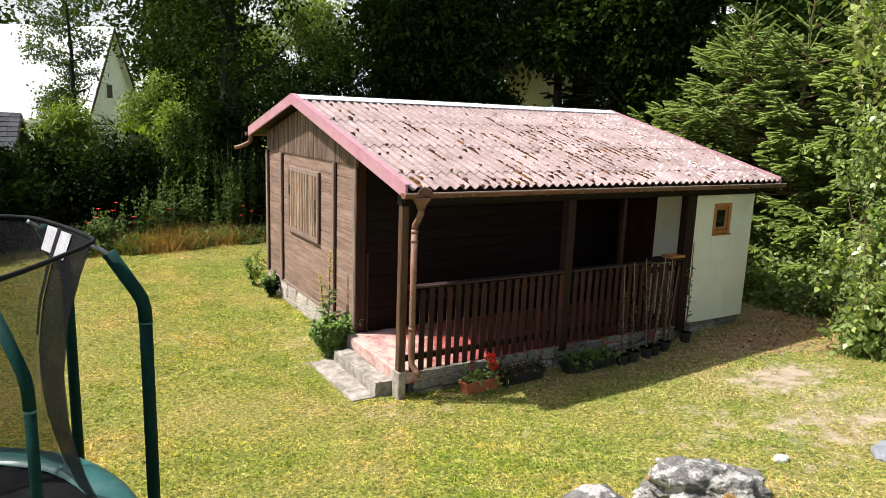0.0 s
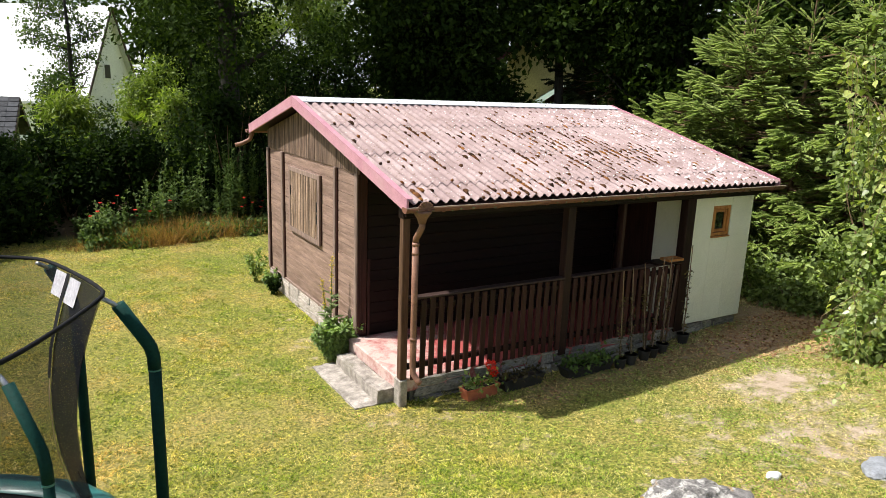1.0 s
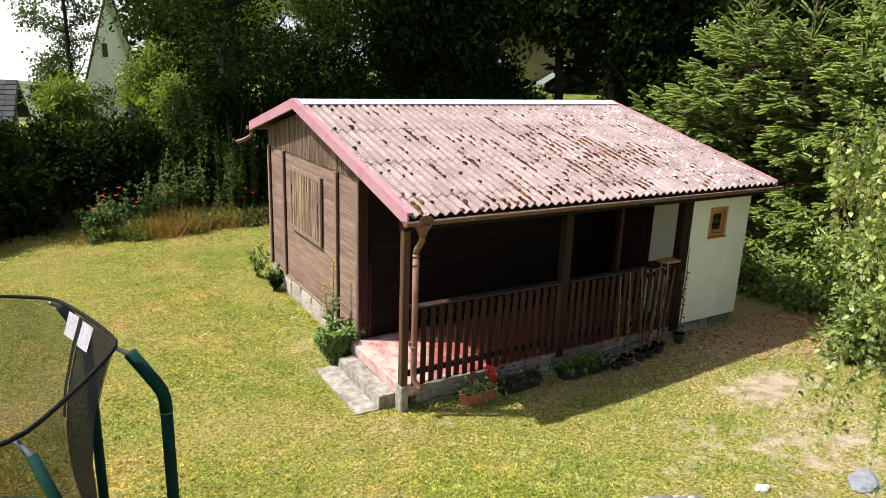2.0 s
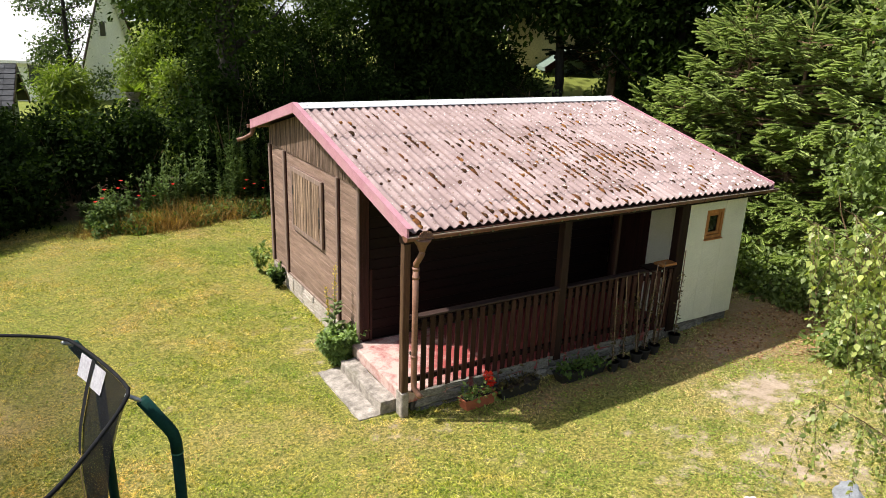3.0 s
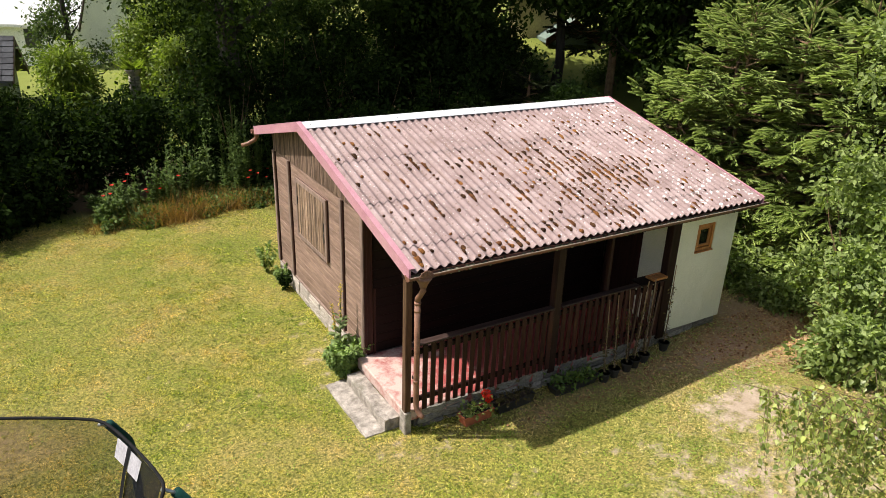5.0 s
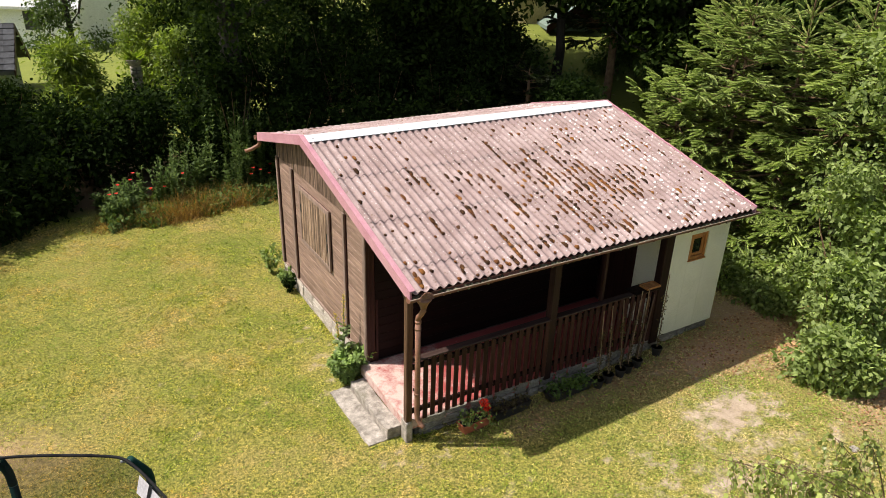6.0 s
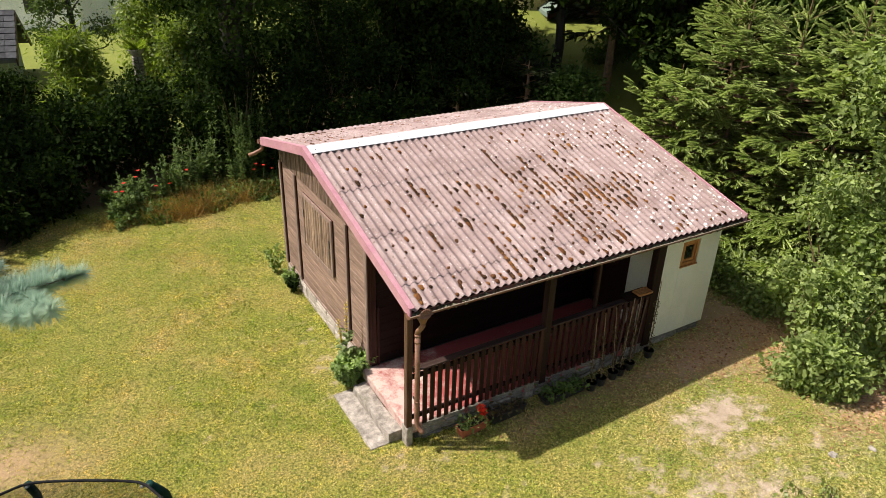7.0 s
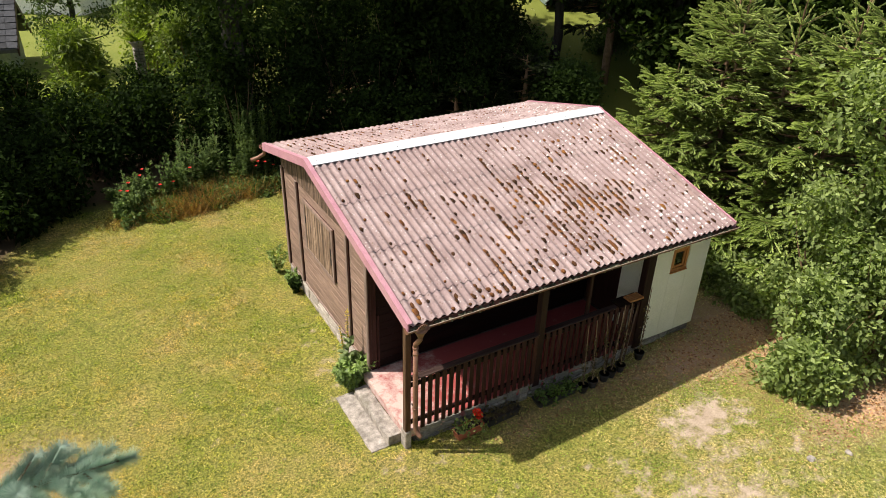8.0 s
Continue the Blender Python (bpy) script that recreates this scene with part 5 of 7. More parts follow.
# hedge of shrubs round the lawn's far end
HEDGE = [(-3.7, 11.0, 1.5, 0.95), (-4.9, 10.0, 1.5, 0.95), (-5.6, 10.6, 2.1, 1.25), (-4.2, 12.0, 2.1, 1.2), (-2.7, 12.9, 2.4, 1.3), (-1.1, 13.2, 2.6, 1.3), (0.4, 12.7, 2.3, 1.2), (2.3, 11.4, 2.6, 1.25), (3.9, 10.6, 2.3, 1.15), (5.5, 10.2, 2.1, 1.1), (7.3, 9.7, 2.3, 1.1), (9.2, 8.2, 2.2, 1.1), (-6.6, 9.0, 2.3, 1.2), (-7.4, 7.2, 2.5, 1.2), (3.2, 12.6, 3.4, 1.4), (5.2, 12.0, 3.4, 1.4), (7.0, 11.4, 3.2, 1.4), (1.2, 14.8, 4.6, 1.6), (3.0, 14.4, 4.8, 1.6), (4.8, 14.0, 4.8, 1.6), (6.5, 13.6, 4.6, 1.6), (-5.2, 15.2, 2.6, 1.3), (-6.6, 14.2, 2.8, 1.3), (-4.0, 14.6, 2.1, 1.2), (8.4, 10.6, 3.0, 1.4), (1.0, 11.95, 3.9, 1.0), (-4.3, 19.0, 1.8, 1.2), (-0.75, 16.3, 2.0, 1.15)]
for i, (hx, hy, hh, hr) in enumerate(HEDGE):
    shrub("shrub", 120 + i, hx, hy, hh * 0.86, hr, 5200, 0.13, "leaf_hedge_shaded", "dense dark green shrub with shade in its leaf colour", group="shrubs round the lawn", scatter=0.16, blobs=11)
shrub("shrub", 150, -2.4, 17.6, 2.9, 1.25, 9000, 0.22, "leaf_bright", "pale sunlit yellow-green shrub with long leaves", shape=LONG, scatter=0.2)
shrub("shrub", 151, 0.9, 18.0, 3.2, 1.15, 7000, 0.12, "leaf_bright", "sunlit yellow-green garden shrub behind the hedge", scatter=0.2)

leafy_tree("tree", 158, 9.4, 13.2, 8.0, 2.0, 0.4, 17000, 0.17, "leaf_oak_shaded", "slender dark broadleaf tree in the far row", "tree", 0.1, "trees of the far row", 9, 16, scatter=0.3)
for i, (hx, hy, hh) in enumerate([(8.9, 11.6, 2.2), (9.9, 11.0, 1.5), (10.6, 9.2, 1.3), (13.6, 10.9, 2.3)]):
    shrub("shrub", 153 + i, hx, hy, hh, 0.95, 5000, 0.13, "leaf_weed", "low leafy shrub in the shade behind the cottage", group="shrubs under the far trees", scatter=0.18)

# shrubs on the sunny side by the spruces
RIGHT = [(8.0, -0.98, 3.1, 1.2), (6.82, -1.78, 2.0, 1.05), (7.9, -2.1, 3.3, 1.2), (6.15, -2.15, 0.95, 0.6), (8.4, -3.4, 3.6, 1.2), (9.0, -2.3, 4.5, 1.15)]
for i, (hx, hy, hh, hr) in enumerate(RIGHT):
    shrub("shrub", 160 + i, hx, hy, hh, hr, 7600, 0.104, "leaf_shrub", "sunlit green shrub with glossy oval leaves", group="shrubs by the spruces", scatter=0.11, shell=0.45, blobs=20, lobe=(0.18, 0.36))
shrub("shrub", 168, 0.2, 20.6, 4.2, 1.3, 6500, 0.12, "leaf_bright", "pale sunlit yellow-green shrub", scatter=0.2)
leafy_tree("sapling", 169, 7.75, -1.25, 5.2, 0.95, 1.6, 4200, 0.105, "leaf_shrub", "slender young broadleaf tree with sparse pale leaves by the spruces", "tree", 0.035, limb_count=12, blobs=16, bark="young_bark", scatter=0.15, clump=12)
for ux, uy, uh in ((7.4, 2.1, 0.6), (7.9, 1.1, 0.7), (7.7, 0.1, 0.45), (8.6, 0.3, 0.8)):
    shrub("undergrowth", 170 + int(7 * ux), ux, uy, uh, 0.6, 2600, 0.10, "leaf_shrub", "low tangled undergrowth at the cottage corner", group="undergrowth by the cottage", stems=12)


def far_woods():
    """Wooded slopes beyond the white house and beyond the trees behind the cottage."""
    rng = np.random.default_rng(9)
    blobs = []
    for k in range(100):
        x = -45 + 58 * rng.random()
        y = 62 + 22 * rng.random()
        h = 9 + 5 * rng.random()
        for j in range(3):
            blobs.append((x + rng.normal(), y + rng.normal(), h * (0.3 + 0.28 * j), 3.0, 3.0, 2.6))
    for k in range(110):
        a, d = radians(26 + 54 * rng.random()), 78 + 20 * rng.random()
        h = 15 + 6 * rng.random()
        for j in range(3):
            blobs.append((-3 + d * math.sin(a), -6 + d * math.cos(a), h * (0.2 + 0.3 * j), 4.4, 4.4, 4.0))
    v, f = clump_leaves(rng, blobs, 44000, 0.66, 14, 0.6, 0.6)
    tagged(bulk("far_woods", v, f, M["leaf_oak_shaded"]), "dark woods on the slope beyond the houses", "woods", kind="stuff")


far_woods()


def birch():
    """A young birch beside the camera's path: arching branches with hanging strands of small pointed leaves."""
    rng = np.random.default_rng(7)
    bx, by = 0.95, -5.30
    g = float(ground_height(bx, by))
    t = empty("birch", (bx, by, g), "young birch with thin hanging twigs and small pale leaves", "tree")
    trunk = [np.array(p) for p in ((bx, by, g - 0.1), (bx - 0.02, by, g + 1.0), (bx - 0.12, by + 0.06, 2.2), (bx - 0.26, by + 0.12, 2.75), (bx - 0.42, by + 0.18, 3.15))]
    bm = tube([tuple(p) for p in trunk], [0.05, 0.038, 0.026, 0.014, 0.004], 8)
    P, D, U, S = [], [], [], []
    ends = [(-0.62, -4.70, 3.62), (-0.50, -4.86, 3.66), (-0.36, -4.62, 3.45), (-0.42, -5.02, 3.70), (-0.22, -4.80, 3.55), (-0.15, -5.08, 3.62), (-0.05, -4.66, 3.1), (0.05, -4.92, 3.3), (0.2, -4.70, 2.75), (0.3, -4.95, 2.6), (0.45, -4.72, 2.3), (0.0, -4.60, 2.55), (0.5, -5.0, 3.0), (0.15, -4.88, 3.62), (0.42, -4.93, 3.58)]
    for j, e in enumerate(ends):
        e = np.array(e)
        z0 = max(1.2, e[2] - 0.7)
        i = 2 if z0 < 2.2 else 3 if z0 < 2.75 else 4
        w = (z0 - trunk[i - 1][2]) / (trunk[i][2] - trunk[i - 1][2])
        b0 = trunk[i - 1] * (1 - w) + trunk[i] * w
        mid = (b0 + e) / 2 + np.array([0.05 * rng.normal(), 0.05 * rng.normal(), 0.14])
        way = [(1 - q) ** 2 * b0 + 2 * q * (1 - q) * mid + q * q * e for q in np.linspace(0, 1, 7)]
        tube([tuple(p) for p in way], [0.006, 0.005, 0.004, 0.0032, 0.0024, 0.0016, 0.001], 5, bm)
        for k in range(17):
            q = 0.35 + 0.65 * rng.random() ** 0.7
            a0 = (1 - q) ** 2 * b0 + 2 * q * (1 - q) * mid + q * q * e
            off = rng.normal(size=3) * np.array([0.09, 0.09, 0.03])
            ln = 0.18 + 0.42 * rng.random() * (1.0 if j > 5 else 0.75)
            tip = a0 + 1.5 * off + np.array([0.03 * rng.normal(), 0.03 * rng.normal(), -ln])
            knee = a0 + off + np.array([0, 0, -0.25 * ln])
            tube([tuple(a0), tuple(knee), tuple(tip)], [0.0014, 0.0011, 0.0006], 4, bm)
            for q2 in np.arange(0.06, 1.0, 0.030 / ln):
                p = (1 - q2) ** 2 * a0 + 2 * q2 * (1 - q2) * knee + q2 * q2 * tip
                r = 6.283 * rng.random()
                P.append(p)
                D.append([math.cos(r), math.sin(r), -0.5 - 0.9 * rng.random()])
                U.append([0.6 * rng.normal(), 0.6 * rng.normal(), 1.0])
                S.append(0.026 + 0.016 * rng.random())
    part("trunk", bm, M["young_bark"], t)
    shape = ([(0, 0, 0), (0.26, 0.14, 0.03), (0.36, 0.40, 0.05), (0, 1.0, -0.04), (-0.36, 0.40, 0.05), (-0.26, 0.14, 0.03)], [(0, 1, 2), (0, 2, 3), (0, 3, 4), (0, 4, 5)])
    v, f = spread(*shape, np.array(P), frames_of(np.array(D), np.array(U)), np.array(S))
    under(bulk("foliage", v, f, M["leaf_birch"]), t)


birch()


def blue_spruce():
    """The silvery spruce beside the camera, one bough of it reaching out over the lawn."""
    x, y = -4.75, -5.15
    t = spruce("blue_spruce", 15, x, y, 6.6 - float(ground_height(x, y)) - 0.05, 0.70, "silvery blue spruce standing by the trampoline", "needle_blue", 0.9, step=0.40, twig=0.15, dense=0.7, trunk_r=0.08)
    rng = np.random.default_rng(2)
    bm = bmesh.new()
    P, D, S = [], [], []
    root, fork, end = np.array([-4.72, -5.05, 5.72]), np.array([-3.78, -4.80, 5.96]), np.array([-3.445, -4.915, 6.05])
    tube([tuple(root), tuple((root + fork) / 2 - np.array([0, 0, 0.03])), tuple(fork), tuple(end)], [0.014, 0.011, 0.008, 0.003], 6, bm)

    def brush(base, tip, size):
        way = tip - base
        ln = np.linalg.norm(way)
        tube([tuple(base), tuple(tip)], [0.005, 0.003], 5, bm)
        for s in np.arange(0.0, 0.97, 0.05 / ln):
            P.append(base + way * s)
            D.append(way + 0.05 * ln * rng.normal(size=3))
            S.append(size * (1.0 if s < 0.8 else 0.85))

    brush(fork, end, 0.076)
    along = (end - fork) / np.linalg.norm(end - fork)
    across = np.cross([0, 0, 1.0], along)
    for base, side, ln, up in ((0.24, 1, 0.09, 0.0), (0.26, -1, 0.07, -0.02), (0.18, -1, 0.11, -0.02), (0.15, 1, 0.14, 0.0), (0.09, 1, 0.12, 0.04), (0.10, -1, 0.15, -0.03), (0.03, 1, 0.20, -0.03), (0.02, -1, 0.18, 0.0), (-0.05, 1, 0.20, 0.02), (-0.06, -1, 0.20, -0.04), (-0.12, 1, 0.27, -0.03), (-0.15, -1, 0.22, 0.0), (-0.22, 1, 0.24, 0.0), (-0.24, -1, 0.24, -0.03), (0.14, 1, 0.07, 0.06), (0.05, -1, 0.10, 0.06), (0.06, 1, 0.10, 0.07), (-0.10, -1, 0.12, 0.07), (-0.02, 1, 0.12, -0.09)):
        b0 = fork + along * base if base >= 0 else fork + (fork - root) / np.linalg.norm(fork - root) * base
        d = along * 0.75 + across * side * (0.62 + 0.12 * rng.normal()) + np.array([0, 0, up / ln])
        brush(b0, b0 + ln * d / np.linalg.norm(d), 0.074)
    part("bough_stem", bm, M["young_bark"], t)
    v, f = [], []
    for r in range(24):
        for k in range(20):
            a = 6.283 * k / 20 + 0.45 * r + 0.3 * rng.normal()
            n = 0.46 * (0.8 + 0.4 * rng.random())
            yy = 0.95 * r / 24
            s, c = math.sin(a), math.cos(a)
            i = len(v)
            v += [(-0.017 * s, yy, 0.017 * c), (0.017 * s, yy, -0.017 * c), (n * c, yy + 0.42 * n, n * s)]
            f.append((i, i + 1, i + 2))
    shoots(M["needle_blue"], (v, f), P, D, S, t, "bough")


blue_spruce()


# ---- trampoline ----
M["foam_green"] = surface("foam_green", (0.003, 0.022, 0.018), (0.006, 0.042, 0.034), 6, 60, 0.75, 0, 0.5, vary=0.1, spec=0.12)
M["pad_green"] = surface("pad_green", (0.02, 0.11, 0.10), (0.04, 0.17, 0.15), 5, 60, 0.4, 0, 0.2, (0.09, 0.19, 0.17), vary=0)
M["steel"] = surface("steel", (0.35, 0.36, 0.36), (0.5, 0.5, 0.5), 9, 60, 0.35, 0.8, 0.05, vary=0)
M["mat_black"] = surface("mat_black", (0.008, 0.008, 0.009), (0.02, 0.02, 0.021), 9, 120, 0.85, 0, 0.3, vary=0, spec=0.08)
M["tape_white"] = surface("tape_white", (0.30, 0.29, 0.31), (0.48, 0.465, 0.49), 20, 60, 0.6, 0, 0.3, vary=0)


def net_material(name, cover):
    m, n, l, b = nodes_of(name)
    b.inputs["Base Color"].default_value = (0.008, 0.0085, 0.010, 1)
    b.inputs["Roughness"].default_value = 0.9
    b.inputs["Specular IOR Level"].default_value = 0.1
    tr = n.new("ShaderNodeBsdfTransparent")
    mx = n.new("ShaderNodeMixShader")
    g = noise_tex(n, l, n.new("ShaderNodeNewGeometry").outputs["Position"], 3.0, 3)
    l.new(ramp(n, l, g, [(0.3, (cover - 0.06,) * 3), (0.7, (cover + 0.06,) * 3)]), mx.inputs[0])
    l.new(tr.outputs[0], mx.inputs[1])
    l.new(b.outputs[0], mx.inputs[2])
    l.new(mx.outputs[0], n["Material Output"].inputs[0])
    return m


M["net"] = net_material("net", 0.49)
M["net_strip"] = net_material("net_strip", 0.86)


def ring(cx, cy, z, r, t, sides=64, minor=10):
    return tube([(cx + r * math.cos(6.283185 * k / sides), cy + r * math.sin(6.283185 * k / sides), z) for k in range(sides + 1)], t, minor, caps=False)


def trampoline():
    cx, cy, zf, zr, R, rr = -4.36, -2.29, 0.56, 2.24, 1.40, 1.25
    g = float(ground_height(cx, cy))
    t = empty("trampoline", (cx, cy, g), "round trampoline with green padded poles and black safety net", "trampoline")
    part("frame", ring(cx, cy, zf - 0.06, R, 0.022), M["steel"], t, smooth=True)
    bm = bmesh.new()
    n = 48
    prof = [(1.235, zf - 0.005), (1.262, zf + 0.022), (1.42, zf + 0.022), (1.46, zf), (1.465, zf - 0.09), (1.45, zf - 0.09)]
    loops = [[bm.verts.new((cx + r * math.cos(6.283185 * k / n), cy + r * math.sin(6.283185 * k / n), z + 0.006 * math.sin(12 * 6.283185 * k / n))) for k in range(n)] for r, z in prof]
    for a, b in zip(loops, loops[1:]):
        for k in range(n):
            bm.faces.new((a[k], a[(k + 1) % n], b[(k + 1) % n], b[k]))
    part("pad", bm, M["pad_green"], t, "teal green spring cover", True)
    bm = bmesh.new()
    bmesh.ops.create_circle(bm, cap_ends=True, segments=48, radius=1.262, matrix=Matrix.Translation((cx, cy, zf - 0.02)))
    part("jumping_mat", bm, M["mat_black"], t)

    def hem(a):
        """Distance of the net's top hem from the middle: nearly straight from pole to pole."""
        d = (a - radians(-5.5)) % radians(45) - radians(22.5)
        return 1.295 - 0.066 * math.cos(4 * d)
    part("top_ring", tube([(cx + hem(a) * math.cos(a), cy + hem(a) * math.sin(a), zr) for a in np.linspace(0, 6.283185, 97)], 0.012, 8, caps=False), M["mat_black"], t, "black hem band holding the net", True)
    # net with a slight sag between the poles
    bm = bmesh.new()
    rows = [(zr, rr), (2.05, rr - 0.07), (1.8, rr - 0.14), (1.5, rr - 0.18), (1.2, rr - 0.17), (0.9, rr - 0.11), (zf + 0.02, rr + 0.0)]
    n = 96
    loops = [[bm.verts.new((cx + (hem(a) - (rr - r)) * math.cos(a), cy + (hem(a) - (rr - r)) * math.sin(a), z)) for a in [6.283185 * k / n for k in range(n)]] for z, r in rows]
    for a, b in zip(loops, loops[1:]):
        for k in range(n):
            bm.faces.new((a[k], a[(k + 1) % n], b[(k + 1) % n], b[k]))
    net = part("net", bm, M["net"], t, "see-through black safety net", True)
    # denser overlap of the net at its door, with a zip
    def strip(name, a0, a1, z_top, z_bot, material, off, label=""):
        bm = bmesh.new()
        cols = []
        for i in range(13):
            s = i / 12
            z = z_top + (z_bot - z_top) * s
            rad = np.interp(z, [zf, 0.9, 1.2, 1.5, 1.8, 2.05, zr], [0.0, -0.11, -0.17, -0.18, -0.14, -0.07, 0.0]) + off
            cols.append([bm.verts.new((cx + (hem(a) + rad) * math.cos(a), cy + (hem(a) + rad) * math.sin(a), z)) for a in np.linspace(a0, a1, 6)])
        for a, b in zip(cols, cols[1:]):
            for k in range(5):
                bm.faces.new((a[k], a[k + 1], b[k + 1], b[k]))
        part(name, bm, material, net, label, True)
    strip("door_strip", radians(-4), radians(19), zr - 0.01, zf + 0.03, M["net_strip"], -0.006)
    strip("label_patch", radians(20.4), radians(28), zr - 0.015, zr - 0.155, M["tape_white"], -0.014, "white cloth tag")
    strip("label_patch", radians(10.5), radians(18.4), zr - 0.02, zr - 0.165, M["tape_white"], -0.014, "white cloth tag")
    strip("strap", radians(18.2), radians(20.6), zr - 0.005, 1.62, M["mat_black"], -0.018, "black webbing strap")
    strip("zip", radians(19.0), radians(19.8), 1.62, zf + 0.05, M["bamboo"], -0.014, "pale zip")
    for k in range(8):
        a = radians(-5.5 + 45 * k)
        ux, uy = math.cos(a), math.sin(a)
        P = lambda r, z: (cx + r * ux, cy + r * uy, z)
        rs = 0.023 if k == 7 else 0.036     # one sleeve has lost its foam
        p = part("pole", tube([P(1.27, zr - 0.02), P(1.33, zr - 0.06), P(1.40, zr - 0.13)], 0.013, 10), M["steel"], t, smooth=True)
        part("foam_sleeve", tube([P(1.355, zr - 0.07), P(1.48, zr - 0.285), P(1.505, zr - 0.335), P(1.517, zr - 0.39), P(1.52, zr - 0.47)], rs + 0.001, 12), M["foam_green"], p, "dark green foam sleeve", True)
        part("foam_sleeve", tube([P(1.52, zr - 0.45), P(1.52, 1.4), P(1.52, zf - 0.1)], rs - 0.001, 12), M["foam_green"], p, "", True)
        part("tape_band", tube([P(1.52, zr - 0.475), P(1.52, zr - 0.465)], rs + 0.002, 12), M["pad_green"], p)
        part("lower_pole", tube([P(1.52, zf - 0.1), P(1.52, float(ground_height(cx + 1.52 * ux, cy + 1.52 * uy)) + 0.01)], 0.017, 10), M["steel"], p, smooth=True)
    for k in range(4):
        a = radians(15 + 90 * k)
        q = []
        for da, r, z in ((-0.32, 1.38, zf - 0.06), (-0.32, 1.38, None), (0.32, 1.38, None), (0.32, 1.38, zf - 0.06)):
            x, y = cx + r * math.cos(a + da), cy + r * math.sin(a + da)
            q.append((x, y, float(ground_height(x, y)) + 0.02 if z is None else z))
        part("leg", tube(q, 0.02, 8), M["steel"], t, "W-shaped steel leg", True)


trampoline()


# ---- moss on the roof ----
def lump_shape(seed):
    bm = bmesh.new()
    bmesh.ops.create_icosphere(bm, subdivisions=2, radius=1)
    for v in bm.verts:
        v.co *= 1 + 0.28 * noise.noise(v.co * 1.7 + Vector((seed * 5.1, 0, 0))) + 0.12 * noise.noise(v.co * 4 + Vector((0, seed, 0)))
        v.co.z = max(v.co.z, -0.25)
    bm.verts.ensure_lookup_table()
    bmesh.ops.triangulate(bm, faces=bm.faces[:])
    v = [tuple(p.co) for p in bm.verts]
    f = [tuple(q.index for q in t.verts) for t in bm.faces]
    bm.free()
    return v, f


def roof_moss():
    rng = np.random.default_rng(21)
    vs, fs, n0 = [], [], 0
    spots = []
    for k in range(4200):
        x, y = 6.3 * rng.random(), 3.5 * rng.random() ** 0.85
        thick = 0.13 + 0.85 * math.exp(-((x - 4.0) / 1.7) ** 2) * math.exp(-((y - 1.25) / 1.05) ** 2) + 0.55 * math.exp(-((y - 0.12) / 0.28) ** 2)
        thick *= 0.6 + 1.3 * noise.noise(Vector((x * 1.3, y * 1.3, 4)))
        if rng.random() < thick * 0.58:
            spots.append((x, y, 1.0))
    for k in range(380):
        spots.append((0.3 + 5.8 * rng.random(), 3.95 + 1.95 * rng.random(), 0.8))
    for xs, ya, yb in ((1.20, 2.55, 2.05), (1.33, 2.2, 1.75), (1.72, 0.9, 0.15), (0.95, 1.3, 0.9), (2.9, 2.9, 1.9), (3.4, 2.6, 1.5), (3.15, 1.2, 0.3), (2.4, 1.5, 0.9), (4.3, 2.0, 1.0), (1.6, 1.6, 1.1), (3.9, 2.5, 1.9), (2.0, 0.7, 0.1)):
        for y in np.arange(yb, ya, 0.05):
            if rng.random() < 0.9:
                spots.append((xs, y, 0.85))
    shapes = [lump_shape(s) for s in range(6)]
    groups = [[] for _ in shapes]
    for x, y, k in spots:
        x = 0.085 + PITCH * max(1, round((x - 0.085) / PITCH)) + 0.012 * rng.normal()
        groups[rng.integers(0, 6)].append((x, y, k))
    for (tv, tf), g in zip(shapes, groups):
        g = np.array(g)
        n = len(g)
        p = np.stack([g[:, 0], g[:, 1], np.array([roof_z(y) for y in g[:, 1]]) - AMP * 0.45], 1)
        rise = np.where(g[:, 1] < RIDGE_Y, 0.262, -0.262)
        d = np.stack([0.10 * rng.normal(size=n), np.ones(n), rise], 1)
        u = np.stack([np.zeros(n), -rise, np.ones(n)], 1)
        w = (0.020 + 0.030 * rng.random(n) ** 1.4) * g[:, 2] * (1 + 0.35 * np.exp(-((g[:, 0] - 4.1) / 1.3) ** 2 - ((g[:, 1] - 1.4) / 0.9) ** 2))
        size = np.stack([w * 0.95, w * (0.9 + 1.2 * rng.random(n) ** 3), 0.020 + 0.018 * rng.random(n)], 1)
        v, f = spread(tv, tf, p, frames_of(d, u), size)
        vs.append(v)
        fs.append(f + n0)
        n0 += len(v)
    tagged(bulk("roof_moss", np.concatenate(vs), np.concatenate(fs), M["moss"], True), "cushions of brown and orange moss in the roof corrugations", "moss", kind="stuff")
    # litter in the gutter
    n = 260
    p = np.stack([0.05 + 6.3 * rng.random(n), -0.052 + 0.028 * rng.normal(size=n).clip(-1.2, 1.2), 2.118 + 0.012 * rng.random(n)], 1)
    s = np.stack([0.02 + 0.02 * rng.random(n), 0.015 + 0.012 * rng.random(n), 0.014 + 0.012 * rng.random(n)], 1)
    v, f = spread(*shapes[0], p, frames_of(rng.normal(size=(n, 3)), rng.normal(size=(n, 3))), s)
    tagged(bulk("gutter_litter", v, f, M["leaf_litter"], True), "grey-green moss crumbs lying in the gutter", "litter", kind="stuff")


M["leaf_litter"] = foliage("leaf_litter", (0.05, 0.055, 0.035), (0.16, 0.16, 0.11), 0.95, 0.02, 0.1)
roof_moss()

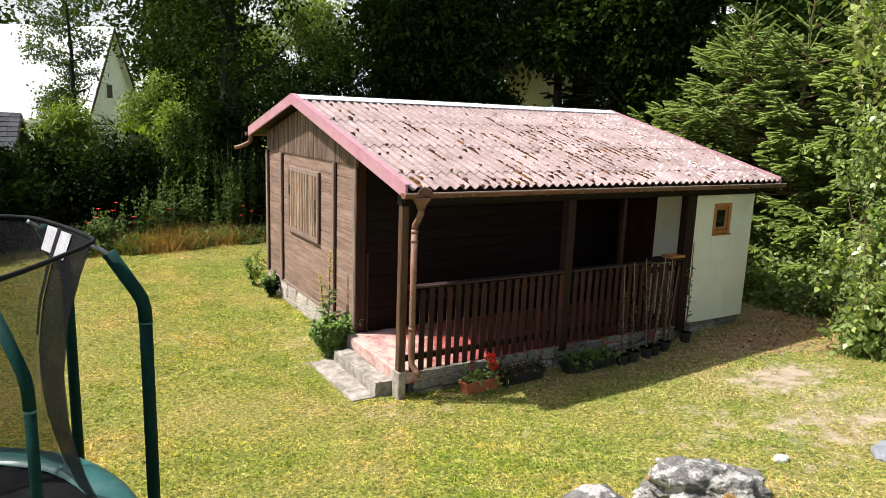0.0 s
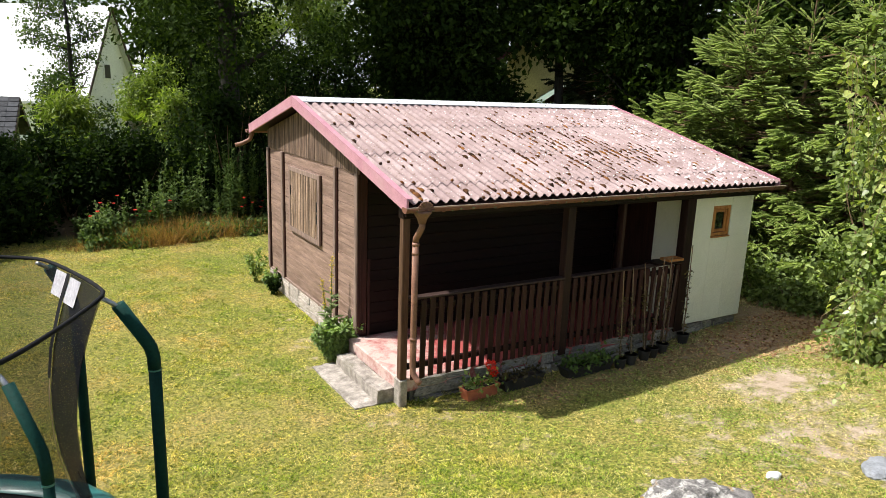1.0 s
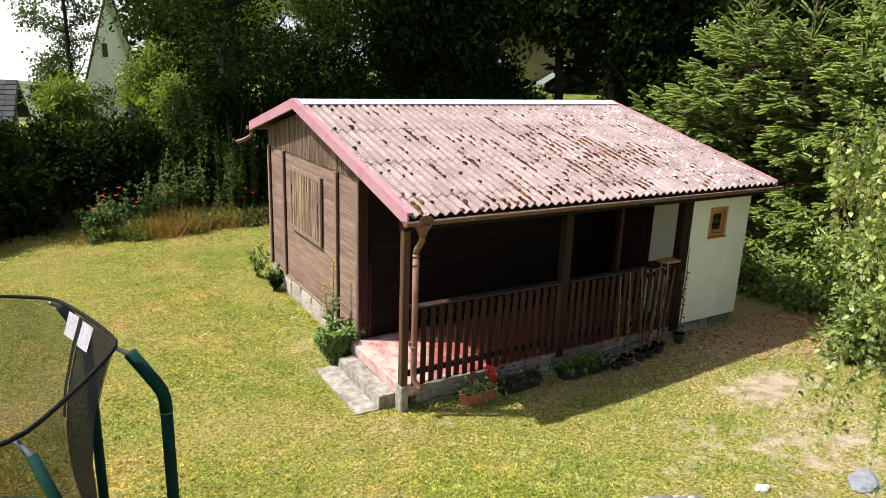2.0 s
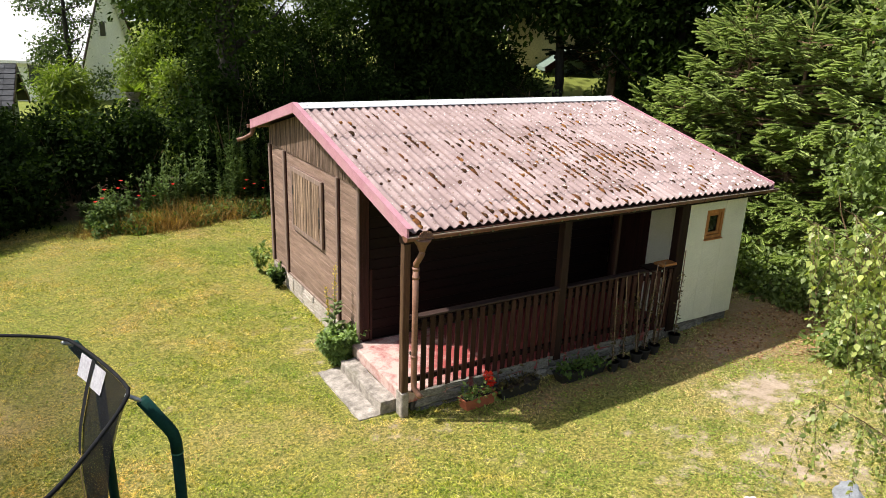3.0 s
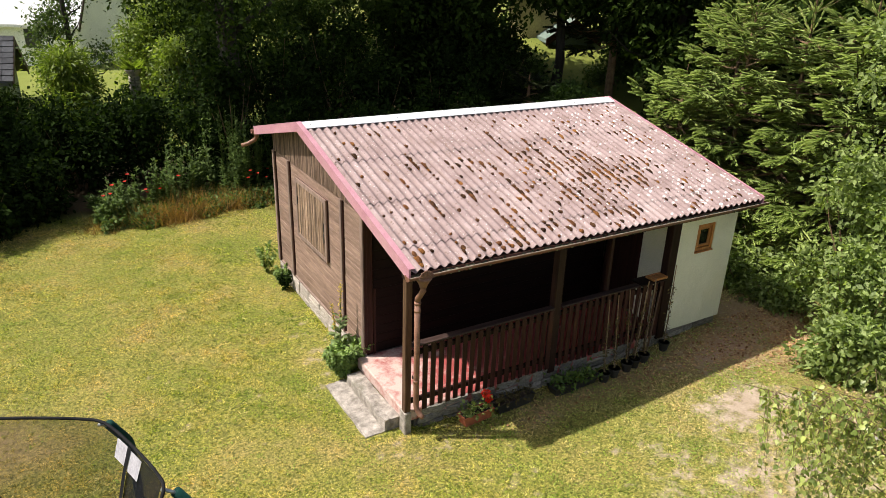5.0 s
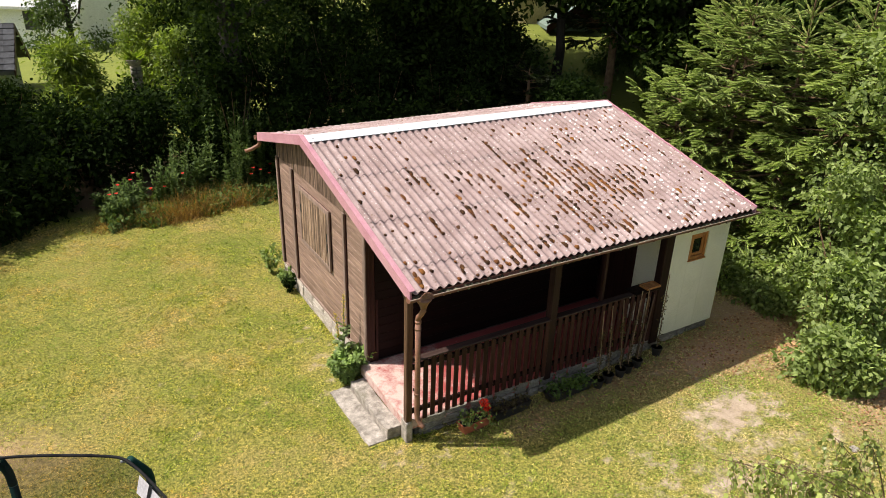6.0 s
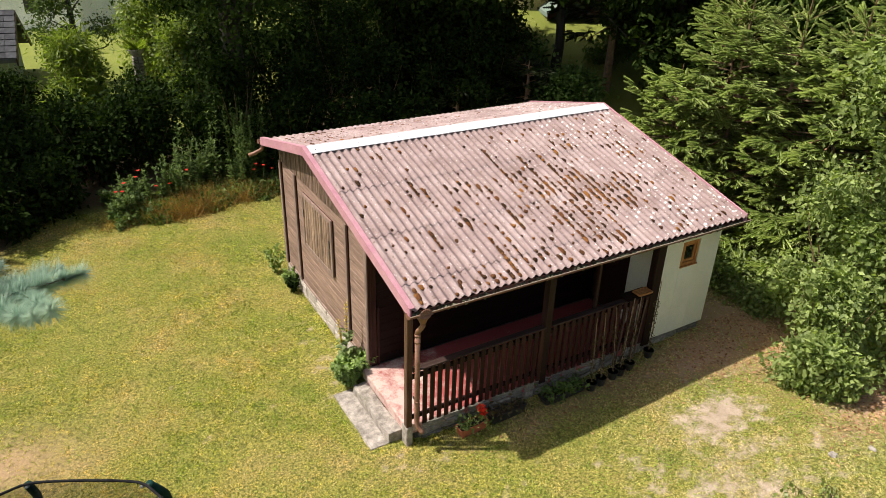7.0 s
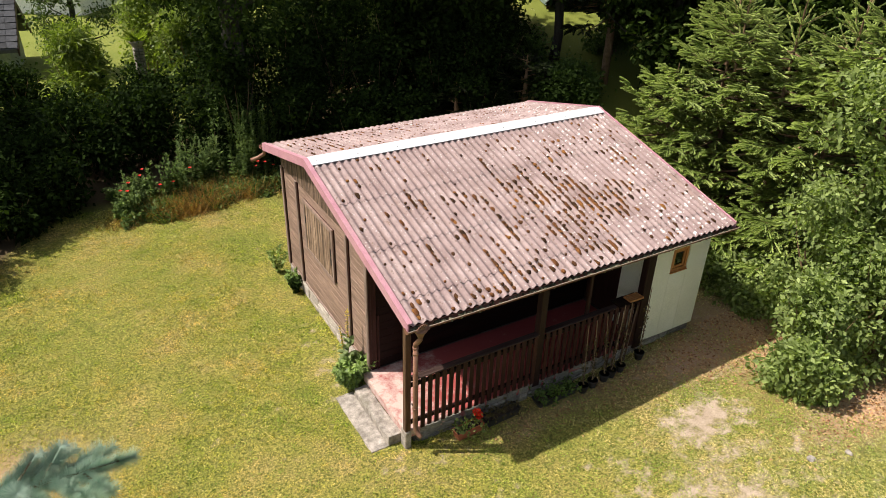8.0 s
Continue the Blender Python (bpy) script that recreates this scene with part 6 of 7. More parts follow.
# ---- plants by the cottage ----
def leafy_plant(name, seed, x, y, height, rad, count, size, leaf, label, shape=LONG, category="plant", z=None, droop=0.1, stems=8):
    """A herb: stems from one root, leaves all along them."""
    rng = np.random.default_rng(seed)
    g = float(ground_height(x, y)) if z is None else z
    t = empty(name, (x, y, g), label, category)
    bm = bmesh.new()
    P, D = [], []
    for k in range(stems):
        a = 6.283 * (k + 0.5 * rng.random()) / stems
        r = rad * (0.35 + 0.65 * rng.random())
        h = height * (0.6 + 0.4 * rng.random())
        b, e = np.array([x, y, g]), np.array([x + r * math.cos(a), y + r * math.sin(a), g + h])
        m = (b + e) / 2 + np.array([0, 0, 0.18 * h])
        tube([b, m, e], [0.006, 0.005, 0.002], 4, bm)
        for j in range(count // stems):
            s = 0.12 + 0.88 * rng.random() ** 0.8
            P.append((1 - s) ** 2 * b + 2 * s * (1 - s) * m + s * s * e)
            w = rng.normal(size=3) + np.array([math.cos(a), math.sin(a), 0.15 - droop])
            D.append(w)
    part("stalk", bm, M["leaf_weed"], t)
    P, D = np.array(P), np.array(D)
    ups = rng.normal(size=(len(P), 3)) * 0.5 + np.array([0, 0, 1.0])
    v, f = spread(*shape, P, frames_of(D, ups), size * (0.7 + 0.6 * rng.random(len(P))))
    under(bulk("foliage", v, f, M[leaf]), t)
    return t


M["leaf_plant"] = foliage("leaf_plant", (0.11, 0.18, 0.045), (0.26, 0.36, 0.11), 0.5, 0.3)
M["leaf_wilted"] = foliage("leaf_wilted", (0.06, 0.05, 0.02), (0.13, 0.10, 0.045), 0.8, 0.2)
M["grey_stone"] = surface("grey_stone", (0.15, 0.16, 0.17), (0.26, 0.275, 0.29), 6, 60, 0.85, 0, 0.4, vary=0)
M["leaf_mullein"] = foliage("leaf_mullein", (0.12, 0.17, 0.06), (0.22, 0.28, 0.12), 0.8, 0.25)
WIDE = ([(0, 0, 0), (0.2, 0.35, 0.05), (0.16, 0.7, 0.02), (0, 1.0, -0.12), (-0.16, 0.7, 0.02), (-0.2, 0.35, 0.05)], [(0, 1, 5), (1, 2, 5), (2, 4, 5), (2, 3, 4)])
leafy_plant("bushy_plant", 31, -0.06, 1.84, 0.50, 0.37, 2600, 0.085, "leaf_plant", "dark green bushy perennial with pointed leaves beside the step", WIDE, stems=16)
leafy_plant("bushy_plant", 32, 0.06, 1.95, 0.52, 0.20, 380, 0.11, "leaf_plant", "dark green perennial against the cottage wall", WIDE, stems=9)
leafy_plant("climbing_plant", 33, 0.10, 5.35, 0.38, 0.16, 300, 0.075, "leaf_plant", "low dark creeper at the foot of the gable wall", LEAF, stems=8)
leafy_plant("climbing_plant", 34, -0.02, 5.95, 0.6, 0.25, 260, 0.085, "leaf_shrub", "pale green leafy plant by the cottage corner", LEAF, stems=9)
leafy_plant("climbing_plant", 35, 0.08, 5.05, 0.32, 0.16, 160, 0.09, "leaf_hedge_shaded", "low dark creeper at the foot of the gable wall", LEAF, stems=6)


def mullein():
    rng = np.random.default_rng(12)
    x, y = -0.02, 2.12
    g = float(ground_height(x, y))
    t = empty("mullein", (x, y, g), "tall mullein with a yellow flower spike and pale woolly leaves", "plant")
    for h, dx, dy in ((1.36, 0.05, 0.05), (1.02, -0.07, 0.12)):
        part("stalk", tube([(x, y, g), (x + dx * 0.5, y + dy * 0.5, g + h * 0.5), (x + dx, y + dy, g + h)], [0.013, 0.010, 0.004], 6), M["leaf_mullein"], t)
        n = 170
        s = 1 - 0.42 * rng.random(n)
        p = np.stack([x + dx * s, y + dy * s, g + h * s], 1) + 0.014 * rng.normal(size=(n, 3))
        v, f = spread(*LEAF2, p, frames_of(rng.normal(size=(n, 3)) + [0, 0, 0.5], rng.normal(size=(n, 3))), np.full(n, 0.026))
        under(bulk("flower_spike", v, f, M["petal_yellow"]), t)
    n = 46
    s = rng.random(n) ** 1.2 * 0.62
    a = rng.random(n) * 6.283
    p = np.stack([x + 0.03 * s, y + 0.03 * s, g + 1.36 * s], 1)
    d = np.stack([np.cos(a), np.sin(a), 0.25 + 0.3 * rng.random(n)], 1)
    v, f = spread(*WIDE, p, frames_of(d, np.tile([0, 0, 1.0], (n, 1))), 0.30 * (1 - 0.9 * s))
    under(bulk("foliage", v, f, M["leaf_mullein"]), t)


mullein()


# ---- boxes and pots along the porch ----
def trough(name, x, y, turn, ln, wd, ht, material, label, seed, leaf, count, size, flowers=0):
    """A tapered planter with a rim, soil, and what grows in it."""
    g = float(ground_height(x, y))
    t = empty(name, (x, y, g), label, "planter", "planters along the porch")
    m = pose(x, y, g, 0, 0, turn)
    bm = bmesh.new()
    rings = []
    for z, k, inset in ((0.0, 0.86, 0), (ht - 0.02, 1.0, 0), (ht - 0.02, 1.05, 0), (ht, 1.05, 0), (ht, 0.94, 0), (ht - 0.03, 0.92, 0)):
        rings.append([bm.verts.new(m @ Vector((sx * ln / 2 * (k if k < 1 else 1 + (k - 1) * wd / ln), sy * wd / 2 * k, z))) for sx, sy in ((-1, -1), (1, -1), (1, 1), (-1, 1))])
    for a, b in zip(rings, rings[1:]):
        for k in range(4):
            bm.faces.new((a[k], a[(k + 1) % 4], b[(k + 1) % 4], b[k]))
    bm.faces.new(rings[0])
    part("tub", bm, material, t)
    bm = bmesh.new()
    vs = [bm.verts.new(m @ Vector((sx * ln / 2 * 0.93, sy * wd / 2 * 0.9, ht - 0.025))) for sx, sy in ((-1, -1), (1, -1), (1, 1), (-1, 1))]
    bm.faces.new(vs)
    part("soil", bm, M["soil"], t)
    rng = np.random.default_rng(seed)
    n = count
    lx = (rng.random(n) - 0.5) * ln * 0.95
    p = np.stack([lx, rng.normal(size=n) * wd * 0.42 - 0.02, ht + np.abs(rng.normal(size=n)) * 0.07 - 0.05 * (rng.random(n) < 0.3)], 1)
    p = np.array([tuple(m @ Vector(q)) for q in p])
    v, f = spread(*LEAF, p, frames_of(rng.normal(size=(n, 3)) + [0, 0, 0.3], rng.normal(size=(n, 3)) * 0.6 + [0, 0, 1]), size * (0.6 + 0.8 * rng.random(n)))
    under(bulk("foliage", v, f, M[leaf]), t)
    for k in range(flowers):
        c = m @ Vector((ln * (0.28 + 0.10 * k), -0.02, ht + 0.24 - 0.10 * k))
        part("flower_stalk", tube([m @ Vector((ln * 0.25, 0, ht - 0.02)), c], 0.004, 5), M["leaf_weed"], t)
        n = 70
        d = rng.normal(size=(n, 3))
        d /= np.linalg.norm(d, axis=1, keepdims=True)
        v, f = spread(*LEAF2, np.array(c) + d * 0.035, frames_of(d + 0.6 * rng.normal(size=(n, 3)), d), np.full(n, 0.045))
        under(bulk("blossom", v, f, M["petal_red"]), t)
    return t


trough("flower_trough", 1.08, 0.00, 4, 0.50, 0.17, 0.15, M["terracotta"], "terracotta trough with a red geranium", 51, "leaf_shrub", 170, 0.06, 2)
trough("flower_trough", 1.72, 0.02, 3, 0.66, 0.17, 0.15, M["black_plastic"], "dark plastic trough with sparse wilted plants", 52, "leaf_wilted", 150, 0.06)
trough("flower_trough", 2.78, -0.02, 2, 0.85, 0.19, 0.15, M["black_plastic"], "dark plastic trough overgrown with trailing leaves", 53, "leaf_weed", 380, 0.06)


def cane_pot(x, y, h, seed, lean):
    """A round pot with a bamboo cane and a dry climber wound round it."""
    rng = np.random.default_rng(seed)
    g = float(ground_height(x, y))
    t = empty("pot", (x, y, g), "black plant pot with a bamboo cane and a withered climber", "plant pot", "pots along the porch")
    part("tub", tube([(x, y, g), (x, y, g + 0.13), (x, y, g + 0.13), (x, y, g + 0.15), (x, y, g + 0.15), (x, y, g + 0.12)], [0.062, 0.085, 0.092, 0.092, 0.08, 0.078], 16), M["black_plastic"], t)
    part("soil", tube([(x, y, g + 0.118), (x, y, g + 0.126)], 0.079, 14), M["soil"], t)
    top = (x + lean, y + 0.04, g + h)
    part("cane", tube([(x, y, g + 0.1), top], 0.0075, 7), M["bamboo"], t, "straight bamboo cane")
    n = 90
    s = rng.random(n) * 0.8
    pts = [(x + lean * q + 0.014 * math.cos(16 * q), y + 0.04 * q + 0.014 * math.sin(16 * q), g + 0.12 + (h - 0.2) * q) for q in np.linspace(0, 0.85, 30)]
    part("vine", tube(pts, 0.004, 4), M["leaf_wilted"], t)
    p = np.array([(x + lean * q, y + 0.04 * q, g + 0.12 + (h - 0.2) * q) for q in s]) + 0.022 * rng.normal(size=(n, 3))
    v, f = spread(*LEAF2, p, frames_of(rng.normal(size=(n, 3)) + [0, 0, -0.6], rng.normal(size=(n, 3))), 0.042 * (0.6 + 0.8 * rng.random(n)))
    under(bulk("foliage", v, f, M["leaf_wilted"]), t)


for i, (px, py, ph, ln) in enumerate([(3.30, -0.12, 1.36, -0.05), (3.52, -0.10, 1.38, -0.08), (3.80, -0.08, 1.40, -0.12), (3.98, -0.06, 1.44, 0.10), (4.20, -0.04, 1.42, 0.05), (4.70, 0.02, 1.48, 0.03)]):
    cane_pot(px, py, ph, 300 + i, ln)


def feeder():
    """A small open tray of bright wood on the handrail."""
    x, y, z = 4.50, FRONT + 0.012, 1.097
    t = empty("bird_tray", (x, y, z), "small bright wooden feeding tray on the porch handrail", "bird feeder")
    part("base", block(x - 0.14, x + 0.14, y - 0.08, y + 0.08, z, z + 0.012, 0.002), M["window_wood"], t)
    for a in ((x - 0.14, x + 0.14, y - 0.09, y - 0.078), (x - 0.14, x + 0.14, y + 0.078, y + 0.09), (x - 0.15, x - 0.138, y - 0.09, y + 0.09), (x + 0.138, x + 0.15, y - 0.09, y + 0.09)):
        part("edge", block(*a, z, z + 0.035, 0.002), M["window_wood"], t)
    for k in range(4):
        part("slat", block(x - 0.136, x + 0.136, y - 0.07 + 0.038 * k, y - 0.045 + 0.038 * k, z + 0.014, z + 0.022, 0.002), M["window_wood"], t)


feeder()


def lath(x, lean):
    """A pale lath leaning on the front of the railing."""
    y = FRONT - 0.035
    g = float(ground_height(x, y - 0.05))
    bm = prism([(y - 0.055, g), (y - 0.035, g), (y, 0.96), (y - 0.018, 0.96)], -0.011, 0.011)
    for v in bm.verts:
        v.co.x += x + lean * (v.co.z - g)
    bmesh.ops.bevel(bm, geom=bm.edges[:], offset=0.002, segments=1, affect="EDGES")
    tagged(new("lath", as_mesh("lath", bm, M["lath_wood"])), "thin weathered grey-brown lath leaning on the porch railing", "lath", "laths on the railing")


M["lath_wood"] = wood("lath_wood", (0.075, 0.045, 0.030), (0.17, 0.115, 0.08), 2, 0.7, 0.3, 0.2)
for lx, ll in ((4.02, 0.10), (4.14, 0.14), (4.34, 0.10), (4.44, 0.12)):
    lath(lx, ll)


M["leaf_bed"] = foliage("leaf_bed", (0.045, 0.085, 0.020), (0.125, 0.180, 0.046), 0.65, 0.3, 0.2)


# ---- flower bed at the lawn's far end ----
def tall_weed(seed, x, y, h):
    rng = np.random.default_rng(seed)
    g = float(ground_height(x, y))
    t = empty("tall_weed", (x, y, g), "tall green thistle-like weed in the wild flower bed", "weed", "tall weeds of the bed")
    bm = bmesh.new()
    P, D, S = [], [], []
    for k in range(4):
        a = 6.283 * rng.random()
        r = 0.05 + 0.14 * rng.random()
        hh = h * (0.62 + 0.38 * rng.random()) if k else h
        b, e = np.array([x, y, g]), np.array([x + r * math.cos(a), y + r * math.sin(a), g + hh])
        tube([b, (b + e) / 2 + 0.02 * rng.normal(size=3), e], [0.008, 0.006, 0.002], 4, bm)
        for j in range(34):
            s = 0.08 + 0.92 * rng.random()
            P.append(b + (e - b) * s)
            q = 6.283 * rng.random()
            D.append([math.cos(q), math.sin(q), 0.35 + 0.5 * s])
            S.append((0.20 - 0.12 * s) * (0.6 + 0.7 * rng.random()))
    part("stalk", bm, M["leaf_bed"], t)
    P, D = np.array(P), np.array(D)
    v, f = spread(*WIDE, P, frames_of(D, np.tile([0.05, 0, 1.0], (len(P), 1))), np.array(S))
    under(bulk("foliage", v, f, M["leaf_bed"]), t)


def poppy(seed, x, y, h):
    rng = np.random.default_rng(seed)
    g = float(ground_height(x, y))
    t = empty("poppy", (x, y, g), "red poppy in flower in the wild bed", "flower", "poppies of the bed")
    e = (x + 0.05 * rng.normal(), y + 0.05 * rng.normal(), g + h)
    part("stalk", tube([(x, y, g), e], 0.004, 4), M["leaf_weed"], t)
    n = 7
    a = np.arange(n) * 6.283 / n
    d = np.stack([np.cos(a), np.sin(a), np.full(n, 0.7)], 1)
    v, f = spread([(0, 0, 0), (0.5, 0.6, 0.1), (0, 1, -0.1), (-0.5, 0.6, 0.1)], [(0, 1, 2), (0, 2, 3)], np.tile(e, (n, 1)), frames_of(d, np.tile([0, 0, 1.0], (n, 1))), np.full(n, 0.055))
    under(bulk("blossom", v, f, M["petal_red"]), t)


def flower_bed():
    rng = np.random.default_rng(77)
    for k in range(66):
        u = rng.random()
        x = -2.7 + 4.5 * u
        y = 10.1 + 0.10 * x + 0.35 * min(u / 0.4, 1.0) + 1.2 * rng.random()
        tall_weed(500 + k, x, y, (0.8 + 1.3 * rng.random()) * (0.24 + 0.93 * min(u / 0.7, 1.0)))
    for k in range(15):
        x = rng.normal(1.15, 0.28) if k < 6 else rng.normal(-2.0, 0.35) if k < 12 else rng.uniform(-1.5, 0.8)
        poppy(600 + k, x, 9.9 + 0.1 * x + 0.8 * rng.random(), 0.45 + 0.55 * rng.random())
    n, tufts = 7000, 34
    tx = rng.normal(-0.75, 0.8, tufts)
    ty = 9.74 + 0.10 * tx + 0.5 * np.abs(rng.normal(size=tufts)) - 0.12 * rng.random(tufts)
    pick = rng.integers(0, tufts, n)
    x, y = tx[pick] + 0.30 * rng.normal(size=n), ty[pick] + 0.20 * rng.normal(size=n)
    p = np.stack([x, y, ground_height(x, y)], 1)
    d = np.stack([0.6 * rng.normal(size=n), 0.6 * rng.normal(size=n) - 0.2, np.full(n, 1.0)], 1)
    s = np.stack([np.full(n, 0.014), (0.12 + 0.46 * rng.random(n)) * (0.4 + rng.random(tufts)[pick]), np.ones(n)], 1)
    v, f = spread(*BLADE, p, frames_of(d, rng.normal(size=(n, 3))), s)
    tagged(bulk("dry_grass", v, f, M["leaf_dry"]), "dry orange-brown grass along the flower bed", "grass", kind="stuff")
    n = 11000
    x = -2.6 + 4.6 * rng.random(n)
    y = 9.62 + 0.10 * x + 0.16 * np.sin(5 * x) + 1.5 * rng.random(n)
    p = np.stack([x, y, ground_height(x, y) + 0.30 * rng.random(n) ** 1.6 * np.clip((y - 9.4 - 0.1 * x) / 0.5, 0.2, 1)], 1)
    v, f = spread(*LEAF2, p, frames_of(rng.normal(size=(n, 3)) + [0, 0, 0.4], rng.normal(size=(n, 3)) * 0.6 + [0, 0, 1]), 0.09 * (0.6 + 0.8 * rng.random(n)))
    tagged(bulk("bed_foliage", v, f, M["leaf_bed"]), "low green herbs covering the flower bed", "plants", kind="stuff")


flower_bed()


# ---- stones in the lawn ----
def lichen_stone():
    m, n, l, b = nodes_of("lichen_stone")
    pos = n.new("ShaderNodeNewGeometry").outputs["Position"]
    broad, mid, fine = noise_tex(n, l, pos, 6.5, 6, 0.68), noise_tex(n, l, pos, 14, 5, 0.7), noise_tex(n, l, pos, 70, 3)
    c = ramp(n, l, mid, [(0.3, (0.09, 0.085, 0.08)), (0.7, (0.27, 0.255, 0.235))])
    c = mix_col(n, l, ramp(n, l, broad, [(0.505, (0, 0, 0)), (0.55, (0.9, 0.9, 0.9))]), c, (0.46, 0.445, 0.405))
    rust = noise_tex(n, l, pos, 2.6, 4, 0.6)
    c = mix_col(n, l, ramp(n, l, rust, [(0.57, (0, 0, 0)), (0.62, (0.9, 0.9, 0.9))]), c, (0.28, 0.15, 0.025))
    c = mix_col(n, l, 0.9, c, ramp(n, l, fine, [(0.25, (0.5, 0.5, 0.5)), (0.75, (1.3, 1.3, 1.3))]), "MULTIPLY")
    l.new(c, b.inputs["Base Color"])
    b.inputs["Roughness"].default_value = 0.95
    b.inputs["Specular IOR Level"].default_value = 0.15
    bump(n, l, b, mid, 1.0, 0.03)
    return m


M["lichen_stone"] = lichen_stone()


def boulder(name, x, y, sx, sy, sz, seed, material, label, sink=0.3, tilt=(0, 0, 0)):
    bm = bmesh.new()
    bmesh.ops.create_icosphere(bm, subdivisions=5 if sx > 0.3 else 3, radius=1)
    o = Vector((seed * 3.7, seed, 0))
    for v in bm.verts:
        p = v.co.copy()
        cell = noise.voronoi(p * 1.3 + o)[0]
        v.co *= 0.92 + 0.40 * noise.noise(p * 1.1 + o) + 0.42 * min(0.5, cell[1] - cell[0]) + 0.10 * abs(noise.noise(p * 3.5 + o)) + 0.07 * noise.noise(p * 5 + o) + 0.04 * noise.noise(p * 11 + o) + 0.02 * noise.noise(p * 24 + o)
        v.co *= 1 + 0.10 * round(2.6 * noise.noise(p * 2.1 + o * 2)) / 2.6
        v.co = Vector((v.co.x * sx, v.co.y * sy, v.co.z * sz))
    ob = new(name, as_mesh(name, bm, material, False))
    ob.matrix_basis = pose(x, y, float(ground_height(x, y)) + sz * (0.5 - sink), *tilt)
    return tagged(ob, label, "boulder" if sx > 0.3 else "stone")


boulder("boulder", 0.90, -3.32, 0.43, 0.31, 0.235, 2, M["lichen_stone"], "lichen-covered grey boulder with rusty patches in the lawn", 0.25, (0, 6, -25))
boulder("boulder", 0.12, -3.02, 0.26, 0.20, 0.13, 5, M["lichen_stone"], "small flat lichen-covered rock beside the boulder", 0.35, (0, 0, 10))
boulder("stone", 2.02, -3.24, 0.075, 0.05, 0.045, 7, M["white_metal"], "small white stone lying on the lawn", 0.1)
boulder("stone", 4.87, -3.19, 0.075, 0.05, 0.020, 11, M["concrete"], "flat pale stone lying in the worn lawn", 0.1, (0, 0, 15))
boulder("stone", 5.42, -3.40, 0.06, 0.045, 0.018, 12, M["concrete"], "flat pale stone lying in the worn lawn", 0.1, (0, 0, 70))
boulder("stone", 2.82, -3.70, 0.20, 0.13, 0.055, 9, M["grey_stone"], "flat blue-grey stone at the edge of the path", 0.2, (0, 0, 30))


# ---- neighbours ----
M["far_white"] = surface("far_white", (0.78, 0.78, 0.77), (0.87, 0.87, 0.86), 1, 20, 0.9, 0, 0.1, vary=0)
M["far_roof"] = surface("far_roof", (0.60, 0.60, 0.60), (0.75, 0.75, 0.75), 1, 12, 0.5, 0, 0.1, vary=0)
M["far_yellow"] = surface("far_yellow", (0.46, 0.40, 0.20), (0.54, 0.47, 0.25), 1, 20, 0.9, 0, 0.1, vary=0)
M["far_mint"] = surface("far_mint", (0.13, 0.18, 0.145), (0.18, 0.24, 0.20), 1, 20, 0.9, 0, 0.1, vary=0)
M["shed_wall"] = surface("shed_wall", (0.22, 0.26, 0.22), (0.32, 0.36, 0.31), 2, 20, 0.9, 0, 0.2, vary=0)
M["slate"] = surface("slate", (0.028, 0.03, 0.034), (0.065, 0.068, 0.075), 3, 30, 0.75, 0, 0.3, vary=0.3, spec=0.15)


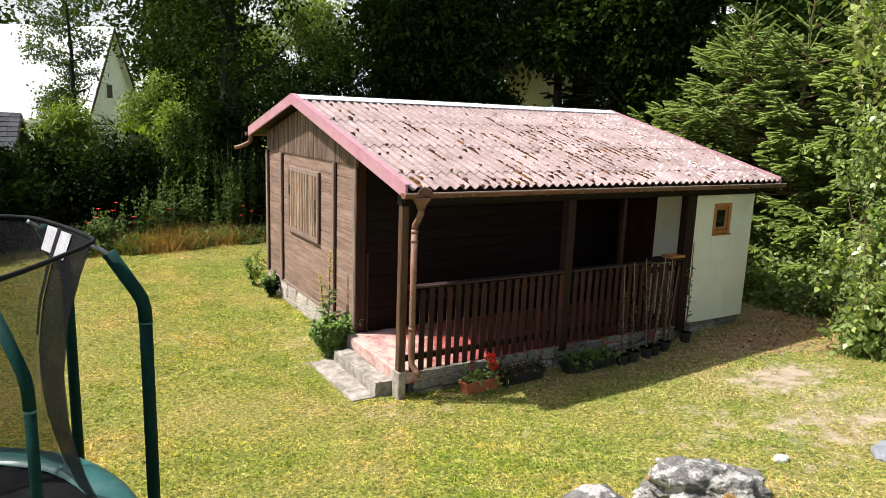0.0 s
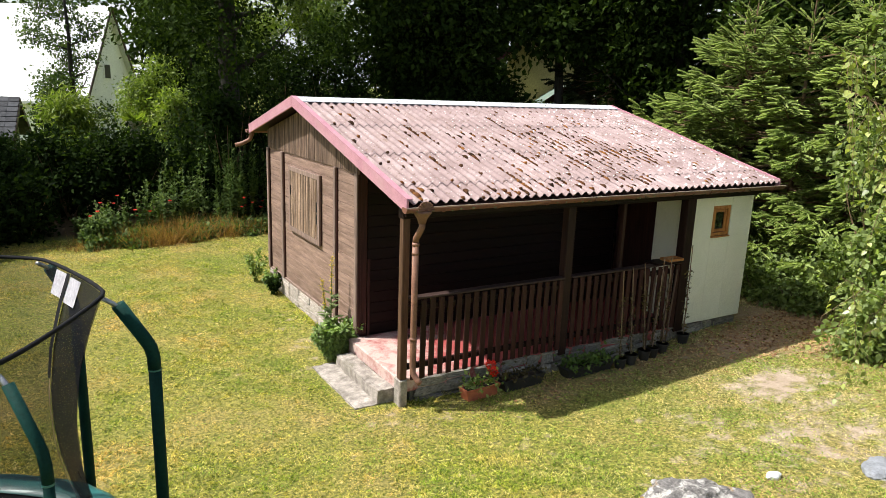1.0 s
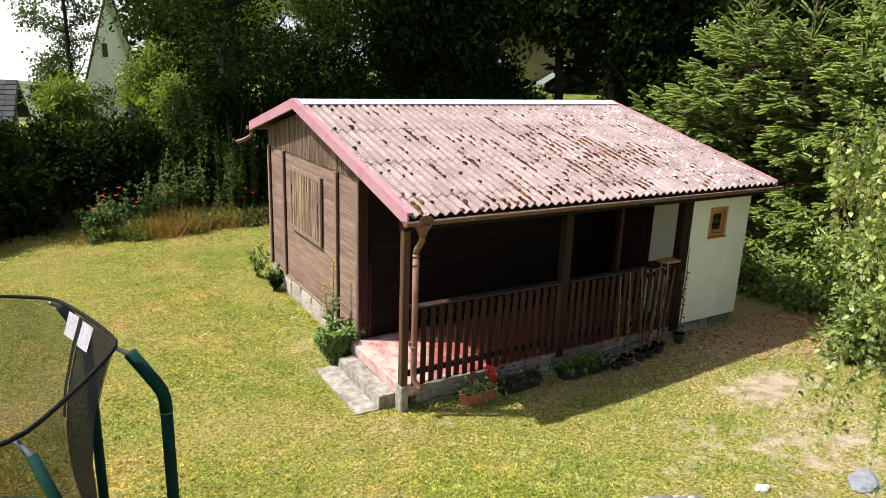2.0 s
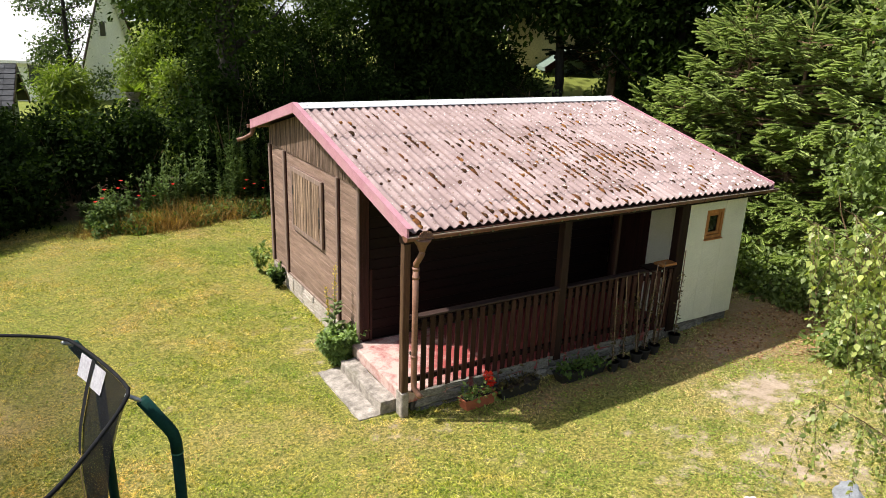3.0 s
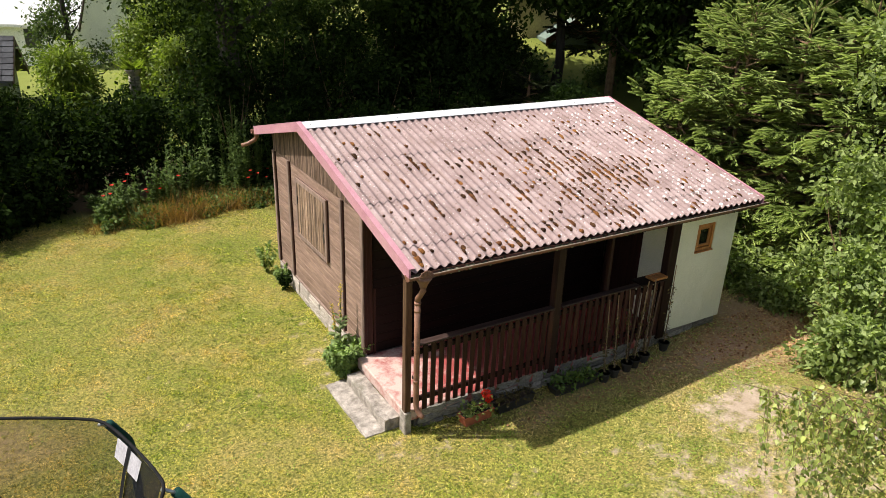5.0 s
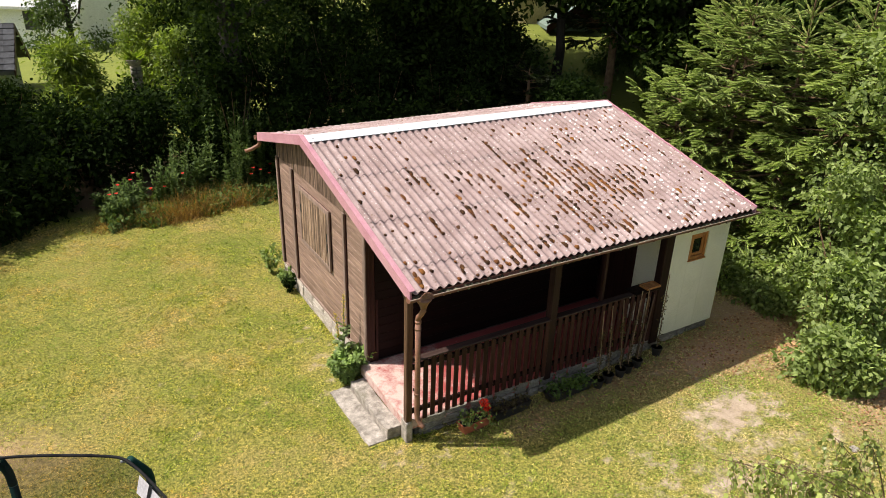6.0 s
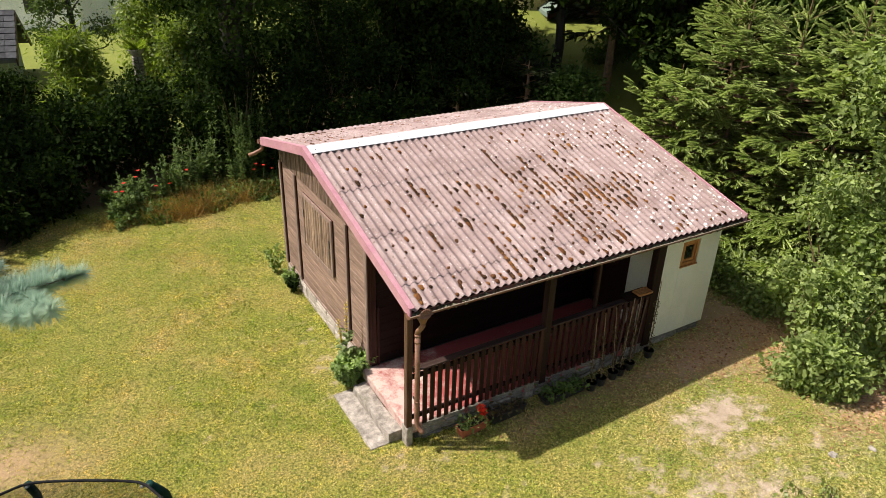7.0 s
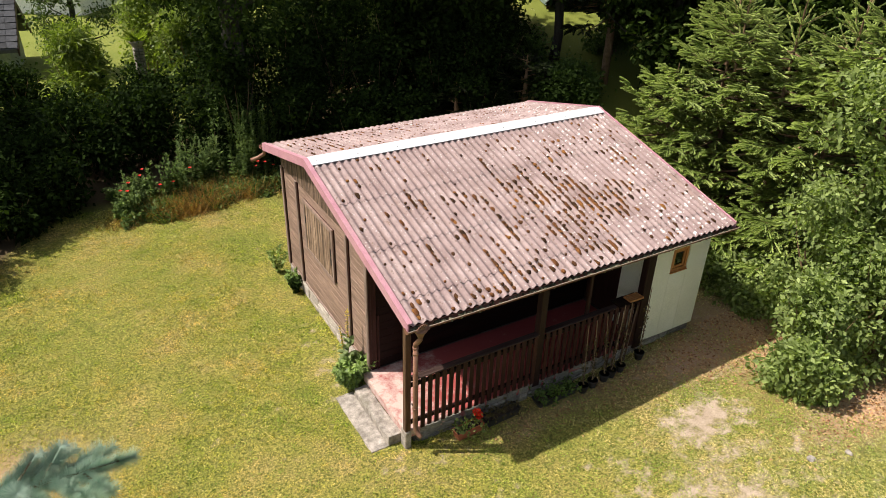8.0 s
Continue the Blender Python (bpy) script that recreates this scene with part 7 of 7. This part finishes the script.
def house(name, x, y, turn, length, width, eave, ridge, wall_m, roof_m, label, windows=(), tiles=False):
    """A gabled house: the ridge runs along its own x, the gable at x = 0 faces us. Local y is across."""
    g = float(ground_height(x, y))
    t = empty(name, (x, y, g), label, "house")
    m = pose(x, y, g, 0, 0, turn)

    def put(bm):
        bmesh.ops.transform(bm, matrix=m, verts=bm.verts[:])
        return bm
    w = width / 2
    walls = part("wall", put(prism([(-w, -0.3), (w, -0.3), (w, eave), (0, ridge - 0.15), (-w, eave)], 0, length)), wall_m, t)
    for s in (-1, 1):
        k = (ridge - eave) / w
        o = w + 0.4
        r = part("roof", put(prism([(0, ridge), (s * o, ridge - k * o), (s * o, ridge - k * o + 0.14), (0, ridge + 0.14)], -0.35, length + 0.35)), roof_m, t)
        part("verge_board", put(prism([(0, ridge - 0.12), (s * o, ridge - k * o - 0.12), (s * o, ridge - k * o + 0.15), (0, ridge + 0.15)], -0.40, -0.35)), M["dark_wood_y"], r)
        if tiles:
            rows, cols = 8, 11
            me = as_mesh("tile", prism([(-0.02, 0), (o / rows + 0.02, 0.0), (o / rows + 0.02, 0.03), (-0.02, 0.012)], -(length + 0.4) / cols / 2 + 0.006, (length + 0.4) / cols / 2 - 0.006), M["slate"])
            for i in range(rows):
                for j in range(cols):
                    ob = new("tile", me)
                    yy = o * i / rows
                    tilt = math.degrees(math.atan(k))
                    base = pose(-0.2 + (length + 0.4) * j / cols, s * yy, ridge - k * yy + 0.145, 0, 0, 0 if s > 0 else 180) @ pose(0, 0, 0, -tilt, 0, 0)
                    ob.matrix_basis = m @ base
                    ob.parent = r
    for wx, wy, wz, ww, wh in windows:
        if wx == 0:
            win = part("window", put(block(-0.06, 0.02, wy - ww / 2, wy + ww / 2, wz, wz + wh, 0.01)), M["far_white"], t)
            part("pane", put(block(-0.075, -0.062, wy - ww / 2 + 0.08, wy + ww / 2 - 0.08, wz + 0.08, wz + wh - 0.08, 0)), M["iron"], win)
        else:
            win = part("window", put(block(wx - ww / 2, wx + ww / 2, w - 0.02, w + 0.06, wz, wz + wh, 0.01)), M["far_white"], t)
            part("pane", put(block(wx - ww / 2 + 0.08, wx + ww / 2 - 0.08, w + 0.062, w + 0.075, wz + 0.08, wz + wh - 0.08, 0)), M["iron"], win)
    return t


house("house", 0.6, 37.6, 145, 13, 5.3, 2.7, 7.25, M["far_white"], M["far_roof"], "white house with a pale metal roof beyond the hedge", ((0, 0.3, 3.4, 0.7, 0.9), (2.5, 0, 0.9, 1.0, 1.1), (6.0, 0, 0.9, 1.0, 1.1)))
house("shed", -4.1, 25.5, 172, 3.6, 3.2, 1.3, 2.45, M["shed_wall"], M["slate"], "small shed with a dark tiled roof behind the hedge", (), True)
house("house", 14.0, 15.6, 51, 3.4, 2.6, 1.9, 2.8, M["far_yellow"], M["slate"], "small yellow house half hidden behind the trees")
house("shed", 14.35, 14.2, 66, 1.1, 1.3, 0.35, 0.8, M["far_mint"], M["far_mint"], "low pale green shed beside the yellow house")


def stone_urn(x, y, z):
    """A stacked stone pillar with a pale bowl and long arching leaves."""
    rng = random.Random(6)
    g = float(ground_height(x, y))
    t = empty("stone_urn", (x, y, g), "pale stone bowl with arching leaves on a stacked stone pillar", "planter")
    pillar = part("pillar", block(x - 0.13, x + 0.13, y - 0.13, y + 0.13, g - 0.05, z - 0.12, 0.01), M["mortar"], t)
    h = g
    while h < z - 0.22:
        for k in range(2):
            ob = new("stone", stone_mesh(rng, 0.17, 0.30, 0.11, M["plinth_stone"], 0.05))
            ob.matrix_basis = pose(x - 0.085 + 0.17 * k, y, h + 0.06)
            ob.parent = pillar
        h += 0.115
    part("bowl", tube([(x, y, z - 0.12), (x, y, z - 0.08), (x, y, z + 0.08), (x, y, z + 0.13), (x, y, z + 0.13), (x, y, z + 0.05)], [0.12, 0.15, 0.25, 0.27, 0.23, 0.21], 18), M["pale_stone"], t, "pale rounded bowl", True)
    nrg = np.random.default_rng(6)
    n = 120
    a = nrg.random(n) * 6.283
    d = np.stack([np.cos(a), np.sin(a), 0.5 + 1.3 * nrg.random(n)], 1)
    v, f = spread(*LONG, np.tile([x, y, z + 0.05], (n, 1)) + 0.06 * nrg.normal(size=(n, 3)), frames_of(d, np.tile([0, 0, 1.0], (n, 1))), np.stack([np.full(n, 0.16), 0.35 + 0.3 * nrg.random(n), np.full(n, 0.4)], 1))
    under(bulk("foliage", v, f, M["leaf_bright"]), t)


stone_urn(-0.42, 19.0, 1.9)
